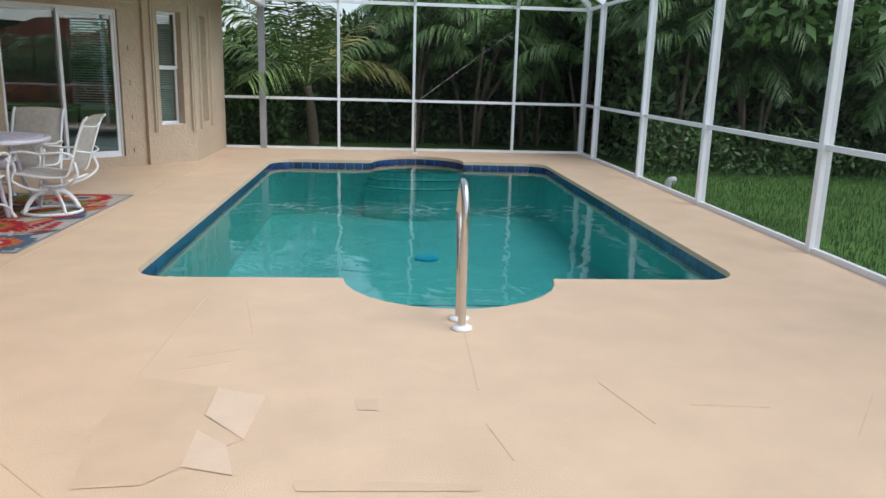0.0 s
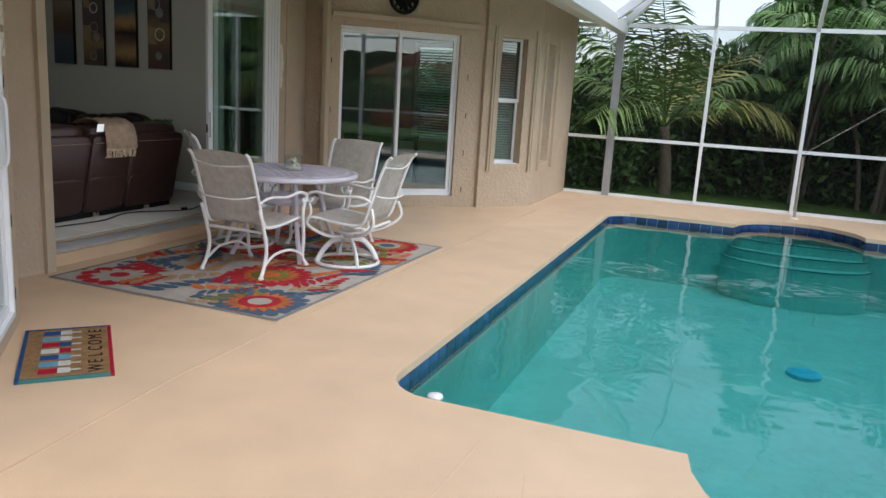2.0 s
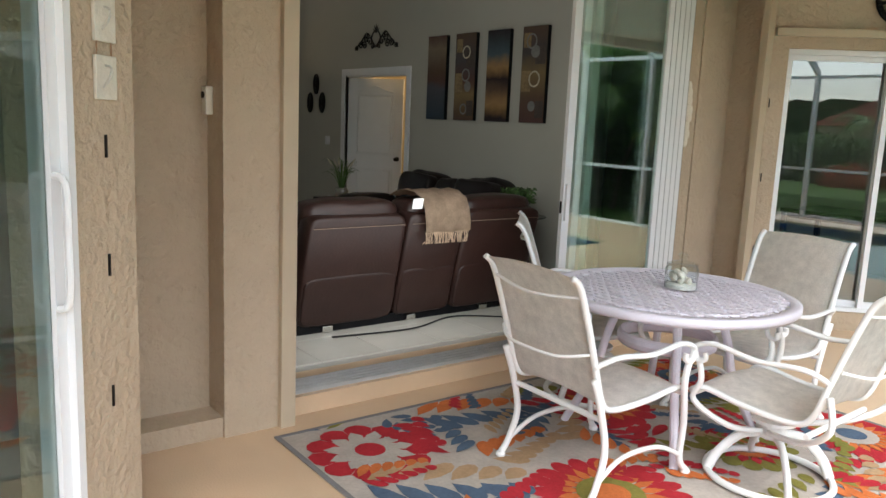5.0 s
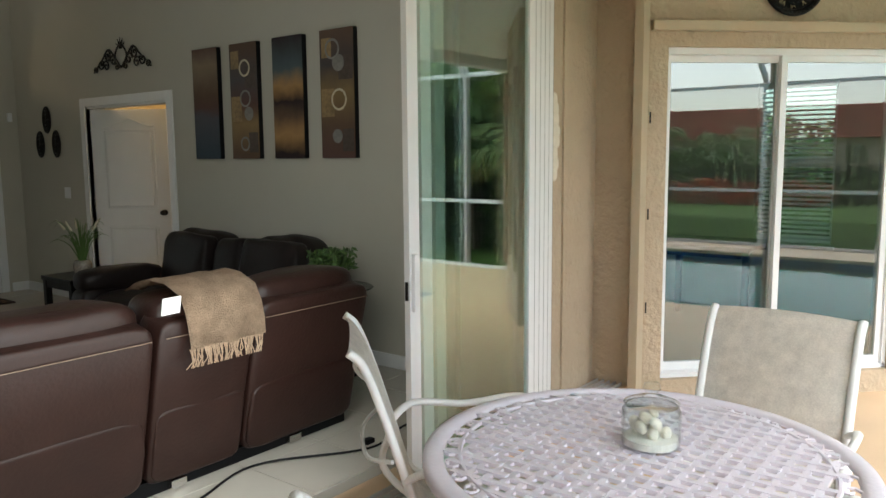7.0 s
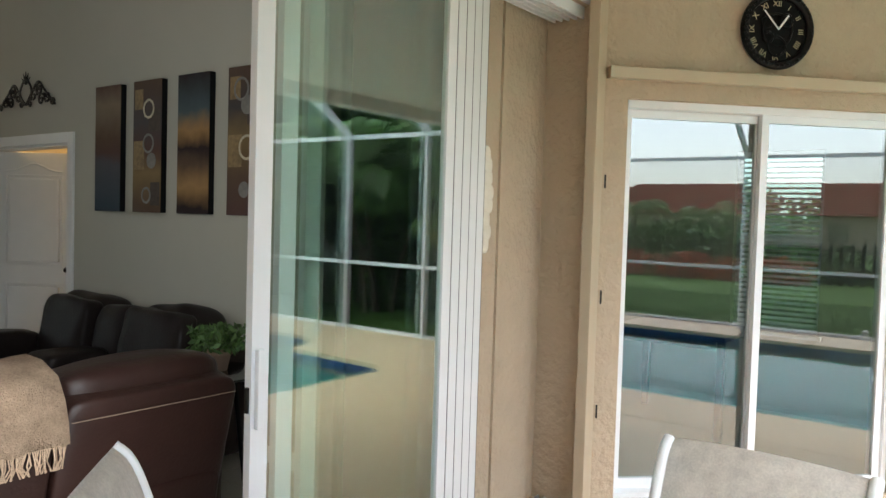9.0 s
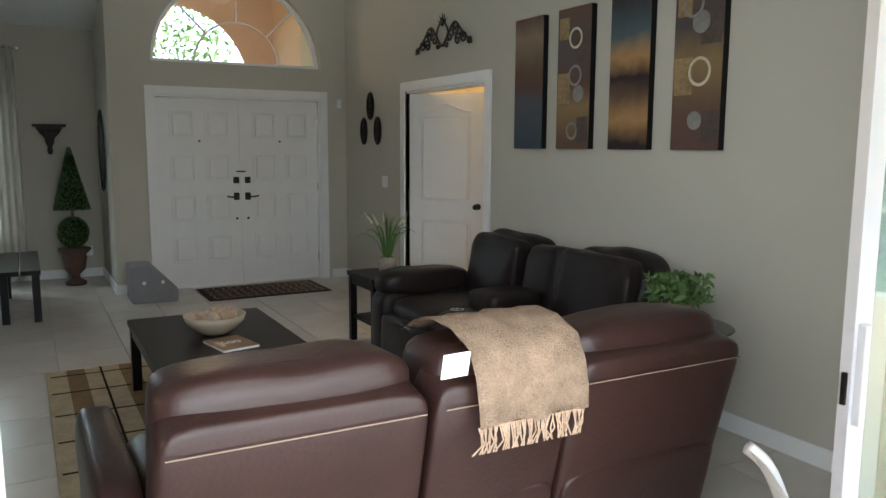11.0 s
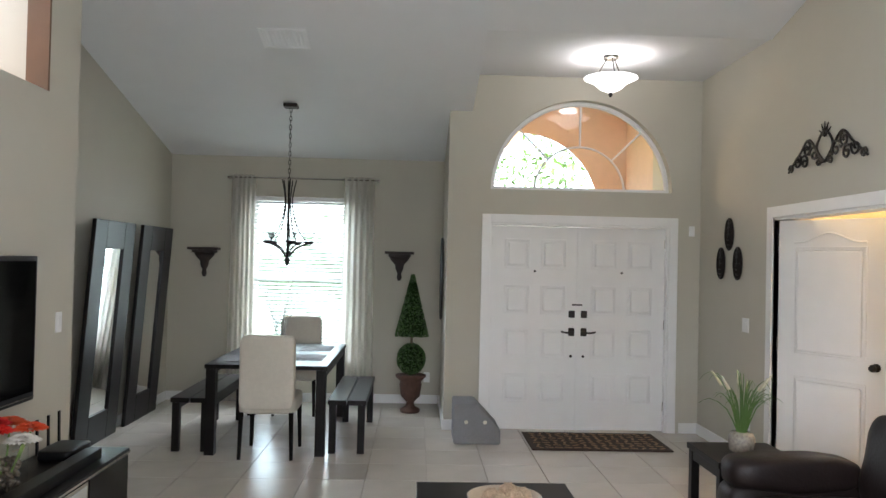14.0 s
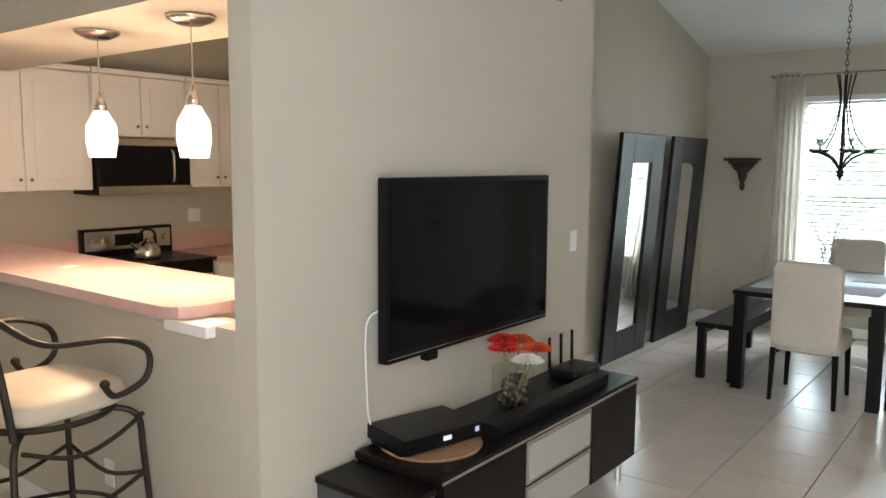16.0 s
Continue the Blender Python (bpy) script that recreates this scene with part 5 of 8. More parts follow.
leaf_cloud("tree_foliage", "dark tree foliage on the far side of the lawn", (20, 12, 0), (26, 20, 5.5), 10000, 0.16, M_LEAF1, "foliage", 0.8, None, 7)
palm("coconut_palm", "young coconut palm with arching yellow-green fronds", -1.25, 17.0, 1, 1.5, 17, 2.9, M_FROND, 11, 0.15, 0.13, 4, 1.05)
for i, (x, y, h, sd) in enumerate(((0.9, 17.6, 3.0, 21), (2.2, 17.4, 2.6, 22), (3.5, 17.8, 3.2, 23), (0.3, 19.4, 2.4, 24), (1.6, 19.2, 3.8, 25), (4.6, 16.6, 2.8, 26))):
    palm("areca_palm", "clump of slender areca palms with drooping fronds", x, y, 5, h, 26, 2.0, M_LEAF2, sd, 0.7, 0.045)
for i, (x, y, h, sd) in enumerate(((5.6, 13.8, 2.6, 31), (7.2, 14.0, 3.0, 32), (9.6, 13.0, 2.4, 33), (12.0, 12.8, 2.8, 34))):
    palm("areca_palm", "areca palm clump at the edge of the lawn", x, y, 4, h, 20, 1.9, M_LEAF1, sd, 0.6, 0.045)
palm("royal_palm", "tall palm standing on the far lawn", 30.5, -3.5, 1, 3.6, 14, 2.6, M_FROND, 41, 0.3, 0.13)
palm("royal_palm", "tall palm standing on the far lawn", 34.5, -0.5, 1, 3.4, 14, 2.6, M_FROND, 42, 0.3, 0.13)
# grass tufts on the lawn beside the screen
bm_v, bm_f = [], []
r_ = np.random.default_rng(9)
for i in range(26000):
    x, y = 4.3 + 6.5 * r_.random() ** 1.3, 1.5 + 11.3 * r_.random()
    h, a, w = 0.04 + 0.05 * r_.random(), 6.28 * r_.random(), 0.006
    k = len(bm_v)
    bm_v += [(x - w * math.cos(a), y - w * math.sin(a), -0.1), (x + w * math.cos(a), y + w * math.sin(a), -0.1), (x + 0.03 * (r_.random() - 0.5), y + 0.03 * (r_.random() - 0.5), -0.1 + h)]
    bm_f.append((k, k + 1, k + 2))
me = bpy.data.meshes.new("grass")
me.from_pydata(bm_v, [], bm_f)
me.materials.append(M_GRASS)
tagged(new("grass", me), "short green grass blades on the lawn", "grass", "", "stuff")

# the neighbours' house across the lawn, seen in the glass
nb = thing("neighbour_house", "low tan house with a red tiled hip roof", "house", pose(56, -4, -0.1, 0, 0, 90))
part("wall", box(-13, 13, -4, 4, 0, 2.7), M_STUCCO, nb)
bm = bmesh.new()
vs = [bm.verts.new(v) for v in ((-13.6, -4.6, 2.7), (13.6, -4.6, 2.7), (13.6, 4.6, 2.7), (-13.6, 4.6, 2.7), (-9.5, 0, 5.3), (9.5, 0, 5.3))]
for f in ((0, 1, 5, 4), (1, 2, 5), (2, 3, 4, 5), (3, 0, 4), (3, 2, 1, 0)):
    bm.faces.new([vs[i] for i in f])
part("roof", bm, M_ROOF, nb, "red clay tile hip roof")
bm = bmesh.new()
for i in range(14):
    t = i / 14
    z, y = 2.74 + 2.6 * t, 4.62 * (1 - t)
    w = 13.6 - 4.1 * t
    bar((-w, y, z), (w, y, z), 0.07, 0.06, bm)
part("tile_courses", bm, M_ROOF, nb, "rows of clay tiles")
for x in (-6, -2, 3, 7):
    part("window", box(x - 0.7, x + 0.7, 3.98, 4.05, 0.9, 2.2), M_TINT, nb)
fence = thing("garden_fence", "dark picket fence along the neighbours' hedge", "fence", pose(17.5, 4, -0.1, 0, 0, 90))
for i in range(40):
    part("picket", box(-6 + i * 0.3, -5.9 + i * 0.3, -0.02, 0.02, 0, 1.3), M_BLACK, fence)
for z in (0.25, 1.05):
    part("rail", box(-6, 6, -0.03, -0.01, z, z + 0.06), M_BLACK, fence)
leaf_cloud("red_shrubs", "low red-leaved shrubs by the fence", (16.0, 1, -0.1), (17.2, 8, 0.75), 6000, 0.07, leaf_mat("red leaves", (0.5, 0.12, 0.05), 0.5), "shrub", 0.5, None, 12)
leaf_cloud("hedge", "green hedge in front of the neighbours' house", (18.2, -8, -0.1), (19.6, 11, 1.1), 9000, 0.11, M_LEAF2, "hedge", 0.5, None, 13)
leaf_cloud("tree_foliage", "tall trees beside the neighbours' house", (30, -11, 0.2), (35, 1, 1.9), 8000, 0.17, M_LEAF2, "foliage", 0.9, None, 14)


# ---- living room: floor tiles, skirting, doors ----
PITCH = 0.457
GX, GY = -9.51, 7.01
bm0 = box(-PITCH / 2 + 0.003, PITCH / 2 - 0.003, -PITCH / 2 + 0.003, PITCH / 2 - 0.003, -0.012, 0.0, 0.0015)
floor_ob = bpy.data.objects["floor"]
first = None
rest = bmesh.new()
cells = []
for i in range(-16, 10):
    for j in range(-14, 12):
        x, y = GX + (i + 0.5) * PITCH, GY + (j + 0.5) * PITCH
        if -13.5 < x < -5.2 and 0.7 < y < 10.3:
            cells.append((x, y))
near = [c for c in cells if 4.6 < c[1] < 10.2 and c[0] > -13.0]
for x, y in cells:
    if (x, y) in near[:290]:
        if first is None:
            first = part("tile", bm0, M_TILE, floor_ob)
            o2 = first
        else:
            o2 = new("tile", first.data)
            o2.parent = floor_ob
        o2.matrix_basis = pose(x, y, FL)
    else:
        box(x - PITCH / 2 + 0.003, x + PITCH / 2 - 0.003, y - PITCH / 2 + 0.003, y + PITCH / 2 - 0.003, FL - 0.012, FL, 0, rest)
tagged(link("tile_field", rest, M_TILE), "pale ceramic floor tiles at the room edges", "floor tiles", "", "stuff")
for a in ((-9.04, -5.4, NY - 0.015, NY, 0), (WX, -10.70, NY - 0.015, NY, 0), (-13.48, -9.30, 4.55, 4.565, 0), (-9.28, -6.92, SY, SY + 0.015, 0), (WX, EX, 7.635, 7.65, 0), (WX, WX + 0.015, 7.65, 7.96, 1), (WX, WX + 0.015, 9.95, NY, 1), (EX, EX + 0.015, 4.56, 7.63, 1), (-6.92, -6.905, 0.7, 5.34, 1), (-9.295, -9.281, 4.57, SY, 1)):
    x0, x1 = sorted(a[:2])
    tagged(link("baseboard", box(x0, x1, a[2], a[3], FL, FL + 0.10, 0.003), M_WHITE), "white painted baseboard", "baseboard", "", "structure")

# entry wall head with the half-round window
obs = bpy.data.objects["wall_entry"]
AC, AR, AZ = 8.955, 0.895, 2.45
bpy.data.objects.remove(obs)
bm = bmesh.new()
for y0, y1, z0, z1 in ((7.65, 8.07, FL, 2.35), (9.83, NY, FL, 2.35), (8.07, 9.83, 2.13, 2.35), (7.65, NY, 2.35, AZ)):
    box(WX - 0.25, WX, y0, y1, z0, z1, 0, bm)
ring = arc(AC, AZ, AR, 0, 180, 32)
outer = [(NY, AZ), (NY, 4.2), (7.65, 4.2), (7.65, AZ)]
poly = outer + ring[::-1]
fr_, bk_ = [bm.verts.new((WX, y, z)) for y, z in poly], [bm.verts.new((WX - 0.25, y, z)) for y, z in poly]
bmesh.ops.triangle_fill(bm, edges=[bm.edges.new((fr_[i], fr_[(i + 1) % len(poly)])) for i in range(len(poly))], use_beauty=True)
bmesh.ops.triangle_fill(bm, edges=[bm.edges.new((bk_[i], bk_[(i + 1) % len(poly)])) for i in range(len(poly))], use_beauty=True)
for i in range(len(poly)):
    j = (i + 1) % len(poly)
    bm.faces.new((fr_[i], fr_[j], bk_[j], bk_[i]))
bmesh.ops.recalc_face_normals(bm, faces=bm.faces)
tagged(link("wall_entry", bm, M_WALL), "greige painted entry wall with a half-round window", "wall", "", "structure")
aw = thing("window_3", "half-round white window above the double doors", "window", pose(WX - 0.12, AC, AZ), "", "structure")
part("window_frame", tube([(0, AR * 0.985 * math.cos(math.pi * i / 32), AR * 0.985 * math.sin(math.pi * i / 32)) for i in range(33)], 0.03, None, 6), M_WHITE, aw)
part("window_sill", box(-0.03, 0.03, -AR, AR, 0.001, 0.035), M_WHITE, aw)
part("muntin", tube([(0, 0.45 * math.cos(math.pi * i / 24), 0.45 * math.sin(math.pi * i / 24)) for i in range(25)], 0.011, None, 6), M_WHITE, aw)
for a in (90, 45, 135):
    part("muntin", tube([(0, 0.45 * math.cos(radians(a)), 0.45 * math.sin(radians(a))), (0, AR * math.cos(radians(a)), AR * math.sin(radians(a)))], 0.011, None, 6), M_WHITE, aw)
bm = bmesh.new()
bm.faces.new([bm.verts.new((-0.01, y - AC, z - AZ)) for y, z in ring])
part("pane", bm, M_GLASS, aw).visible_shadow = False


def casing(name, label, m, w, h, d=0.02, cw=0.085):
    """Door casing in the xz plane of m; the opening is w wide."""
    ob = thing(name, label, "door frame", m, "", "structure")
    part("jamb", box(-cw, 0, -d, 0.0, 0, h + cw, 0.004), M_WHITE, ob)
    part("jamb", box(w, w + cw, -d, 0.0, 0, h + cw, 0.004), M_WHITE, ob)
    part("head", box(0, w, -d, 0.0, h, h + cw, 0.004), M_WHITE, ob)
    part("jamb_lining", box(0, 0.02, 0.0, 0.15, 0, h), M_WHITE, ob)
    part("jamb_lining", box(w - 0.02, w, 0.0, 0.15, 0, h), M_WHITE, ob)
    part("jamb_lining", box(0.02, w - 0.02, 0.0, 0.15, h - 0.02, h), M_WHITE, ob)
    return ob


def leaf_door(name, label, m, w, h, panels, parent_kind="structure"):
    """A panelled leaf in the xz plane; each panel is a raised field in a sunk frame."""
    ob = thing(name, label, "door", m, "", parent_kind)
    part("slab", box(0, w, 0, 0.04, 0, h, 0.003), M_WHITE, ob)
    for x0, x1, z0, z1 in panels:
        bm = bmesh.new()
        for a, b, c, e in ((x0, x1, z0, z0 + 0.015), (x0, x1, z1 - 0.015, z1), (x0, x0 + 0.015, z0 + 0.015, z1 - 0.015), (x1 - 0.015, x1, z0 + 0.015, z1 - 0.015)):
            box(a, b, -0.013, 0.0, c, e, 0.004, bm)
        box(x0 + 0.03, x1 - 0.03, -0.02, 0.0, z0 + 0.03, z1 - 0.03, 0.017, bm)
        part("panel", bm, M_WHITE, ob)
    return ob


# frame for the entry wall: x runs along +y there, front faces +x
mE = Matrix(((0, -1, 0, WX), (1, 0, 0, 8.07), (0, 0, 1, FL), (0, 0, 0, 1)))
casing("door_casing_1", "white casing round the double entry doors", mE, 1.76, 2.02)
pn = []
for zz in (0.265, 0.70, 1.125, 1.575):
    for xx in (0.13, 0.49):
        pn.append((xx, xx + 0.25, zz, zz + 0.29))
for i in range(2):
    d = leaf_door("door_4" if i == 0 else "door_5", "white panelled entry door with black handle", mE @ pose(0.02 + 0.862 * i, 0.06, 0.005), 0.858, 1.99, pn)
    hx = 0.80 if i == 0 else 0.06
    sg = -1 if i == 0 else 1
    part("deadbolt", box(hx - 0.03, hx + 0.03, -0.03, 0.0, 1.10, 1.17, 0.008), M_IRON, d, "black deadbolt")
    h_ = part("door_handle", box(hx - 0.03, hx + 0.03, -0.025, 0.0, 0.92, 1.0, 0.01), M_IRON, d, "black lever handle")
    part("lever", tube(smooth_path([(hx, -0.03, 0.96), (hx, -0.055, 0.96), (hx + sg * 0.05, -0.06, 0.955), (hx + sg * 0.11, -0.055, 0.965)], 4), 0.009), M_IRON, h_)
    part("peephole", lathe([(0.012, 0), (0.012, 0.004)], 12), M_IRON, d).matrix_basis = pose(0.43, -0.001, 1.55, 90)
    part("keyhole", lathe([(0.014, 0), (0.014, 0.004)], 12), M_IRON, d).matrix_basis = pose(hx, -0.001, 0.72, 90)
    for z in (0.2, 1.0, 1.8):
        part("hinge", tube([(0.0 if i == 0 else 0.858, -0.008, z), (0.0 if i == 0 else 0.858, -0.008, z + 0.09)], 0.007), M_STEEL, d)
part("astragal", box(0.845, 0.875, -0.012, 0.0, 0, 1.99, 0.003), M_WHITE, bpy.data.objects["door_4"])
part("bolt_bar", box(-0.06, 0.04, -0.02, -0.01, 1.22, 1.235), M_IRON, bpy.data.objects["door_5"])

# open inner door on the north wall
mN = Matrix(((1, 0, 0, -10.60), (0, 1, 0, NY), (0, 0, 1, FL), (0, 0, 0, 1)))
casing("door_casing_2", "white casing round the open hall door", mN, 1.46, 2.03)
dd = leaf_door("door_6", "white two panel door standing open to the hall", pose(-10.575, NY + 0.03, FL + 0.005, 0, 0, 33), 0.80, 2.0, [(0.13, 0.67, 0.15, 0.82), (0.13, 0.67, 0.98, 1.80)])
part("arch_moulding", tube(smooth_path([(0.13, -0.01, 1.83), (0.23, -0.01, 1.84), (0.40, -0.01, 1.90), (0.57, -0.01, 1.84), (0.67, -0.01, 1.83)], 4), 0.008), M_WHITE, dd)
h_ = part("door_handle", lathe([(0.03, 0), (0.03, 0.008), (0.012, 0.012), (0.012, 0.04), (0.027, 0.055), (0.022, 0.075)], 16), M_IRON, dd, "dark round knob", True)
h_.matrix_basis = pose(0.74, 0, 0.95, 90)
for z in (0.2, 1.0, 1.8):
    part("hinge", box(-0.012, 0.0, -0.004, 0.03, z, z + 0.09), M_STEEL, dd)
# counter and lamp glow in the hall room
van = thing("vanity", "wooden vanity cabinet with a tan top in the hall room", "vanity", pose(-9.2, 11.6, FL))
part("body", box(-0.4, 0.4, 0, 0.5, 0, 0.8, 0.005), mat("honey oak", (0.42, 0.22, 0.08), 0.5, 0, 20, 0.2), van)
part("top", box(-0.42, 0.42, -0.02, 0.52, 0.8, 0.84, 0.005), mat("tan laminate", (0.6, 0.45, 0.3), 0.4), van)

# porch outside the entry, seen through the half-round window
M_PEACH = mat("peach stucco", (0.70, 0.50, 0.38), 0.85, 0, 8, 0.08, 0.4, 40)
tagged(link("wall_porch_side", box(-15.6, -12.41, 10.3, 10.5, 0, 4.3), M_PEACH), "peach stucco porch wall", "wall", "", "structure")
tagged(link("wall_porch_south", box(-15.6, -13.7, 7.2, 7.45, 0, 4.3), M_PEACH), "peach stucco porch wall", "wall", "", "structure")
tagged(link("ceiling_porch", box(-15.8, -12.41, 7.3, 10.5, 4.0, 4.1), M_PEACH), "peach porch ceiling", "ceiling", "", "structure")
bm = bmesh.new()
for s0, s1 in ((7.45, 7.75), (9.9, 10.3)):
    box(-15.7, -15.45, s0, s1, 0, 2.5, 0, bm)
ring2 = arc(8.825, 2.5, 1.07, 0, 180, 20)
poly = [(10.3, 2.5), (10.3, 4.05), (7.45, 4.05), (7.45, 2.5)] + ring2[::-1]
vs = [bm.verts.new((-15.45, y, z)) for y, z in poly]
bmesh.ops.triangle_fill(bm, edges=[bm.edges.new((vs[i], vs[(i + 1) % len(vs)])) for i in range(len(vs))], use_beauty=True)
tagged(link("wall_porch_arch", bm, M_PEACH), "peach stucco porch arch", "wall", "", "structure")
lan = thing("porch_lantern", "glowing amber pineapple shaped porch lantern", "lantern", pose(-13.9, 8.45, 3.28))
part("rod", tube([(0, 0, 0.3), (0, 0, 0.75)], 0.01), M_IRON, lan)
part("shade", lathe([(0.03, -0.2), (0.1, -0.13), (0.13, 0.0), (0.11, 0.13), (0.05, 0.17)], 20), glow_mat("amber glass", (1.0, 0.6, 0.25), 0.4), lan, "amber glass", True)
for i in range(8):
    a = 2 * math.pi * i / 8
    part("crown_leaf", tube([(0.04 * math.cos(a), 0.04 * math.sin(a), 0.16), (0.09 * math.cos(a), 0.09 * math.sin(a), 0.26), (0.13 * math.cos(a), 0.13 * math.sin(a), 0.30)], 0.018, None, 5, False, 0.4, 0.1), M_IRON, lan)
pl_ = new("porch_lantern_light", bpy.data.lights.new("porch_lantern_light", "POINT"))
pl_.data.energy, pl_.data.color, pl_.data.shadow_soft_size = 5, (1.0, 0.7, 0.4), 0.1
pl_.location = (-13.9, 8.45, 3.0)
palm("front_palm", "green palm in the front garden", -18.5, 7.6, 2, 2.2, 18, 2.2, M_FROND, 51, 0.5, 0.07)
leaf_cloud("front_tree", "pale green tree foliage in the front garden", (-20, 5.5, 2.2), (-18.4, 10.5, 5.5), 4200, 0.07, M_FROND, "tree", 0.8, None, 53)
leaf_cloud("front_hedge", "sunlit green hedge in the front garden", (-22, 1, -0.1), (-20, 12, 2.2), 7000, 0.12, M_LEAF2, "hedge", 0.6, None, 52)

# ---- dining window, blinds, curtains ----
dw = thing("window_4", "white dining window with bright closed blinds", "window", pose(EX, 0, 0), "", "structure")
bm = box(-0.14, -0.08, 5.48, 5.53, 0.58, 2.43)
box(-0.14, -0.08, 6.52, 6.57, 0.58, 2.43, 0, bm)
box(-0.14, -0.08, 5.53, 6.52, 0.58, 0.64, 0, bm)
box(-0.14, -0.08, 5.53, 6.52, 2.37, 2.43, 0, bm)
box(-0.14, -0.08, 5.53, 6.52, 1.48, 1.54, 0, bm)
part("window_frame", bm, M_WHITE, dw)
part("window_sill", box(-0.08, 0.03, 5.46, 6.59, 0.555, 0.585, 0.004), M_WHITE, dw)
g = part("pane", box(-0.112, -0.108, 5.53, 6.52, 0.64, 2.37), M_GLASS, dw)
g.visible_shadow = False
M_BLINDT = sheer_mat("translucent blind slat", (0.9, 0.9, 0.88), 0.0, 0.03)
for i in range(42):
    part("slat", box(-0.022, 0.022, 5.50, 6.55, -0.001, 0.001, 0, None, pose(-0.045, 0, 0.62 + i * 0.0425, 0, 38, 0)), M_BLINDT, dw)
part("head_rail", box(-0.07, -0.01, 5.49, 6.56, 2.38, 2.43, 0.004), M_WHITE, dw)
day = new("dining_window_daylight", bpy.data.lights.new("dining_window_daylight", "AREA"))
day.data.shape, day.data.size, day.data.size_y, day.data.energy, day.data.color = "RECTANGLE", 1.05, 1.8, 8, (0.95, 0.98, 1.0)
day.matrix_world = look((EX - 0.2, 6.02, 1.5), (EX + 1, 6.02, 1.5))
M_CURT = sheer_mat("ivory curtain", (0.90, 0.88, 0.83), 0.04, 0.6)
drape("curtain", "ivory grommet curtain beside the dining window", EX + 0.09, 5.26, 5.52, FL + 0.02, 2.66, 5, 0.022, M_CURT)
drape("curtain", "ivory grommet curtain beside the dining window", EX + 0.09, 6.52, 6.86, FL + 0.02, 2.66, 5, 0.022, M_CURT)
rod = thing("curtain_rod", "thin silver curtain rod above the dining window", "curtain rod", pose(EX + 0.09, 0, 2.63))
part("rod", tube([(0, 5.2, 0), (0, 6.92, 0)], 0.009), M_STEEL, rod)
for y in (5.22, 6.9):
    part("bracket", box(-0.09, 0.01, y - 0.01, y + 0.01, -0.02, 0.01), M_STEEL, rod)

# corbel shelves
M_CORBEL = mat("dark carved wood", (0.03, 0.02, 0.017), 0.5, 0, 30, 0.4, 0.5, 60)
for y in (4.96, 7.16):
    c = thing("corbel_shelf", "dark carved corbel shelf on the dining wall", "wall shelf", pose(EX, y, 1.83), "corbel shelves")
    part("top", box(0.001, 0.17, -0.165, 0.165, -0.03, 0.0, 0.006), M_CORBEL, c)
    part("moulding", prism([(0.001, -0.13), (0.14, -0.12), (0.14, 0.12), (0.001, 0.13)], -0.06, -0.03), M_CORBEL, c)
    part("scroll", lathe([(0.015, -0.33), (0.03, -0.29), (0.02, -0.25), (0.045, -0.2), (0.05, -0.15), (0.1, -0.1), (0.12, -0.06)], 14, None, (0.05, 0, 0), 0.4, 1.0), M_CORBEL, c, "carved acanthus drop", True)
# dark oval plate on the foyer side wall and three ovals
def oval_plate(m, w, h, label, group=""):
    o = thing("wall_plaque", label, "wall decor", m, group)
    for s_ in (1.0, 0.72, 0.4):
        part("ring", tube([(w * s_ * math.cos(2 * math.pi * i / 28), 0, h * s_ * math.sin(2 * math.pi * i / 28)) for i in range(28)], 0.012, None, 6, True), M_IRON, o)
    for i in range(8):
        a = 2 * math.pi * i / 8
        part("spoke", tube([(0, 0, 0), (w * 0.98 * math.cos(a), 0, h * 0.98 * math.sin(a))], 0.009, None, 5), M_IRON, o)
        part("curl", tube([(w * (0.55 + 0.2 * math.cos(2 * math.pi * j / 10)) * math.cos(a + 0.2 * math.sin(2 * math.pi * j / 10)), 0, h * (0.55 + 0.2 * math.cos(2 * math.pi * j / 10)) * math.sin(a + 0.2 * math.sin(2 * math.pi * j / 10))) for j in range(10)], 0.008, None, 5, True), M_IRON, o)
    return o


oval_plate(pose(-12.75, 7.62, 1.55), 0.22, 0.42, "tall dark iron wall plaque")
for x, z in ((-11.42, 2.03), (-11.595, 1.77), (-11.235, 1.77)):
    oval_plate(pose(x, NY - 0.015, z), 0.075, 0.135, "small dark oval iron plaque, one of three", "three oval plaques")
# scroll iron above the hall door
sc = thing("iron_scroll", "black wrought iron scroll ornament above the hall door", "wall decor", pose(-9.85, NY - 0.015, 2.45))


def curl(cx, cz, r0, a0, turns, sg, bm):
    tube([(cx + r0 * (1 - 0.85 * t / 20) * math.cos(a0 + sg * turns * 6.28 * t / 20), 0, cz + r0 * (1 - 0.85 * t / 20) * math.sin(a0 + sg * turns * 6.28 * t / 20)) for t in range(21)], 0.009, bm, 5)


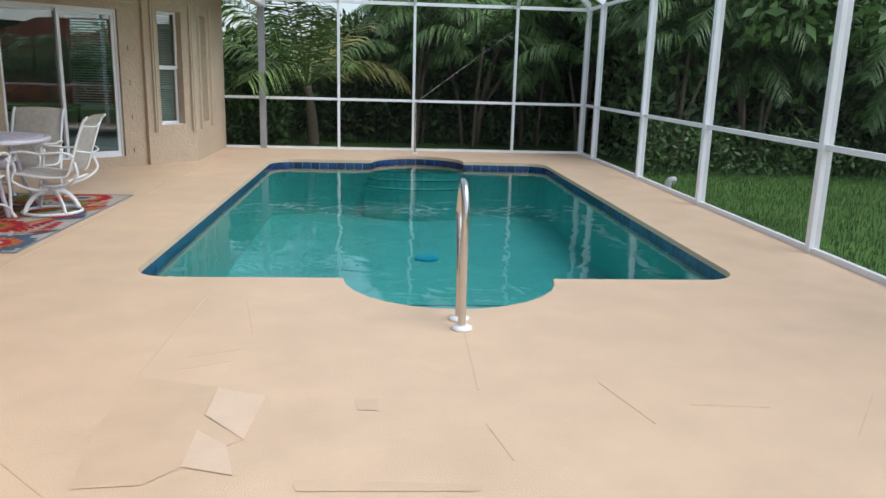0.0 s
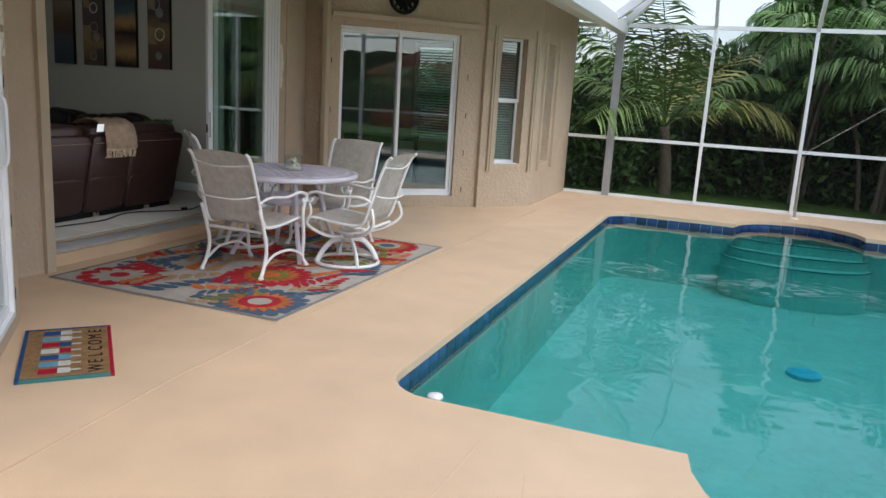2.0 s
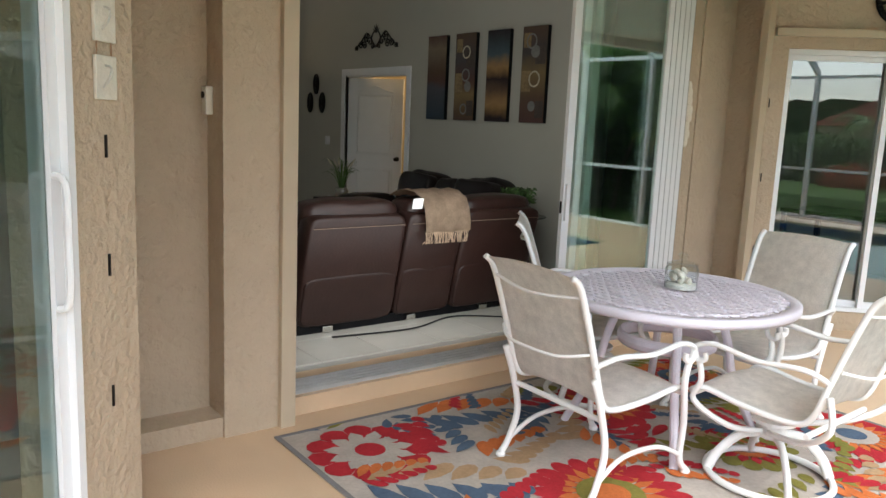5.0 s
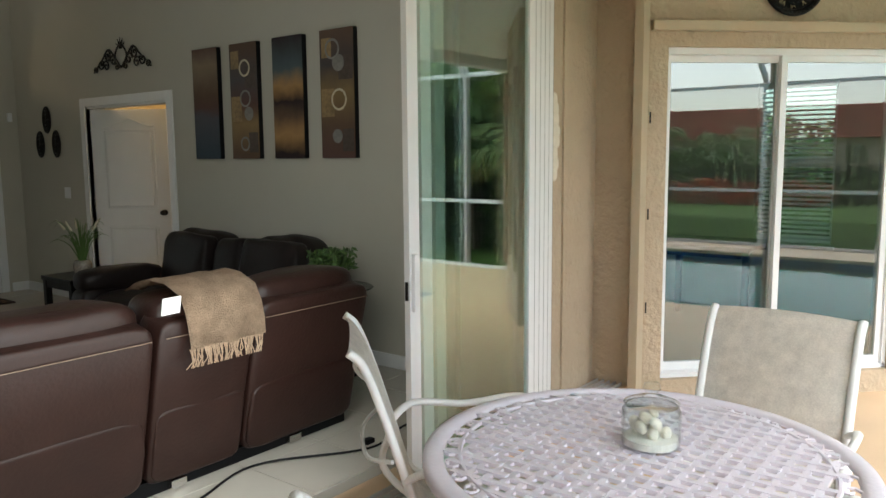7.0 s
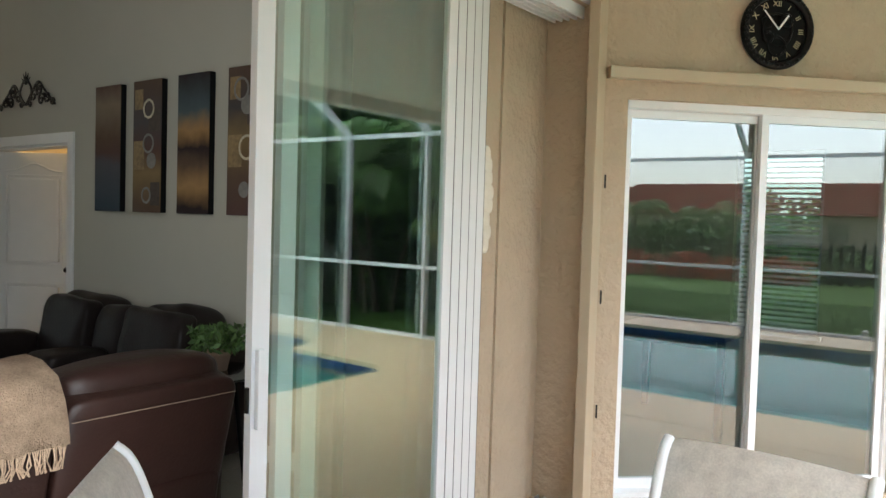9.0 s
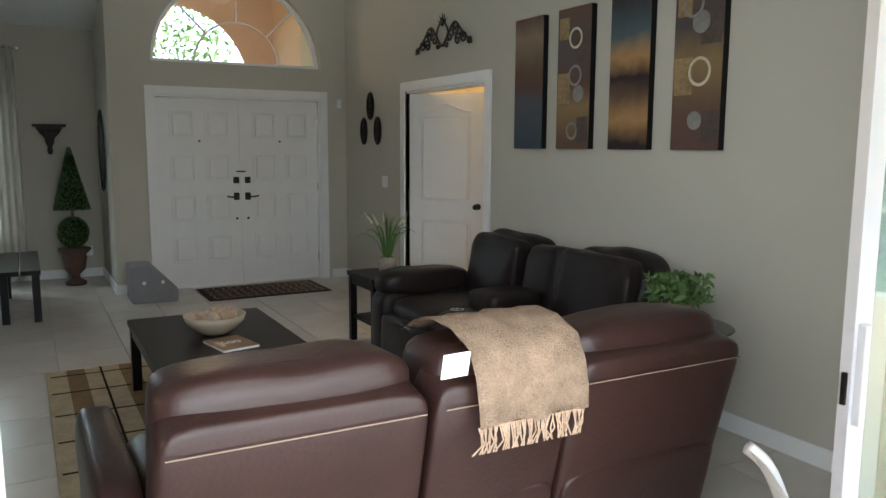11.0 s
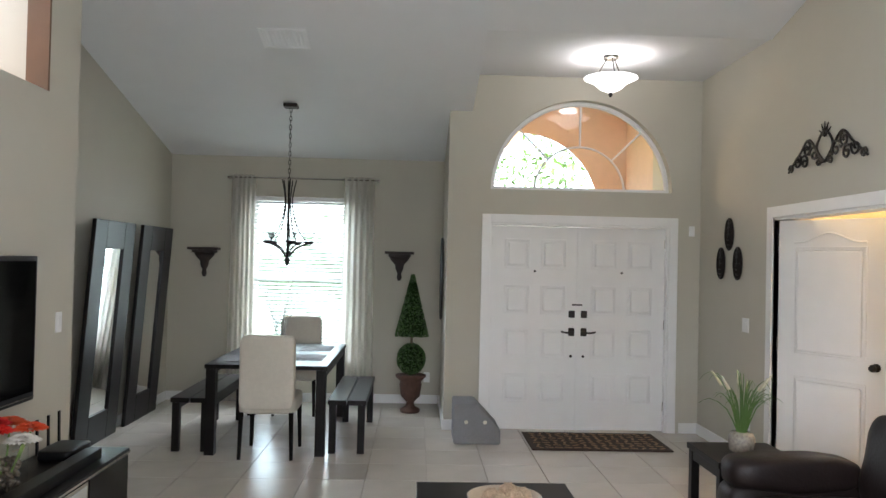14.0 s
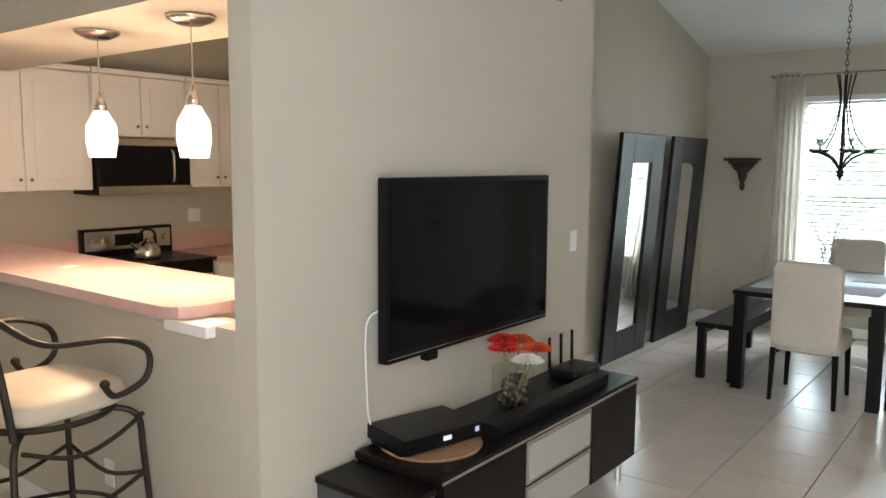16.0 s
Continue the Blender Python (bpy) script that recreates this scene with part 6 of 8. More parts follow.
for sg in (-1, 1):
    bm = bmesh.new()
    tube(smooth_path([(0, 0, 0.02), (sg * 0.1, 0, 0.12), (sg * 0.06, 0, 0.2), (0, 0, 0.24)], 4), 0.009, bm, 5)
    tube(smooth_path([(sg * 0.03, 0, 0.02), (sg * 0.2, 0, 0.2), (sg * 0.33, 0, 0.12), (sg * 0.5, 0, 0.0)], 5), 0.009, bm, 5)
    for cx, cz, r0, a0 in ((0.14, 0.09, 0.06, 0), (0.24, 0.14, 0.055, 2), (0.27, 0.05, 0.05, 1), (0.37, 0.07, 0.055, 2.5), (0.46, 0.02, 0.035, 0), (0.08, 0.03, 0.035, 1)):
        curl(sg * cx, cz, r0, a0 if sg > 0 else math.pi - a0, 1.3, sg, bm)
    part("scrollwork", bm, M_IRON, sc)
bm = bmesh.new()
for a in (-60, -30, 0, 30, 60):
    tube([(0, 0, 0.2), (0.09 * math.sin(radians(a)), 0, 0.2 + 0.1 * math.cos(radians(a)))], 0.012, bm, 5, False, 1, 0.2)
part("crown", bm, M_IRON, sc)

# canvases
def canvas_mat(name, stops, spots):
    m = bpy.data.materials.new(name)
    m.use_nodes = True
    n, l = m.node_tree.nodes, m.node_tree.links
    b = n["Principled BSDF"]
    b.inputs["Roughness"].default_value = 0.75
    b.inputs["Specular IOR Level"].default_value = 0.2
    tc = n.new("ShaderNodeTexCoord")
    sp = n.new("ShaderNodeSeparateXYZ")
    l.new(tc.outputs["Object"], sp.inputs[0])
    nz = n.new("ShaderNodeTexNoise")
    nz.inputs["Scale"].default_value = 7
    nz.inputs["Detail"].default_value = 6
    l.new(tc.outputs["Object"], nz.inputs["Vector"])
    ma = n.new("ShaderNodeMath")
    ma.operation = "MULTIPLY_ADD"
    ma.inputs[1].default_value = 0.14
    l.new(nz.outputs["Fac"], ma.inputs[0])
    l.new(sp.outputs["Z"], ma.inputs[2])
    rp = n.new("ShaderNodeValToRGB")
    e = rp.color_ramp.elements
    e[0].position, e[0].color = stops[0][0], (*stops[0][1], 1)
    e[1].position, e[1].color = stops[-1][0], (*stops[-1][1], 1)
    for pz, c in stops[1:-1]:
        q = e.new(pz)
        q.color = (*c, 1)
    l.new(ma.outputs[0], rp.inputs[0])
    l.new(rp.outputs[0], b.inputs["Base Color"])
    return m


blue_, rust, gold, dark_, plum = (0.05, 0.07, 0.09), (0.12, 0.075, 0.05), (0.38, 0.22, 0.09), (0.03, 0.02, 0.02), (0.11, 0.06, 0.05)
arts = [canvas_mat("art dusk", [(0.1, blue_), (0.42, (0.09, 0.09, 0.1)), (0.5, plum), (0.6, rust), (0.85, (0.24, 0.18, 0.12)), (1.0, plum)], 0),
        canvas_mat("art circles", [(0.1, rust), (0.35, (0.25, 0.17, 0.08)), (0.5, plum), (0.7, (0.09, 0.08, 0.08)), (1.0, rust)], 0),
        canvas_mat("art horizon", [(0.1, dark_), (0.25, gold), (0.4, rust), (0.5, dark_), (0.62, gold), (0.75, (0.08, 0.11, 0.12)), (1.0, dark_)], 0),
        canvas_mat("art rings", [(0.1, plum), (0.3, rust), (0.55, (0.22, 0.15, 0.07)), (0.75, (0.07, 0.06, 0.06)), (1.0, rust)], 0)]
M_RING = mat("cream ring paint", (0.55, 0.48, 0.34), 0.5, 0, 40, 0.3)
M_PATCH = mat("muted gold paint", (0.27, 0.18, 0.08), 0.6, 0, 30, 0.5)
M_PATCH2 = mat("umber paint", (0.06, 0.042, 0.032), 0.6, 0, 30, 0.5)
M_RING2 = mat("grey ring paint", (0.20, 0.19, 0.17), 0.5, 0, 40, 0.3)
for i, (x, kind_) in enumerate(((-8.5, 0), (-7.99, 1), (-7.46, 2), (-6.93, 3))):
    c = thing("canvas", ("tall abstract canvas in dusk blue and rust", "tall brown canvas with painted circles", "tall canvas of dark and golden bands", "tall brown canvas with cream rings")[i], "painting", pose(x, NY - 0.045, 1.6), "canvases on the wall")
    part("stretcher", box(-0.17, 0.17, 0.001, 0.044, 0, 0.92, 0.004), M_BLACK, c)
    o = part("painted_face", box(-0.169, 0.169, -0.003, 0.001, 0.001, 0.919), arts[i], c)
    for (cx, cz, r_, mt, full) in (((0.02, 0.72, 0.06, M_RING, 0), (0.02, 0.48, 0.06, M_RING2, 0), (0.06, 0.36, 0.055, M_RING2, 1), (0.0, 0.12, 0.05, M_RING2, 0)) if kind_ == 1 else ((-0.04, 0.78, 0.065, M_RING2, 0), (0.02, 0.68, 0.06, M_RING2, 1), (0.02, 0.42, 0.07, M_RING, 0), (0.0, 0.16, 0.05, M_RING2, 1)) if kind_ == 3 else ()):
        if full:
            bm = lathe([(r_, 0), (r_, 0.002)], 24)
        else:
            bm = tube([(r_ * math.cos(2 * math.pi * q / 28), r_ * math.sin(2 * math.pi * q / 28), 0) for q in range(28)], 0.009, None, 5, True, 0.3)
        part("ring_motif", bm, mt, c).matrix_basis = pose(cx, -0.0045, cz, 90)
    if kind_ in (1, 3):
        for px, pz, pw_, ph in ((-0.16, 0.30, 0.13, 0.2), (0.02, 0.56, 0.14, 0.17), (-0.15, 0.72, 0.1, 0.14), (0.05, 0.05, 0.11, 0.16)):
            part("patch_motif", box(px, px + pw_, -0.0042, -0.003, pz, pz + ph), M_PATCH if px < 0 else M_PATCH2, c)


# ---- seating group ----
M_LEATHER = mat("brown leather", (0.026, 0.0115, 0.009), 0.36, 0, 9, 0.25, 0.10, 60, 0.35)
M_LEATHER2 = mat("black brown leather", (0.016, 0.011, 0.010), 0.42, 0, 9, 0.3, 0.10, 60, 0.22)
M_STITCH = mat("tan stitching", (0.20, 0.14, 0.10), 0.8)


def wrinkle(bm, amp=0.012, f=5.0, seed=0):
    for v in bm.verts:
        v.co += Vector((noise.noise(v.co * f + Vector((seed, 3, 1))), noise.noise(v.co * f + Vector((7, seed, 2))), noise.noise(v.co * f + Vector((1, 5, seed))))) * amp
    return bm


# three-seat recliner: local x along its length, local y towards its back
SY0, SY1 = 7.04, 9.04
sofa = thing("recliner_sofa", "brown leather three-seat recliner sofa with light stitching", "sofa", Matrix(((0, 1, 0, -6.02), (1, 0, 0, SY0), (0, 0, 1, FL), (0, 0, 0, 1))))
for i, (a, b) in enumerate(((0.06, 0.83), (0.835, 1.35), (1.355, 2.12))):
    tilt = pose(0, 0.02, 0.06, -14)
    part("back_panel", wrinkle(cushion(a + 0.005, b - 0.005, -0.12, 0.06, 0.0, 0.80, 0.18, 8, None, tilt), 0.006, 4, i), M_LEATHER, sofa, "", True)
    part("head_roll", wrinkle(cushion(a + 0.02, b - 0.02, -0.26, 0.05, 0.68, 0.93, 0.5, 8, None, pose(0, 0.16, 0)), 0.015, 5, i + 4), M_LEATHER, sofa, "", True)
    part("seat", wrinkle(cushion(a + 0.02, b - 0.02, -0.82, -0.15, 0.22, 0.50, 0.4, 8), 0.01, 5, i + 8), M_LEATHER, sofa, "", True)
    part("back_skirt", wrinkle(cushion(a + 0.02, b - 0.02, 0.045, 0.085, 0.08, 0.44, 0.25, 6, None, pose(0, 0.0, 0.0, -12)), 0.008, 6, i), M_LEATHER, sofa, "", True)
    part("footrest", wrinkle(cushion(a + 0.02, b - 0.02, -0.92, -0.78, 0.08, 0.42, 0.35, 6), 0.01, 5, i + 12), M_LEATHER, sofa, "", True)
    bm = tube([tilt @ Vector((a + 0.03, 0.066, 0.735)), tilt @ Vector((b - 0.03, 0.068, 0.735))], 0.0022, None, 4)
    part("stitching", bm, M_STITCH, sofa)
    part("stitching", tube([(a + 0.04, 0.168, 0.44), (b - 0.04, 0.168, 0.44)], 0.002, None, 4), M_STITCH, sofa)
for a in (-0.06, 2.10):
    part("arm", wrinkle(cushion(a, a + 0.14, -0.88, 0.02, 0.05, 0.60, 0.35, 8), 0.01, 5, 3), M_LEATHER, sofa, "", True)
part("plinth", box(0.05, 2.1, -0.8, 0.05, 0.0, 0.07), M_BLACK, sofa)
for x in (0.3, 1.0, 1.7):
    part("mechanism", box(x - 0.04, x + 0.04, 0.05, 0.09, 0.01, 0.05, 0.004), M_STEEL, sofa)
cab = thing("power_cable", "black recliner power cable lying on the tiles", "cable")
part("cable", tube(smooth_path([(-5.8, 7.3, FL + 0.012), (-5.72, 7.9, FL + 0.012), (-5.85, 8.4, FL + 0.012), (-5.55, 8.9, FL + 0.012), (-5.62, 9.3, FL + 0.012), (-5.5, 9.7, FL + 0.012)], 8), 0.006, None, 6), M_BLACK, cab)
part("plug", box(-5.64, -5.60, 8.94, 9.0, FL, FL + 0.025, 0.004), M_BLACK, cab)

# throw over the back
M_THROW = mat("tan woven throw", (0.42, 0.30, 0.21), 1.0, 0, 120, 0.3, 0.7, 160, 0.05)
th = thing("throw_blanket", "tan fringed throw draped over the sofa back", "blanket", pose(0, 0, 0))
bm = bmesh.new()
prof_ = [(-6.12, 1.02), (-6.05, 1.065), (-5.95, 1.085), (-5.84, 1.075), (-5.74, 1.03), (-5.715, 0.95), (-5.722, 0.87), (-5.738, 0.79)]
rows = []
for i, (x, z) in enumerate(prof_):
    rows.append([bm.verts.new((x + 0.012 * math.sin(j * 1.1 + i), 7.93 + 0.035 * i * 0.3 + 0.40 * j / 12, z + 0.006 * math.sin(j * 1.7))) for j in range(13)])
for a, b in zip(rows, rows[1:]):
    for j in range(12):
        bm.faces.new((a[j], a[j + 1], b[j + 1], b[j]))
bmesh.ops.solidify(bm, geom=list(bm.faces), thickness=-0.012)
part("cloth", bm, M_THROW, th, "", True)
bm = bmesh.new()
rr = random.Random(2)
for j in range(60):
    y = 8.0 + 0.40 * j / 60
    tube([(-5.736, y, 0.795), (-5.735 + rr.uniform(-0.01, 0.015), y + rr.uniform(-0.012, 0.012), 0.75), (-5.74, y + rr.uniform(-0.02, 0.02), 0.71)], 0.003, bm, 4)
part("fringe", bm, M_THROW, th, "knotted fringe")
tg = thing("paper_tag", "white folded paper tag on the sofa back", "tag", pose(-5.70, 7.90, 1.0, 0, 12, 4))
part("paper", box(-0.004, 0.0, -0.045, 0.045, -0.03, 0.045, 0.0015), M_WHITE, tg)

# love seat on the north wall: local x along +x, back towards +y
ls = thing("loveseat", "dark brown leather reclining loveseat with a console", "loveseat", pose(-8.83, 9.03, FL))
for i, (a, b) in enumerate(((0.22, 0.86), (1.22, 1.92))):
    part("back_cushion", wrinkle(cushion(a, b, 0.58, 0.92, 0.38, 1.02, 0.55, 12, None, pose(0, -0.02, 0.05, -10)), 0.03, 5, i), M_LEATHER2, ls, "", True)
    part("head_flap", wrinkle(cushion(a + 0.03, b - 0.03, 0.50, 0.66, 0.50, 0.98, 0.4, 10, None, pose(0, -0.02, 0.05, -10)), 0.022, 7, i + 3), M_LEATHER2, ls, "", True)
    part("seat", wrinkle(cushion(a, b, -0.02, 0.70, 0.22, 0.50, 0.42, 9), 0.012, 5, i + 5), M_LEATHER2, ls, "", True)
    part("footrest", wrinkle(cushion(a, b, -0.08, 0.1, 0.06, 0.40, 0.35, 8), 0.012, 5, i + 9), M_LEATHER2, ls, "", True)
part("console", wrinkle(cushion(0.87, 1.21, 0.0, 0.62, 0.05, 0.52, 0.25, 8), 0.004, 5, 2), M_LEATHER2, ls, "", True)
part("console_lid", wrinkle(cushion(0.88, 1.20, 0.22, 0.62, 0.50, 0.64, 0.4, 8), 0.008, 5, 6), M_LEATHER2, ls, "", True)
for x in (0.97, 1.10):
    part("cup_holder", lathe([(0.04, 0.51), (0.042, 0.527), (0.034, 0.527), (0.033, 0.515)], 20, None, (x, 0.12, 0.0)), M_STEEL, ls)
part("middle_back", wrinkle(cushion(0.86, 1.22, 0.55, 0.88, 0.40, 0.97, 0.4, 9, None, pose(0, -0.02, 0.05, -10)), 0.015, 5, 3), M_LEATHER2, ls, "", True)
for a in (0.0, 1.90):
    part("arm", wrinkle(cushion(a, a + 0.24, -0.05, 0.80, 0.03, 0.52, 0.3, 9), 0.008, 5, 4), M_LEATHER2, ls, "", True)
    part("arm_pad", wrinkle(cushion(a - 0.02, a + 0.26, -0.04, 0.66, 0.47, 0.66, 0.55, 9), 0.014, 6, 7), M_LEATHER2, ls, "", True)
part("back_shell", cushion(0.08, 2.04, 0.80, 1.02, 0.03, 0.80, 0.2, 8), M_LEATHER, ls, "brown leather outer back", True)


def slab_table(name, label, cat, m, lx, ly, h, leg, top_t=0.035, shelf=None, material=None):
    t = thing(name, label, cat, m)
    mt = material or M_BLACKWOOD
    part("top", box(0, lx, 0, ly, h - top_t, h, 0.004), mt, t)
    for x in (0.01, lx - leg - 0.01):
        for y in (0.01, ly - leg - 0.01):
            part("leg", box(x, x + leg, y, y + leg, 0, h - top_t, 0.003), mt, t)
    part("apron", box(0.02 + leg, lx - leg - 0.02, 0.015, 0.035, h - top_t - 0.06, h - top_t), mt, t)
    part("apron", box(0.02 + leg, lx - leg - 0.02, ly - 0.035, ly - 0.015, h - top_t - 0.06, h - top_t), mt, t)
    if shelf:
        part("shelf", box(0.03, lx - 0.03, 0.03, ly - 0.03, shelf, shelf + 0.025, 0.003), mt, t)
    return t


slab_table("coffee_table", "black-brown rectangular coffee table on square legs", "coffee table", pose(-8.84, 7.38, FL), 1.20, 0.80, 0.45, 0.055)
slab_table("end_table", "black-brown square end table with a lower shelf", "end table", pose(-9.42, 9.05, FL), 0.50, 0.50, 0.55, 0.05, 0.035, 0.18)
# area rug under the coffee table
ar = thing("area_rug", "tan area rug with brown blocks and fine dark lines", "rug", pose(-9.46, 6.93, FL))
part("pile", box(0, 2.1, 0, 1.65, 0.001, 0.012, 0.004), mat("tan wool", (0.50, 0.41, 0.28), 1.0, 0, 90, 0.2, 0.5, 300, 0), ar)
M_RUGLINE = mat("dark brown wool", (0.04, 0.028, 0.018), 1.0, 0, 90, 0.2, 0.5, 300, 0)
M_RUGBLOCK = mat("brown wool", (0.26, 0.18, 0.11), 1.0, 0, 90, 0.2, 0.5, 300, 0)
for y in (0.12, 0.44, 0.86, 1.28):
    part("block", box(0.02, 2.08, y, y + 0.11, 0.012, 0.0132), M_RUGBLOCK, ar)
for x in (0.14, 0.52, 0.95, 1.38, 1.8):
    part("stripe", box(x, x + 0.018, 0.02, 1.63, 0.0135, 0.0146), M_RUGLINE, ar)
for y in (0.32, 0.7, 1.1, 1.5):
    part("stripe", box(0.02, 2.08, y, y + 0.014, 0.0148, 0.0158), M_RUGLINE, ar)
# bowl with balls
bw_ = thing("decor_bowl", "taupe bowl filled with woven rattan balls", "bowl", pose(-8.24, 7.78, FL + 0.45) @ Matrix.Diagonal((0.84, 0.84, 0.84, 1)))
part("bowl", lathe([(0.07, 0), (0.13, 0.03), (0.19, 0.09), (0.205, 0.135), (0.195, 0.135), (0.18, 0.095), (0.12, 0.045), (0.05, 0.03)], 36), mat("taupe ceramic", (0.42, 0.35, 0.26), 0.45, 0, 15, 0.1), bw_, "", True)
M_BALL = mat("rattan", (0.52, 0.38, 0.26), 0.8, 0, 60, 0.4, 0.8, 80)
for i, (x, y, z) in enumerate(((-0.07, 0.03, 0.13), (0.06, 0.05, 0.13), (0.0, -0.07, 0.12), (0.09, -0.04, 0.12), (-0.02, 0.1, 0.12))):
    bm = cushion(-0.055, 0.055, -0.055, 0.055, -0.055, 0.055, 1.0, 5, None, pose(x, y, z))
    for j in range(5):
        a = j * 0.63
        tube([Vector((x, y, z)) + Matrix.Rotation(a, 3, "X") @ Matrix.Rotation(a * 2, 3, "Z") @ Vector((0.057 * math.cos(q * 0.4), 0.057 * math.sin(q * 0.4), 0)) for q in range(16)], 0.004, bm, 4)
    part("ball", bm, M_BALL, bw_, "", True)
mg = thing("magazine", "brown covered magazine on the coffee table", "magazine", pose(-7.95, 7.80, FL + 0.45, 0, 0, 12))
part("pages", box(-0.13, 0.13, -0.10, 0.10, 0.0, 0.012, 0.001), M_WHITE, mg)
part("cover", box(-0.131, 0.131, -0.101, 0.101, 0.012, 0.0145), mat("brown cover", (0.25, 0.15, 0.08), 0.35, 0, 12, 0.5), mg)
text_mesh("500", 0.075, pose(0.0, 0.0, 0.015, 0, 0, 90), M_CREAM, "lettering", mg)
for y in (-0.06, -0.075):
    part("text_bar", box(-0.05, 0.06, y, y + 0.008, 0.0145, 0.0152), M_CREAM, mg)


def grass_plant(name, label, m, n, h, spread, material, pot, blades=0.006, seed=1):
    t = thing(name, label, "plant", m)
    part("pot", lathe(pot[0], 24), pot[1], t, "", True)
    r = random.Random(seed)
    z0 = pot[0][-1][1] - 0.01
    for i in range(n):
        a = r.uniform(0, 6.28)
        s_ = r.uniform(0.2, 1.0) * spread
        hh = h * r.uniform(0.55, 1.0)
        pts = [(0.02 * math.cos(a), 0.02 * math.sin(a), z0), (s_ * 0.35 * math.cos(a), s_ * 0.35 * math.sin(a), z0 + hh * 0.7), (s_ * 0.75 * math.cos(a), s_ * 0.75 * math.sin(a), z0 + hh), (s_ * math.cos(a), s_ * math.sin(a), z0 + hh * 0.85)]
        part("blade", tube(smooth_path(pts, 2), blades, None, 3, False, 0.4, 0.15), material, t)
    return t


M_GLASSPOT = mat("pebble glass", (0.25, 0.22, 0.18), 0.2, 0, 60, 0.5)
gp = grass_plant("grass_plant", "grassy artificial plant in a pebble filled glass", pose(-9.16, 9.28, FL + 0.55), 46, 0.36, 0.26, M_LEAF2, ([(0.05, 0), (0.07, 0.02), (0.075, 0.09), (0.06, 0.12)], M_GLASSPOT), 0.006, 4)
M_PLUME = mat("cream plume", (0.65, 0.6, 0.45), 0.9)
for a in (0.4, 1.6, 2.9, 4.0, 5.2):
    part("seed_head", tube([(0.12 * math.cos(a), 0.12 * math.sin(a), 0.38), (0.18 * math.cos(a), 0.18 * math.sin(a), 0.46)], 0.012, None, 5, False, 1, 0.3), M_PLUME, gp)
# round glass table with potted plant
gt = thing("glass_side_table", "round smoked glass side table on black legs", "side table", pose(-6.55, 9.62, FL))
part("top", lathe([(0.27, 0.645), (0.28, 0.651), (0.27, 0.657)], 40), glass_mat("smoked glass", (0.25, 0.3, 0.3), 0.08), gt)
for i in range(3):
    a = radians(90 + 120 * i)
    part("leg", tube([(0.12 * math.cos(a), 0.12 * math.sin(a), 0.64), (0.21 * math.cos(a), 0.21 * math.sin(a), 0.0)], 0.014), M_BLACK, gt)
part("hub", lathe([(0.13, 0.61), (0.13, 0.64)], 20), M_BLACK, gt)
pp = thing("potted_plant", "bushy green plant in a terracotta pot", "plant", pose(-6.57, 9.65, FL + 0.657))
part("pot", lathe([(0.05, 0), (0.07, 0.09), (0.08, 0.09), (0.08, 0.12), (0.065, 0.12)], 24), mat("terracotta", (0.45, 0.30, 0.22), 0.8), pp, "", True)
leaf_cloud("leaves", "", (-0.12, -0.12, 0.11), (0.12, 0.12, 0.26), 700, 0.024, M_LEAF1, "plant", 0.3, pp, 61)

# ---- entry things ----
em = thing("entry_mat", "dark brown entry mat with a scrolling leaf pattern", "door mat", pose(-12.06, 8.40, FL))
part("mat", box(0, 0.68, 0, 1.25, 0.001, 0.012, 0.003), mat("dark brown mat", (0.035, 0.02, 0.013), 0.95), em)
bm = bmesh.new()
rr = random.Random(8)
for i in range(7):
    for j in range(14):
        x, y, a = 0.08 + i * 0.088, 0.08 + j * 0.084, rr.uniform(0, 180)
        box(-0.034, 0.034, -0.011, 0.011, 0.012, 0.0145, 0.003, bm, pose(x, y, 0, 0, 0, a))
part("pattern", bm, mat("tan mat pile", (0.25, 0.16, 0.09), 0.95), em)
gb = thing("pet_steps", "grey felt covered pet ramp box by the entry", "pet step", pose(-11.98, 7.72, FL))
bm = bmesh.new()
M_FELT = mat("grey felt", (0.23, 0.23, 0.24), 0.95, 0, 60, 0.1, 0.3, 200)
lo = [bm.verts.new((0, y, z)) for y, z in ((0.0, 0), (0.42, 0), (0.42, 0.13), (0.2, 0.36), (0.0, 0.36))]
hi = [bm.verts.new((0.42, y, z)) for y, z in ((0.0, 0), (0.42, 0), (0.42, 0.13), (0.2, 0.36), (0.0, 0.36))]
bm.faces.new(lo)
bm.faces.new(hi[::-1])
for i in range(5):
    bm.faces.new((lo[i], hi[i], hi[(i + 1) % 5], lo[(i + 1) % 5]))
bmesh.ops.recalc_face_normals(bm, faces=bm.faces)
bmesh.ops.bevel(bm, geom=list(bm.edges), offset=0.01, segments=2, affect="EDGES")
part("body", bm, M_FELT, gb)
for y in (0.11, 0.28):
    part("button", lathe([(0.018, 0), (0.014, 0.006)], 14), M_CREAM, gb).matrix_basis = pose(0.425, y, 0.2, 0, 90)
# topiary in an urn
tp = thing("topiary", "cone and ball topiary in a rust brown urn", "topiary", pose(-13.0, 7.32, FL) @ Matrix.Diagonal((0.92, 0.92, 1.0, 1)))
part("urn", lathe([(0.11, 0), (0.12, 0.03), (0.05, 0.07), (0.045, 0.11), (0.11, 0.17), (0.13, 0.30), (0.12, 0.33), (0.18, 0.38), (0.18, 0.40), (0.1, 0.40)], 28), mat("rust urn", (0.09, 0.045, 0.03), 0.7, 0, 20, 0.4, 0.3, 50), tp, "", True)
part("stem", tube([(0, 0, 0.39), (0, 0, 0.85)], 0.015), M_TRUNK, tp)
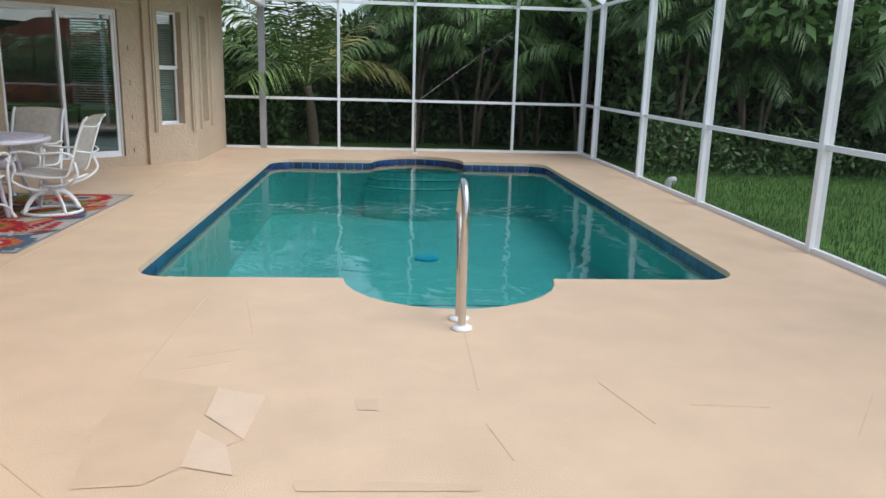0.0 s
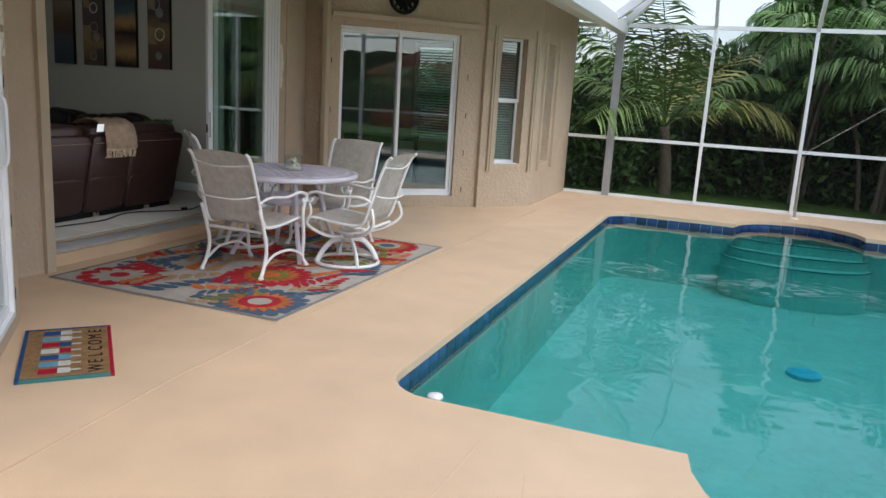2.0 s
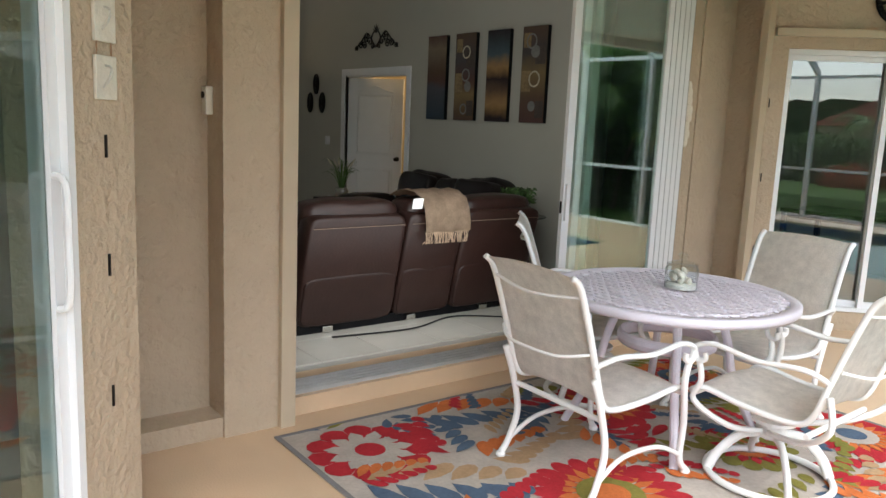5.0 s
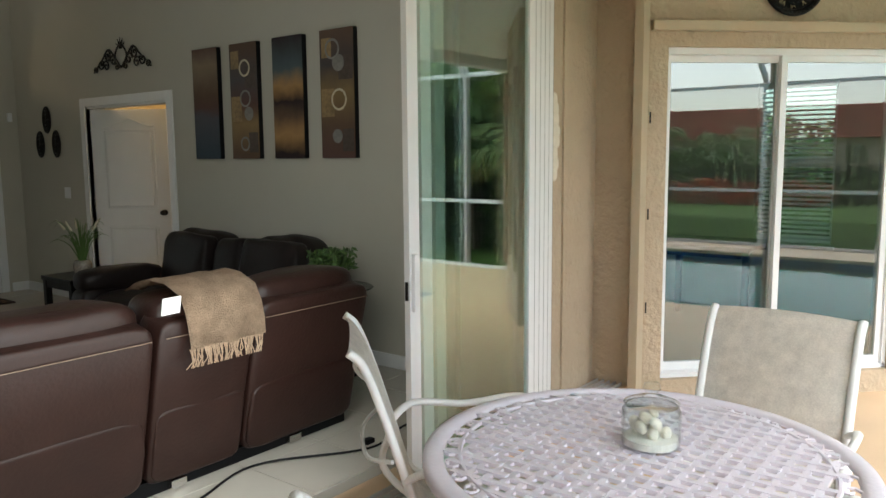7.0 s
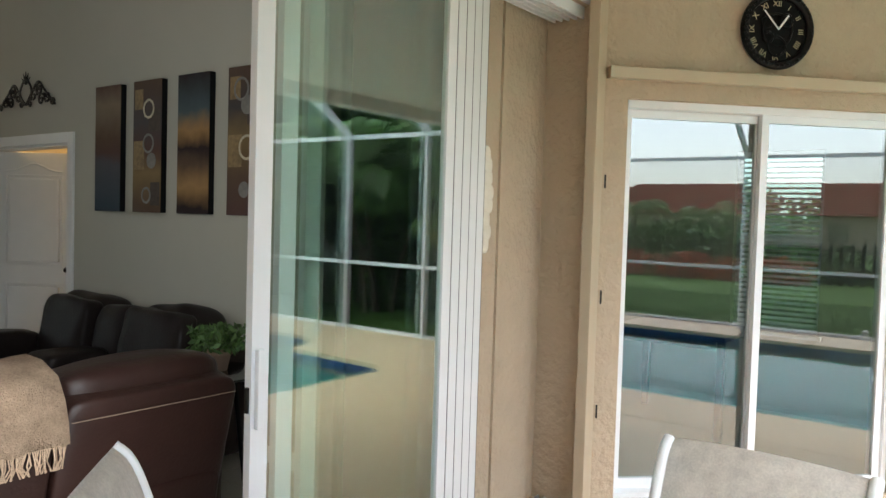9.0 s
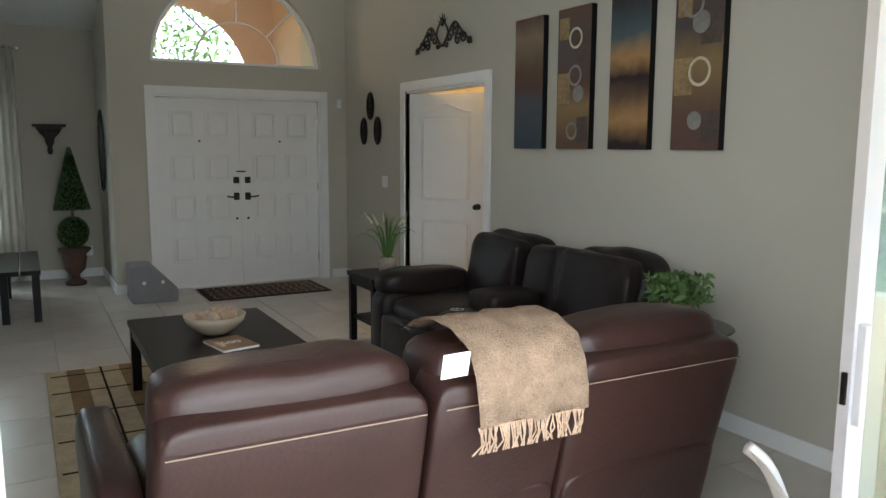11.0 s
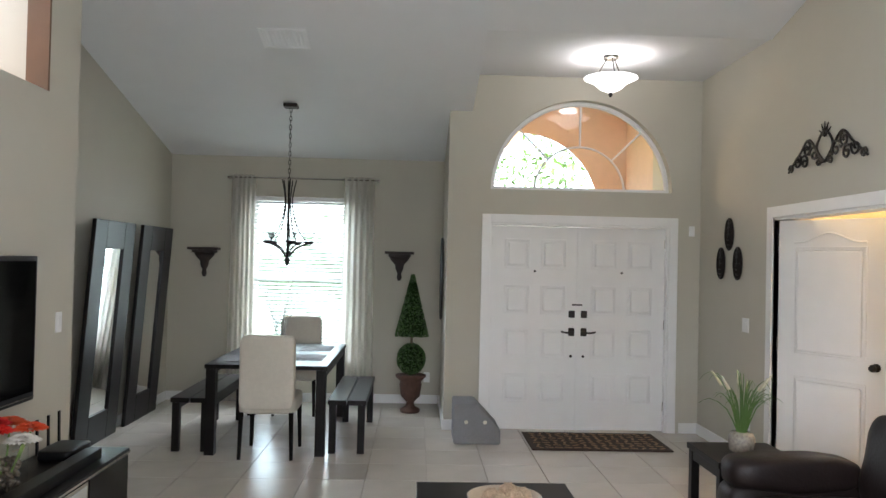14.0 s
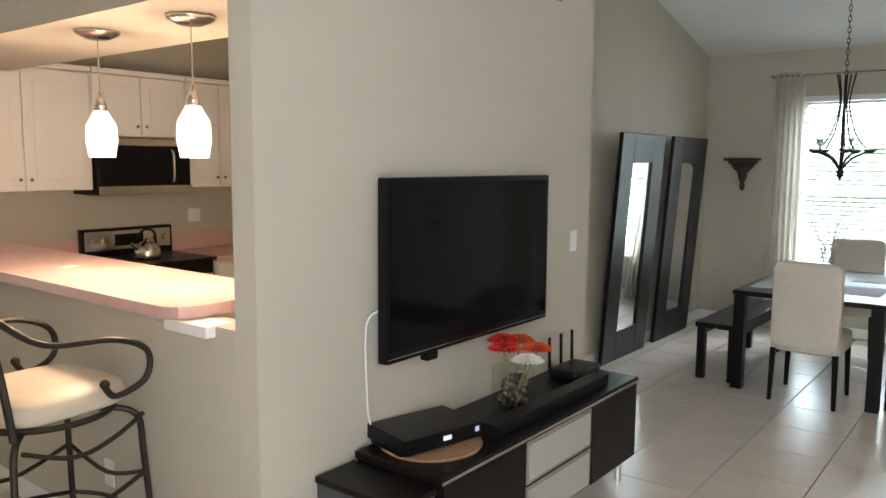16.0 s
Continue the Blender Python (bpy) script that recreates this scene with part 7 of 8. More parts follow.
M_TOP = leaf_mat("boxwood", (0.045, 0.10, 0.02), 0.5)
# inner cores under the leaves, with the shade between leaves put into their colour
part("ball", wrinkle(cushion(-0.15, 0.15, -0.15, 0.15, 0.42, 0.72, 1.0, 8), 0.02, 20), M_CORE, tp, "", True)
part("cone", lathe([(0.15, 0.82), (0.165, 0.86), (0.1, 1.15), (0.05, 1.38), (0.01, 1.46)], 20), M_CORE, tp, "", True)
V, F = [], []
r_ = np.random.default_rng(12)
for i in range(3600):
    a = 6.28 * r_.random()
    if i < 1500:
        u = 2 * r_.random() - 1
        p = np.array([0.165 * math.sqrt(1 - u * u) * math.cos(a), 0.165 * math.sqrt(1 - u * u) * math.sin(a), 0.57 + 0.165 * u])
    else:
        t = r_.random() ** 1.4
        p = np.array([(0.18 * (1 - t) + 0.015) * math.cos(a), (0.18 * (1 - t) + 0.015) * math.sin(a), 0.82 + 0.66 * t])
    d = r_.normal(size=3)
    d /= np.linalg.norm(d)
    e = np.cross(d, r_.normal(size=3))
    e /= np.linalg.norm(e)
    s_ = 0.014
    k = len(V)
    V += [list(p - d * s_), list(p + e * s_ * 0.6), list(p + d * s_), list(p - e * s_ * 0.6)]
    F.append((k, k + 1, k + 2, k + 3))
me = bpy.data.meshes.new("leaves")
me.from_pydata(V, [], F)
me.materials.append(M_TOP)
new("leaves", me).parent = tp
# switches, sensors, outlets
def plate(label, m, w=0.07, h=0.115, toggles=1):
    t = thing("wall_plate", label, "switch plate", m)
    part("plate", box(-w / 2, w / 2, -0.006, 0, -h / 2, h / 2, 0.003), M_WHITE, t)
    for i in range(toggles):
        x = (i - (toggles - 1) / 2) * 0.045
        part("toggle", box(x - 0.015, x + 0.015, -0.01, -0.006, -0.03, 0.03, 0.002), M_WHITE, t)


plate("white double light switch beside the hall door", pose(-11.08, NY, 1.25), 0.13, 0.12, 2)
plate("white outlet low on the wall", pose(-11.0, NY, 0.42))
plate("white light switch beside the television", pose(-9.10, SY, 1.34, 0, 0, 180))
plate("white outlet below the breakfast bar", pose(-6.92, 4.35, 0.45, 0, 0, 90))
plate("white outlet on the dining wall", pose(EX, 7.5, 0.4, 0, 0, 90))
sn = thing("motion_sensor", "small white motion sensor high beside the entry door", "sensor", pose(WX, 10.05, 2.08))
part("body", box(0.0, 0.035, -0.025, 0.025, -0.05, 0.05, 0.008), M_WHITE, sn)

# ---- dining group ----
slab_table("dining_table", "black-brown dining table on square legs", "dining table", pose(-12.75, 5.64, FL), 1.70, 1.0, 0.745, 0.08)
def bench(label, m):
    b = thing("bench", label, "bench", m, "dining benches")
    part("seat_board", box(0, 1.35, 0.0, 0.155, 0.41, 0.45, 0.004), M_BLACKWOOD, b)
    part("seat_board", box(0, 1.35, 0.165, 0.32, 0.41, 0.45, 0.004), M_BLACKWOOD, b)
    for x in (0.02, 1.27):
        for y in (0.01, 0.25):
            part("leg", box(x, x + 0.06, y, y + 0.06, 0, 0.41, 0.003), M_BLACKWOOD, b)
    part("apron", box(0.08, 1.27, 0.02, 0.04, 0.34, 0.41), M_BLACKWOOD, b)
    part("apron", box(0.08, 1.27, 0.28, 0.30, 0.34, 0.41), M_BLACKWOOD, b)


bench("black-brown slatted dining bench", pose(-12.5, 5.34, FL))
bench("black-brown slatted dining bench", pose(-12.5, 6.64, FL))
M_COVER = mat("ivory chair cover", (0.62, 0.58, 0.50), 0.9, 0, 30, 0.06, 0.2, 120)


def parsons(m):
    c = thing("dining_chair", "ivory slipcovered dining chair with dark legs", "chair", m, "dining chairs")
    part("back", wrinkle(cushion(-0.22, 0.22, -0.26, -0.16, 0.40, 1.0, 0.2, 8), 0.004, 5), M_COVER, c, "", True)
    part("seat", wrinkle(cushion(-0.23, 0.23, -0.24, 0.26, 0.36, 0.50, 0.25, 8), 0.004, 5), M_COVER, c, "", True)
    for x in (-0.2, 0.2):
        for y in (-0.22, 0.22):
            part("leg", tube([(x, y, 0.38), (x * 1.05, y * 1.05, 0)], 0.022, None, 6, False, 1, 0.7), M_BLACKWOOD, c)
    return c


ch0 = parsons(pose(-11.18, 6.17, FL, 0, 0, 90))
copy_thing(ch0, pose(-12.9, 6.12, FL, 0, 0, -90))
for x, y in ((-11.45, 5.85), (-11.6, 6.4), (-12.3, 5.85), (-12.3, 6.4)):
    pm = thing("placemat", "dark woven placemat on the dining table", "placemat", pose(x, y, FL + 0.745), "placemats")
    part("mat", box(-0.21, 0.21, -0.15, 0.15, 0, 0.003), mat("grey weave", (0.12, 0.12, 0.12), 0.8, 0, 90, 0.3), pm)
vz = thing("twig_vase", "clear vase of curly white twigs on the dining table", "vase", pose(-12.2, 6.05, FL + 0.745))
part("vase", lathe([(0.05, 0), (0.055, 0.02), (0.04, 0.12), (0.055, 0.28), (0.05, 0.28), (0.035, 0.12), (0.045, 0.02)], 20), M_CLEAR, vz, "", True)
rr = random.Random(4)
bm = bmesh.new()
for i in range(9):
    a = rr.uniform(0, 6.28)
    pts = [(0, 0, 0.02)]
    for j in range(1, 7):
        pts.append((0.03 * j * math.cos(a) + rr.uniform(-0.03, 0.03), 0.03 * j * math.sin(a) + rr.uniform(-0.03, 0.03), 0.02 + 0.11 * j))
    tube(smooth_path(pts, 3), 0.005, bm, 4, False, 1, 0.3)
part("twigs", bm, mat("pale twig", (0.5, 0.48, 0.45), 0.8), vz)
# chandelier
cz = slope_z(-12.09)
chd = thing("chandelier", "dark iron chandelier with white bowls on a chain", "chandelier", pose(-12.09, 6.115, 0))
part("canopy", box(-0.065, 0.065, -0.065, 0.065, cz - 0.045, cz - 0.008, 0.005, None), M_IRON, chd)
bm = bmesh.new()
z = cz - 0.04
i = 0
while z > 2.45:
    tube([(0.012 * math.cos(q * 0.785) * (1 if i % 2 else 0.15), 0.012 * math.cos(q * 0.785) * (0.15 if i % 2 else 1), z - 0.025 + 0.028 * math.sin(q * 0.785)) for q in range(8)], 0.003, bm, 4, True)
    z -= 0.042
    i += 1
part("chain", bm, M_IRON, chd)
part("stem", tube([(0, 0, 2.47), (0, 0, 1.70)], 0.012), M_IRON, chd)
for i in range(5):
    a = 2 * math.pi * i / 5 + 0.3
    c, s = math.cos(a), math.sin(a)
    part("arm", tube(smooth_path([(0.07 * c, 0.07 * s, 2.48), (0.035 * c, 0.035 * s, 2.25), (0.09 * c, 0.09 * s, 2.02), (0.17 * c, 0.17 * s, 1.90)], 5), 0.006), M_IRON, chd)
    ar_ = part("arm", tube(smooth_path([(0.0, 0.0, 1.72), (0.08 * c, 0.08 * s, 1.82), (0.2 * c, 0.2 * s, 1.875)], 5), 0.009), M_IRON, chd)
    part("cup", lathe([(0.02, 1.86), (0.05, 1.88), (0.05, 1.89)], 14, None, (0.2 * c, 0.2 * s, 0)), M_IRON, chd)
    part("glass_bowl", lathe([(0.03, 1.89), (0.05, 1.93), (0.06, 1.98), (0.056, 1.98), (0.045, 1.935), (0.02, 1.9)], 18, None, (0.2 * c, 0.2 * s, 0)), M_CLEAR, chd, "clear glass bowl", True)
part("finial", lathe([(0.005, 1.65), (0.02, 1.68), (0.03, 1.71), (0.015, 1.74)], 14), M_IRON, chd, "", True)
# leaning mirrors
M_MIRROR = mat("mirror silver", (0.85, 0.86, 0.86), 0.02, 1.0, 1, 0.0)
for x0, x1 in ((-11.85, -10.98), (-12.92, -12.06)):
    w = x1 - x0
    mr_ = thing("floor_mirror", "tall black framed mirror leaning on the wall", "mirror", pose(x0, 4.60, FL, -4.0, 0, 0), "leaning mirrors")
    bm = box(0, 0.24, 0, 0.035, 0, 1.92, 0.006)
    box(w - 0.24, w, 0, 0.035, 0, 1.92, 0.006, bm)
    box(0.24, w - 0.24, 0, 0.035, 0, 0.26, 0.006, bm)
    box(0.24, w - 0.24, 0, 0.035, 1.68, 1.92, 0.006, bm)
    part("frame", bm, M_BLACKWOOD, mr_)
    part("mirror_glass", box(0.235, w - 0.235, 0.008, 0.018, 0.25, 1.69), M_MIRROR, mr_)
    part("wall_hook", tube([(w / 2, -0.16, 1.75), (w / 2, 0.0, 1.75)], 0.006), M_STEEL, mr_)

# ---- television and console ----
tv = thing("television", "black flat screen television mounted on the wall", "television", pose(-8.075, SY, 1.345, 0, 0, 180))
part("bezel", box(-0.605, 0.605, -0.085, -0.035, -0.36, 0.365, 0.008), M_BLACK, tv)
part("screen", box(-0.585, 0.585, -0.0875, -0.084, -0.315, 0.34), mat("glossy screen", (0.003, 0.003, 0.003), 0.08, 0, 1, 0, 0, 60, 0.15), tv)
part("trim_line", box(-0.6, 0.6, -0.0865, -0.085, -0.343, -0.339), M_STEEL, tv)
part("logo_bar", box(-0.035, 0.035, -0.0865, -0.085, -0.352, -0.346), M_STEEL, tv)
part("wall_mount", box(-0.3, 0.3, -0.035, -0.001, -0.2, 0.2), M_BLACK, tv)
part("sensor_box", box(-0.35, -0.28, -0.08, -0.04, -0.395, -0.361, 0.004), M_BLACK, tv)
part("cord", tube(smooth_path([(a_, b_, c_) for a_, b_, c_ in [(-0.58, -0.03, -0.15), (-0.65, -0.02, -0.2), (-0.645, -0.015, -0.45), (-0.63, -0.02, -0.6), (-0.58, -0.05, -0.67)]], 6), 0.004, None, 6), M_ALU, tv, "white power cord")
# console: local x along -x direction of the wall
co = thing("media_console", "black-brown low media console with frosted glass drawers", "media console", pose(-7.365, 5.375, FL, 0, 0, 0))
M_FROST = mat("frosted glass", (0.42, 0.44, 0.43), 0.3, 0, 6, 0.05)
CX = -1.65
part("body", box(CX, 0, 0, 0.40, 0.14, 0.535, 0.004), M_BLACKWOOD, co)
part("top", box(CX - 0.01, 0.01, -0.005, 0.42, 0.537, 0.565, 0.004), M_BLACKWOOD, co)
part("edge_trim", box(CX - 0.01, 0.01, 0.421, 0.426, 0.540, 0.552), M_STEEL, co)
for x0, x1, mt, nm in ((CX + 0.005, CX + 0.50, M_BLACKWOOD, "door"), (CX + 1.10, -0.005, M_BLACKWOOD, "door")):
    part(nm, box(x0, x1, 0.402, 0.420, 0.145, 0.53, 0.003), mt, co)
for z0, z1 in ((0.145, 0.335), (0.342, 0.53)):
    d = part("drawer", box(CX + 0.51, CX + 1.09, 0.402, 0.418, z0, z1, 0.003), M_STEEL, co)
    part("glass_front", box(CX + 0.53, CX + 1.07, 0.4185, 0.421, z0 + 0.015, z1 - 0.02), M_FROST, d, "frosted glass drawer front")
for x in (CX + 0.05, CX + 0.78, -0.05):
    for y in (0.05, 0.35):
        part("leg", tube([(x, y, 0), (x, y, 0.14)], 0.02), M_STEEL, co)
lo_ = thing("low_cabinet", "low glossy dark cabinet beside the media console", "cabinet", pose(-7.345, 5.375, FL))
part("body", box(0, 0.19, 0, 0.40, 0, 0.505, 0.004), mat("glossy grey lacquer", (0.05, 0.055, 0.06), 0.2), lo_)
part("top", box(-0.005, 0.195, -0.005, 0.405, 0.507, 0.53, 0.003), M_BLACKWOOD, lo_)
tvt = thing("trivet", "round tan cork tray on the console", "tray", pose(-7.60, 5.55, FL + 0.565))
part("disc", lathe([(0.2, 0), (0.205, 0.006), (0.2, 0.012), (0.05, 0.012)], 36), mat("cork", (0.28, 0.16, 0.08), 0.8, 0, 60, 0.3), tvt)
cb = thing("cable_box", "black cable box with a small lit display", "cable box", pose(-7.60, 5.52, FL + 0.577, 0, 0, -14))
part("case", box(-0.19, 0.19, -0.13, 0.13, 0.008, 0.068, 0.005), M_BLACK, cb)
part("display", box(-0.03, 0.01, 0.1305, 0.132, 0.032, 0.05), glow_mat("cyan digits", (0.5, 0.9, 1.0), 0.03), cb)
part("power_ring", box(-0.17, -0.15, 0.1305, 0.132, 0.035, 0.055), glow_mat("blue led", (0.1, 0.2, 1.0), 0.02), cb)
for x in (-0.17, 0.17):
    part("foot", box(x - 0.02, x + 0.02, -0.1, 0.1, 0, 0.008), M_BLACK, cb)
sb = thing("soundbar", "long black soundbar lying along the console edge", "soundbar", pose(-8.29, 5.70, FL + 0.565))
part("body", box(-0.50, 0.50, -0.04, 0.04, 0, 0.055, 0.006), M_BLACK, sb)
rt = thing("wifi_router", "black router with three upright antennas", "router", pose(-8.83, 5.53, FL + 0.565))
part("case", cushion(-0.14, 0.14, -0.09, 0.09, 0.0, 0.055, 0.3, 6), M_BLACK, rt, "", True)
for x in (-0.12, 0.0, 0.12):
    part("antenna", bar((x, -0.085, 0.03), (x, -0.09, 0.21), 0.016, 0.009), M_BLACK, rt)
fv = thing("flower_vase", "square glass vase of pebbles with red and white gerberas", "vase", pose(-8.18, 5.56, FL + 0.565) @ Matrix.Diagonal((1.1, 1.1, 1.05, 1)))
part("vase", box(-0.065, 0.065, -0.065, 0.065, 0, 0.19, 0.008), glass_mat("vase glass", (0.95, 0.97, 0.96), 0.02), fv)
rr = random.Random(5)
M_PEB = mat("dark pebbles", (0.13, 0.10, 0.075), 0.4, 0, 30, 0.5, rand=0.6)
for i in range(60):
    s_ = rr.uniform(0.010, 0.016)
    part("pebble", cushion(-s_ * 1.3, s_ * 1.3, -s_, s_, -s_ * 0.8, s_ * 0.8, 0.9, 2, None, pose(rr.uniform(-0.045, 0.045), rr.uniform(-0.045, 0.045), 0.02 + 0.12 * i / 60, 0, rr.uniform(0, 90), rr.uniform(0, 180))), M_PEB, fv, "", True)
for i, (x, y, z, c) in enumerate(((0.07, 0.0, 0.27, (0.7, 0.03, 0.02)), (-0.08, 0.06, 0.25, (0.75, 0.10, 0.03)), (0.03, 0.085, 0.225, (0.85, 0.83, 0.78)), (0.02, -0.04, 0.29, (0.55, 0.02, 0.02)), (-0.09, -0.03, 0.27, (0.6, 0.10, 0.03)))):
    fm = mat("gerbera petals", c, 0.6)
    part("stem", tube([(x * 0.2, y * 0.2, 0.05), (x, y, z - 0.01)], 0.004, None, 5), M_FROND, fv)
    bm = bmesh.new()
    for ringk, (kk, rl, lift) in enumerate(((22, 0.075, 0.0), (18, 0.06, 0.012), (12, 0.038, 0.022))):
        for j in range(kk):
            a = 6.28 * j / kk + ringk * 0.2
            cu_, su_ = math.cos(a), math.sin(a)
            vs = [bm.verts.new((x + r0 * cu_ - w0 * su_, y + r0 * su_ + w0 * cu_, z + lift + zz)) for r0, w0, zz in ((0.006, 0, 0), (rl * 0.7, 0.009, 0.008), (rl, 0, 0.003), (rl * 0.7, -0.009, 0.008))]
            bm.faces.new(vs)
    part("bloom", bm, fm, fv, "gerbera bloom")

# ---- ceiling things ----
fo = thing("foyer_light", "white glass bowl semi-flush light in the foyer", "ceiling light", pose(-11.35, 9.02, 3.562))
part("canopy", lathe([(0.07, -0.025), (0.075, -0.004), (0.03, -0.002)], 24), M_STEEL, fo)
for i in range(3):
    a = 2 * math.pi * i / 3
    part("arm", tube([(0.04 * math.cos(a), 0.04 * math.sin(a), -0.02), (0.15 * math.cos(a), 0.15 * math.sin(a), -0.2)], 0.006), M_IRON, fo)
part("bowl", lathe([(0.02, -0.32), (0.09, -0.29), (0.15, -0.235), (0.235, -0.195), (0.23, -0.188), (0.14, -0.225), (0.02, -0.3)], 28), glow_mat("lit alabaster", (1.0, 0.95, 0.88), 0.22), fo, "lit white glass bowl", True)
part("finial", lathe([(0.004, -0.36), (0.02, -0.34), (0.015, -0.32)], 12), M_IRON, fo)
fl_ = new("foyer_lamp_light", bpy.data.lights.new("foyer_lamp_light", "POINT"))
fl_.data.energy, fl_.data.color, fl_.data.shadow_soft_size = 0.7, (1.0, 0.93, 0.84), 0.1
fl_.location = (-11.35, 9.02, 3.44)
cf = thing("ceiling_fan", "living room ceiling fan with dark and maple blades", "ceiling fan", pose(-7.9, 7.78, 3.37))
part("rod", tube([(0, 0, 0), (0, 0, 0.91)], 0.015), M_STEEL, cf)
part("motor", lathe([(0.06, -0.12), (0.12, -0.09), (0.13, -0.02), (0.05, 0.02)], 24), M_STEEL, cf, "", True)
for i in range(5):
    part("blade", box(0.14, 0.66, -0.065, 0.065, -0.05, -0.043, 0.002, None, pose(0, 0, 0, 10, 0, 20 + 72 * i)), M_BLACKWOOD if i % 2 else mat("maple blade", (0.6, 0.62, 0.5), 0.3), cf)
part("pull_chain", tube([(0, 0, -0.12), (0, 0, -0.33)], 0.0025, None, 4), M_IRON, cf)
part("chain_fob", lathe([(0.004, -0.36), (0.01, -0.345), (0.004, -0.33)], 10), M_IRON, cf)
M_DUCT = mat("grey duct", (0.22, 0.22, 0.22), 0.8)
for x, y, dark in ((-9.61, 8.87, 1), (-10.9, 6.25, 0)):
    vt = thing("ceiling_vent", "white louvred air vent in the sloping ceiling", "air vent", pose(x, y, slope_z(x) - 0.004, 0, -13.6, 0), "ceiling vents")
    bm = box(-0.15, 0.15, -0.19, -0.165, -0.012, 0.0)
    box(-0.15, 0.15, 0.165, 0.19, -0.012, 0, 0, bm)
    box(-0.15, -0.125, -0.165, 0.165, -0.012, 0, 0, bm)
    box(0.125, 0.15, -0.165, 0.165, -0.012, 0, 0, bm)
    part("frame", bm, M_WHITE, vt)
    part("backing", box(-0.125, 0.125, -0.165, 0.165, -0.002, 0.0), M_DUCT if dark else M_WHITE, vt)
    for i in range(9):
        part("slat", box(-0.12, 0.12, -0.012, 0.012, -0.0008, 0.0008, 0, None, pose(0, -0.145 + i * 0.036, -0.007, 35)), M_WHITE, vt)

# ---- kitchen ----
M_PINK = mat("pink laminate", (0.62, 0.40, 0.37), 0.3, 0, 60, 0.08)
M_CAB = mat("white thermofoil", (0.80, 0.78, 0.74), 0.35, 0, 5, 0.03)
bc = thing("bar_counter", "pink laminate raised breakfast bar top", "countertop", pose(0, 0, 0))
pts = [(-7.45, 0.7), (-6.86, 0.7), (-6.86, 4.84)] + arc(-6.98, 4.85, 0.12, 0, 90, 6) + [(-7.1, 4.97), (-7.3, 5.08), (-7.45, 5.2)]
part("top", prism(pts, 1.195, 1.24), M_PINK, bc)
part("bracket", box(-7.0, -6.88, 4.86, 5.12, 1.15, 1.193, 0.004), M_WHITE, bc)
sp_ = thing("bar_paper", "small white card lying on the bar", "card", pose(-7.15, 3.6, 1.241, 0, 0, 20))
part("card", box(-0.05, 0.05, -0.03, 0.03, 0, 0.002), M_WHITE, sp_)
for x0, x1 in ((-7.9, -7.15), (-9.55, -8.98)):
    cbn = thing("base_cabinet", "white base cabinet beside the range", "cabinet", pose(x0, 1.63, FL), "base cabinets")
    part("body", box(0, x1 - x0, 0, 0.58, 0.1, 0.87), M_CAB, cbn)
    part("door", box(0.02, x1 - x0 - 0.02, 0.582, 0.60, 0.13, 0.84, 0.004), M_CAB, cbn)
kt = thing("kitchen_worktop", "pink laminate worktop with upstand", "countertop", pose(0, 0, FL))
for x0, x1 in ((-8.2, -7.1), (-9.55, -8.97)):
    part("top", box(x0, x1, 1.63, 2.26, 0.872, 0.91, 0.004), M_PINK, kt)
    part("upstand", box(x0, x1, 1.63, 1.65, 0.912, 1.06), M_PINK, kt)
rg = thing("range_cooker", "stainless steel range with a black glass top", "range", pose(-8.92, 1.66, FL))
part("body", box(0, 0.76, 0, 0.62, 0, 0.90, 0.004), M_BLACK, rg)
part("cooktop", box(-0.005, 0.765, 0.06, 0.66, 0.902, 0.918, 0.003), M_BLACK, rg)
part("oven_door", box(0.01, 0.75, 0.622, 0.66, 0.2, 0.80, 0.006), M_STEEL, rg)
part("oven_window", box(0.08, 0.68, 0.661, 0.665, 0.3, 0.66), M_BLACK, rg)
part("oven_handle", tube([(0.05, 0.70, 0.76), (0.71, 0.70, 0.76)], 0.014), M_STEEL, rg)
part("control_panel", box(0, 0.76, 0.0, 0.06, 0.92, 1.14, 0.008), M_BLACK, rg)
part("control_face", box(0.02, 0.74, 0.061, 0.066, 0.97, 1.12, 0.002), M_STEEL, rg)
part("display", box(0.26, 0.5, 0.067, 0.069, 1.0, 1.09), M_BLACK, rg)
for x in (0.07, 0.15, 0.58, 0.66):
    part("knob", lathe([(0.025, 0), (0.022, 0.02)], 16), M_STEEL, rg).matrix_basis = pose(x, 0.067, 1.045, -90)
kl = thing("kettle", "polished steel kettle with a black handle", "kettle", pose(-8.5, 2.05, FL + 0.918))
part("body", lathe([(0.09, 0), (0.1, 0.02), (0.09, 0.08), (0.05, 0.13), (0.02, 0.14), (0.015, 0.16)], 24), M_STEEL, kl, "", True)
part("handle", tube(smooth_path([(-0.07, 0, 0.11), (-0.06, 0, 0.2), (0, 0, 0.23), (0.06, 0, 0.2), (0.075, 0, 0.16)], 5), 0.01), M_BLACK, kl)
part("spout", tube([(0.07, 0, 0.07), (0.13, 0, 0.13)], 0.016, None, 8, False, 1, 0.6), M_STEEL, kl)
mw = thing("microwave", "stainless over-the-range microwave with a black door", "microwave", pose(-8.92, 1.63, FL + 1.41))
part("body", box(0, 0.76, 0, 0.38, 0, 0.42, 0.004), M_BLACK, mw)
part("door", box(0.17, 0.755, 0.382, 0.40, 0.07, 0.36, 0.004), M_BLACK, mw)
part("top_grille", box(0.0, 0.76, 0.382, 0.40, 0.365, 0.42, 0.003), M_STEEL, mw)
part("bottom_trim", box(0.0, 0.76, 0.382, 0.40, 0.0, 0.065, 0.003), M_STEEL, mw)
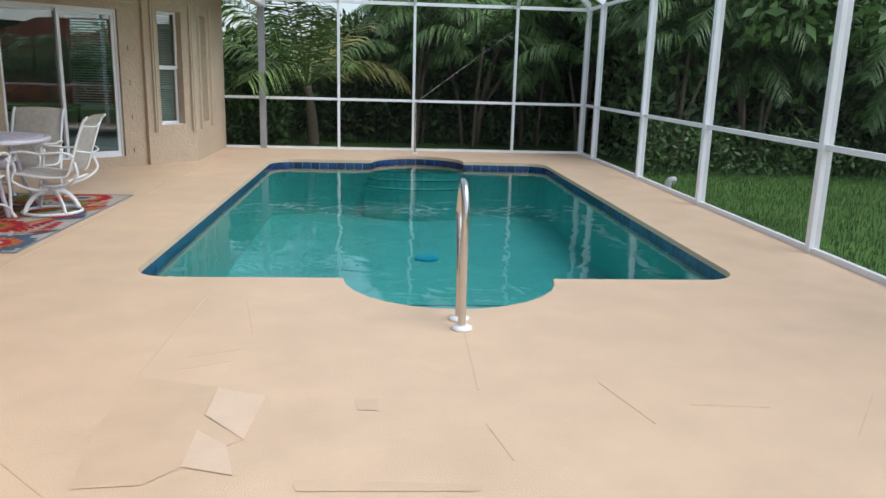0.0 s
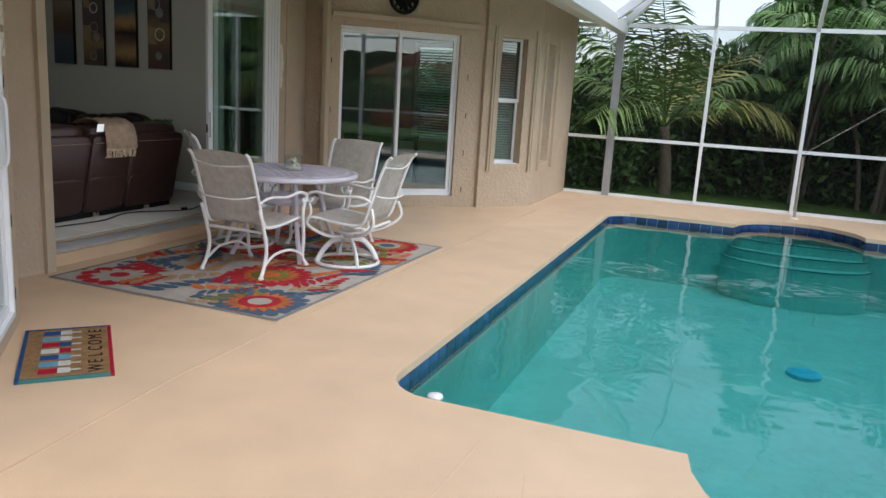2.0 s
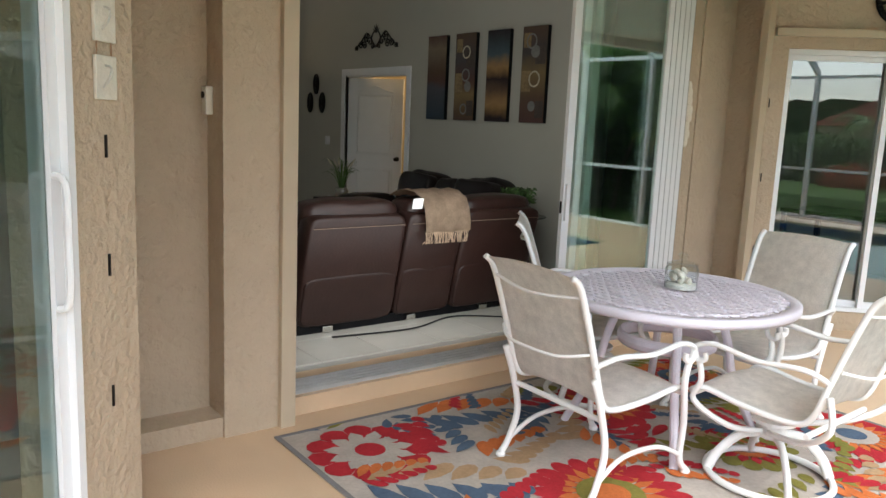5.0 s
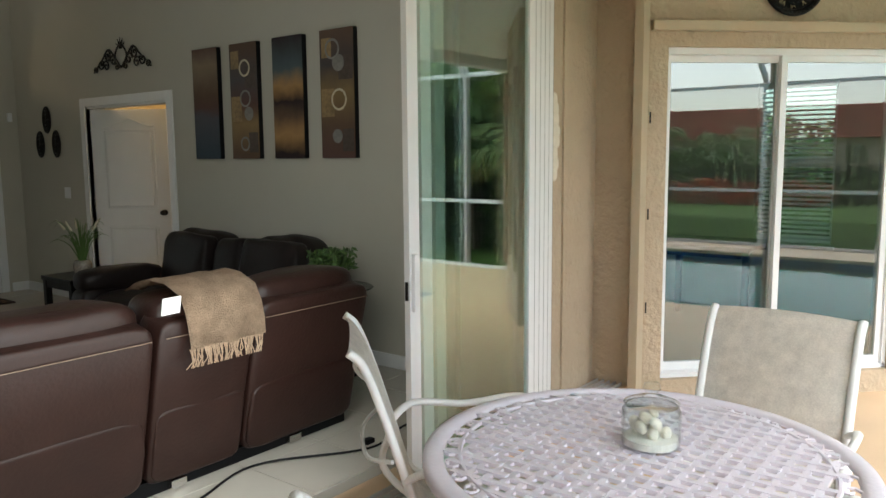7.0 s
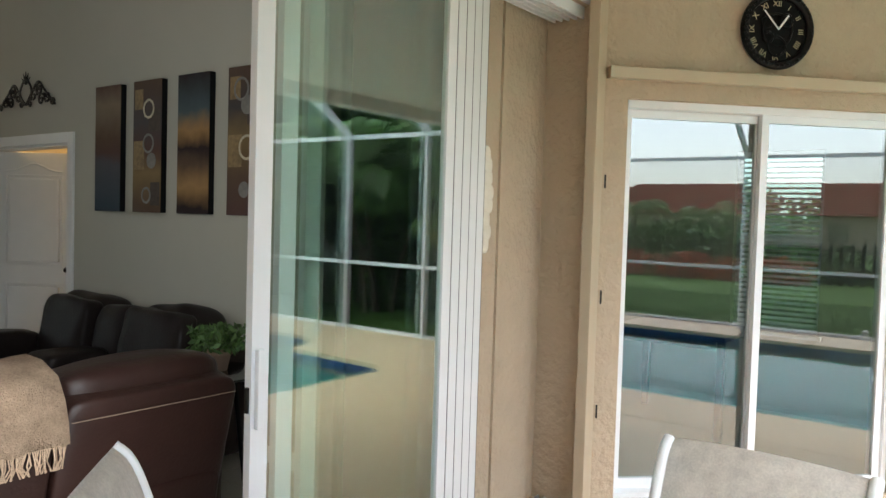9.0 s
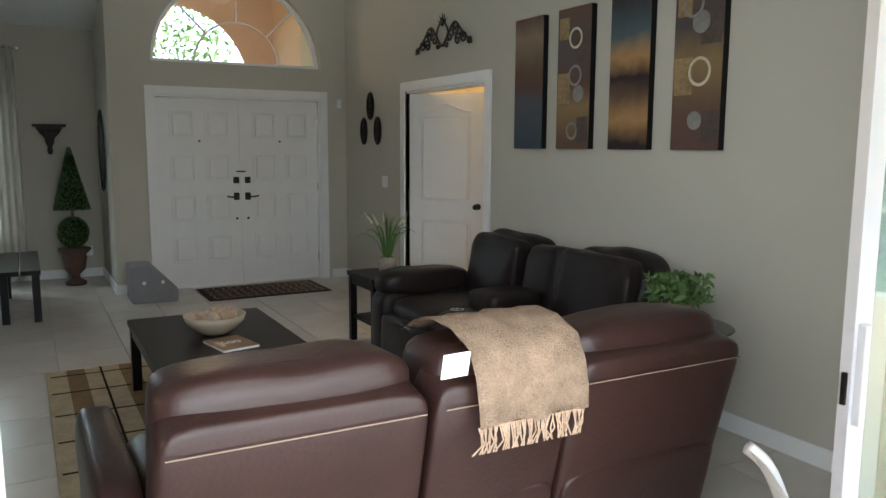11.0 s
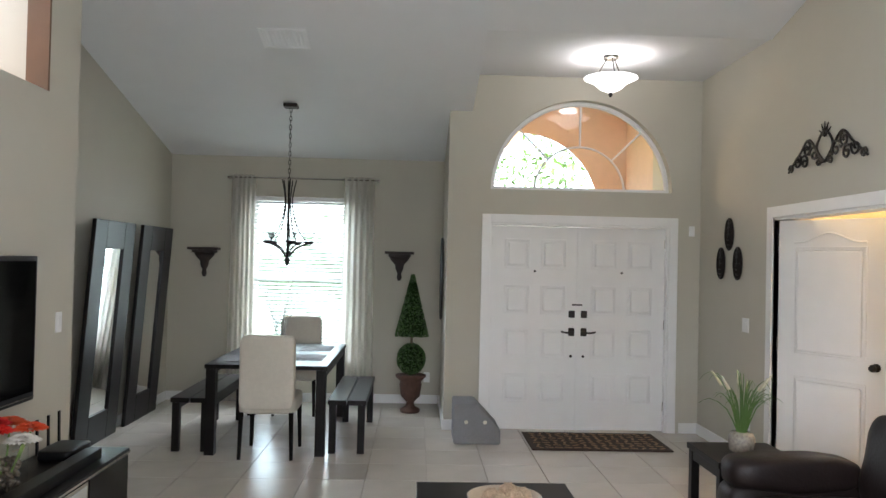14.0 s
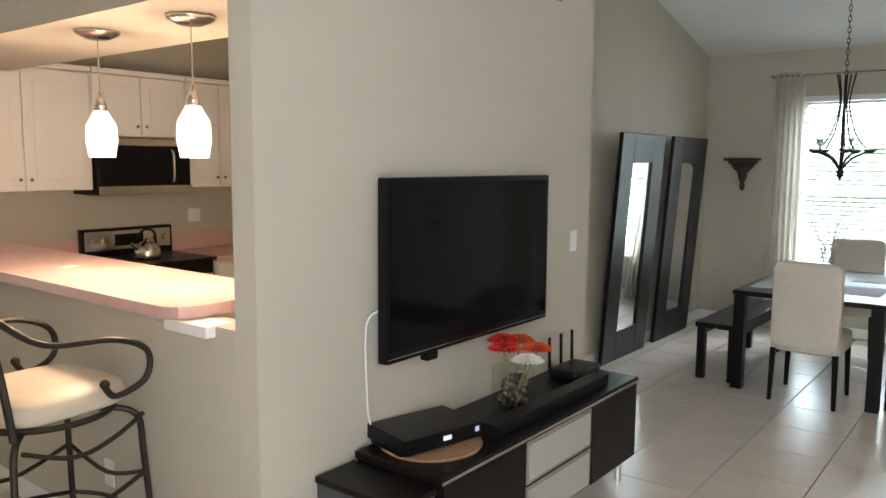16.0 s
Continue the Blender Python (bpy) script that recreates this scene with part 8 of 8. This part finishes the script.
part("handle", tube(smooth_path([(0.185, 0.40, 0.09), (0.185, 0.44, 0.12), (0.185, 0.44, 0.3), (0.185, 0.40, 0.34)], 4), 0.011), M_STEEL, mw)
part("keypad", box(0.02, 0.14, 0.382, 0.398, 0.08, 0.35), M_BLACK, mw)
for x0, x1, z0, z1 in ((-9.55, -8.93, 1.45, 2.29), (-8.92, -8.16, 1.84, 2.29), (-8.15, -7.2, 1.45, 2.29)):
    w = x1 - x0
    uc = thing("wall_cabinet", "white raised panel wall cabinet with small knobs", "cabinet", pose(x0, 1.63, FL), "wall cabinets")
    part("body", box(0, w, 0, 0.31, z0, z1, 0.003), M_CAB, uc)
    nd = 2 if w > 0.6 else 1
    for i in range(nd):
        a, b = i * w / nd + 0.006, (i + 1) * w / nd - 0.006
        d = part("door", box(a, b, 0.312, 0.33, z0 + 0.006, z1 - 0.006, 0.004), M_CAB, uc)
        part("raised_panel", box(a + 0.07, b - 0.07, 0.33, 0.337, z0 + 0.08, z1 - 0.08, 0.006), M_CAB, d)
        part("knob", lathe([(0.008, 0), (0.014, 0.02), (0.01, 0.026)], 10), M_STEEL, d).matrix_basis = pose(b - 0.03 if i == 0 else a + 0.03, 0.33, z0 + 0.08, -90)
    part("crown", box(-0.0, w, 0.0, 0.35, z1 + 0.001, z1 + 0.04, 0.006), M_CAB, uc)
plate("white switch on the kitchen wall", pose(-9.2, 1.625, 1.2 + FL, 0, 0, 180), 0.12, 0.115, 2)
for i, (x, y) in enumerate(((-7.145, 3.98), (-7.18, 4.644))):
    pd = thing("pendant_light", "lit cream glass pendant hanging over the bar", "pendant light", pose(x, y, 2.345) @ Matrix.Diagonal((1, 1, 0.91, 1)), "bar pendants")
    part("canopy", lathe([(0.05, -0.04), (0.09, -0.02), (0.1, -0.003)], 24), M_STEEL, pd, "", True)
    part("cord", tube([(0, 0, -0.03), (0, 0, -0.32)], 0.003, None, 5), M_STEEL, pd)
    part("cap", lathe([(0.03, -0.39), (0.025, -0.36), (0.006, -0.30)], 16), M_STEEL, pd, "", True)
    part("shade", lathe([(0.055, -0.62), (0.07, -0.54), (0.066, -0.46), (0.03, -0.39)], 22), glow_mat("lit cream glass", (1.0, 0.8, 0.55), 0.09), pd, "lit cream glass shade", True)
    lp = new("pendant_lamp_light", bpy.data.lights.new("pendant_lamp_light", "POINT"))
    lp.data.energy, lp.data.color, lp.data.shadow_soft_size = 2.3, (1.0, 0.72, 0.45), 0.05
    lp.location = (x, y, 2.345 - 0.68)
# bar stool
M_WIRON = mat("bronze iron", (0.05, 0.043, 0.035), 0.45, 0.7, 30, 0.3)
st = thing("bar_stool", "wrought iron bar stool with a cream cushion seat", "bar stool", pose(-6.58, 4.52, FL, 0, 0, 96) @ Matrix.Diagonal((1.15, 1.15, 1.08, 1)))
part("cushion", cushion(-0.22, 0.22, -0.21, 0.21, 0.70, 0.80, 0.5, 8), mat("cream vinyl", (0.66, 0.58, 0.46), 0.45, 0, 12, 0.08), st, "cream padded seat", True)
part("seat_ring", tube([(0.22 * math.cos(2 * math.pi * i / 32), 0.21 * math.sin(2 * math.pi * i / 32), 0.695) for i in range(32)], 0.011, None, 6, True), M_WIRON, st)
for sx in (-1, 1):
    for sy in (-1, 1):
        part("leg", tube(smooth_path([(sx * 0.12, sy * 0.12, 0.69), (sx * 0.2, sy * 0.2, 0.66), (sx * 0.215, sy * 0.215, 0.5), (sx * 0.24, sy * 0.24, 0.0)], 5), 0.011), M_WIRON, st)
    part("armrest", tube(smooth_path([(sx * 0.2, -0.24, 1.08), (sx * 0.24, -0.12, 0.98), (sx * 0.27, 0.08, 0.96), (sx * 0.27, 0.2, 0.90), (sx * 0.26, 0.2, 0.80), (sx * 0.25, 0.10, 0.76), (sx * 0.25, 0.06, 0.80)], 5), 0.011), M_WIRON, st)
    part("back_post", tube(smooth_path([(sx * 0.2, -0.2, 0.69), (sx * 0.21, -0.24, 0.95), (sx * 0.17, -0.27, 1.15), (0, -0.28, 1.22)], 5), 0.012), M_WIRON, st)
    bm = bmesh.new()
    tube(smooth_path([(0, -0.24, 0.74), (sx * 0.12, -0.25, 0.9), (sx * 0.08, -0.27, 1.05), (0, -0.28, 1.15)], 5), 0.008, bm, 6)
    for cx, cz_, r0 in ((0.1, 0.85, 0.06), (0.1, 1.03, 0.05)):
        tube([(sx * (cx + r0 * math.cos(q * 0.35) * (1 - q / 26)), -0.255, cz_ + r0 * math.sin(q * 0.35) * (1 - q / 26)) for q in range(22)], 0.007, bm, 5)
    part("back_scroll", bm, M_WIRON, st)
for sx in (-1, 1):
    part("ball_end", cushion(-0.016, 0.016, -0.016, 0.016, -0.016, 0.016, 1.0, 4, None, pose(sx * 0.25, 0.06, 0.81)), M_WIRON, st, "", True)
    part("side_bow", tube(smooth_path([(sx * 0.24, -0.2, 0.66), (sx * 0.25, -0.05, 0.60), (sx * 0.25, 0.08, 0.62), (sx * 0.24, 0.2, 0.67)], 5), 0.008, None, 6), M_WIRON, st)
for z, r_ in ((0.25, 0.228), (0.45, 0.22)):
    for a in range(4):
        p0 = Matrix.Rotation(radians(90 * a), 3, "Z") @ Vector((r_, r_, z))
        p1 = Matrix.Rotation(radians(90 * a + 90), 3, "Z") @ Vector((r_, r_, z))
        mid = (p0 + p1) / 2 + Vector((0, 0, 0.04 if z < 0.3 else -0.06))
        part("stretcher", tube(smooth_path([p0, mid, p1], 5), 0.008, None, 6), M_WIRON, st)

# ---- rooms behind the tinted doors: a little furniture and blinds ----
br_win = thing("window_5", "white sash window with half-open blinds in the breakfast room", "window", pose(-5.03, 13.75, 0), "", "structure")
sash(br_win, 0.0, 0.69, 1.50, 2.26, 0.08, 0.04, 0.03, M_GLASS)
sash(br_win, 0.0, 0.69, 0.76, 1.52, 0.11, 0.04, 0.03, M_GLASS)
part("window_sill", box(-0.03, 0.72, -0.05, 0.08, 0.73, 0.76, 0.004), M_WHITE, br_win)
part("head_rail", box(0.01, 0.68, 0.0, 0.05, 2.2, 2.25, 0.004), M_WHITE, br_win)
for i in range(33):
    part("slat", box(0.015, 0.675, -0.024, 0.024, -0.0012, 0.0012, 0, None, pose(0, 0.03, 0.79 + i * 0.043, 22)), M_BLIND, br_win)
slab_table("breakfast_table", "small dark table in the breakfast room", "table", pose(-5.6, 12.5, FL), 0.9, 0.8, 0.74, 0.05)
bd_rug = thing("bedroom_rug", "brown and cream bordered rug behind the sliding door", "rug", pose(-4.7, 2.9, FL))
part("field", box(0, 1.3, 0, 1.7, 0.001, 0.01), mat("tan rug", (0.3, 0.22, 0.14), 1.0, 0, 60, 0.2), bd_rug)
bm = box(0.12, 1.18, 0.12, 0.2, 0.01, 0.012)
box(0.12, 1.18, 1.5, 1.58, 0.01, 0.012, 0, bm)
box(0.12, 0.2, 0.2, 1.5, 0.01, 0.012, 0, bm)
box(1.1, 1.18, 0.2, 1.5, 0.01, 0.012, 0, bm)
part("border", bm, mat("dark brown rug", (0.06, 0.035, 0.02), 1.0), bd_rug)
for z in (1.7, 2.25):
    dmn = thing("diamond_mirror", "dark framed diamond wall mirror in the bedroom", "mirror", pose(-5.08, 4.75, z, 0, 0, 90))
    part("frame", box(-0.11, 0.11, -0.03, 0.0, -0.11, 0.11, 0.004, None, pose(0, 0, 0, 0, 45, 0)), M_BLACKWOOD, dmn)
    part("mirror_glass", box(-0.06, 0.06, -0.034, -0.03, -0.06, 0.06, 0, None, pose(0, 0, 0, 0, 45, 0)), M_MIRROR, dmn)
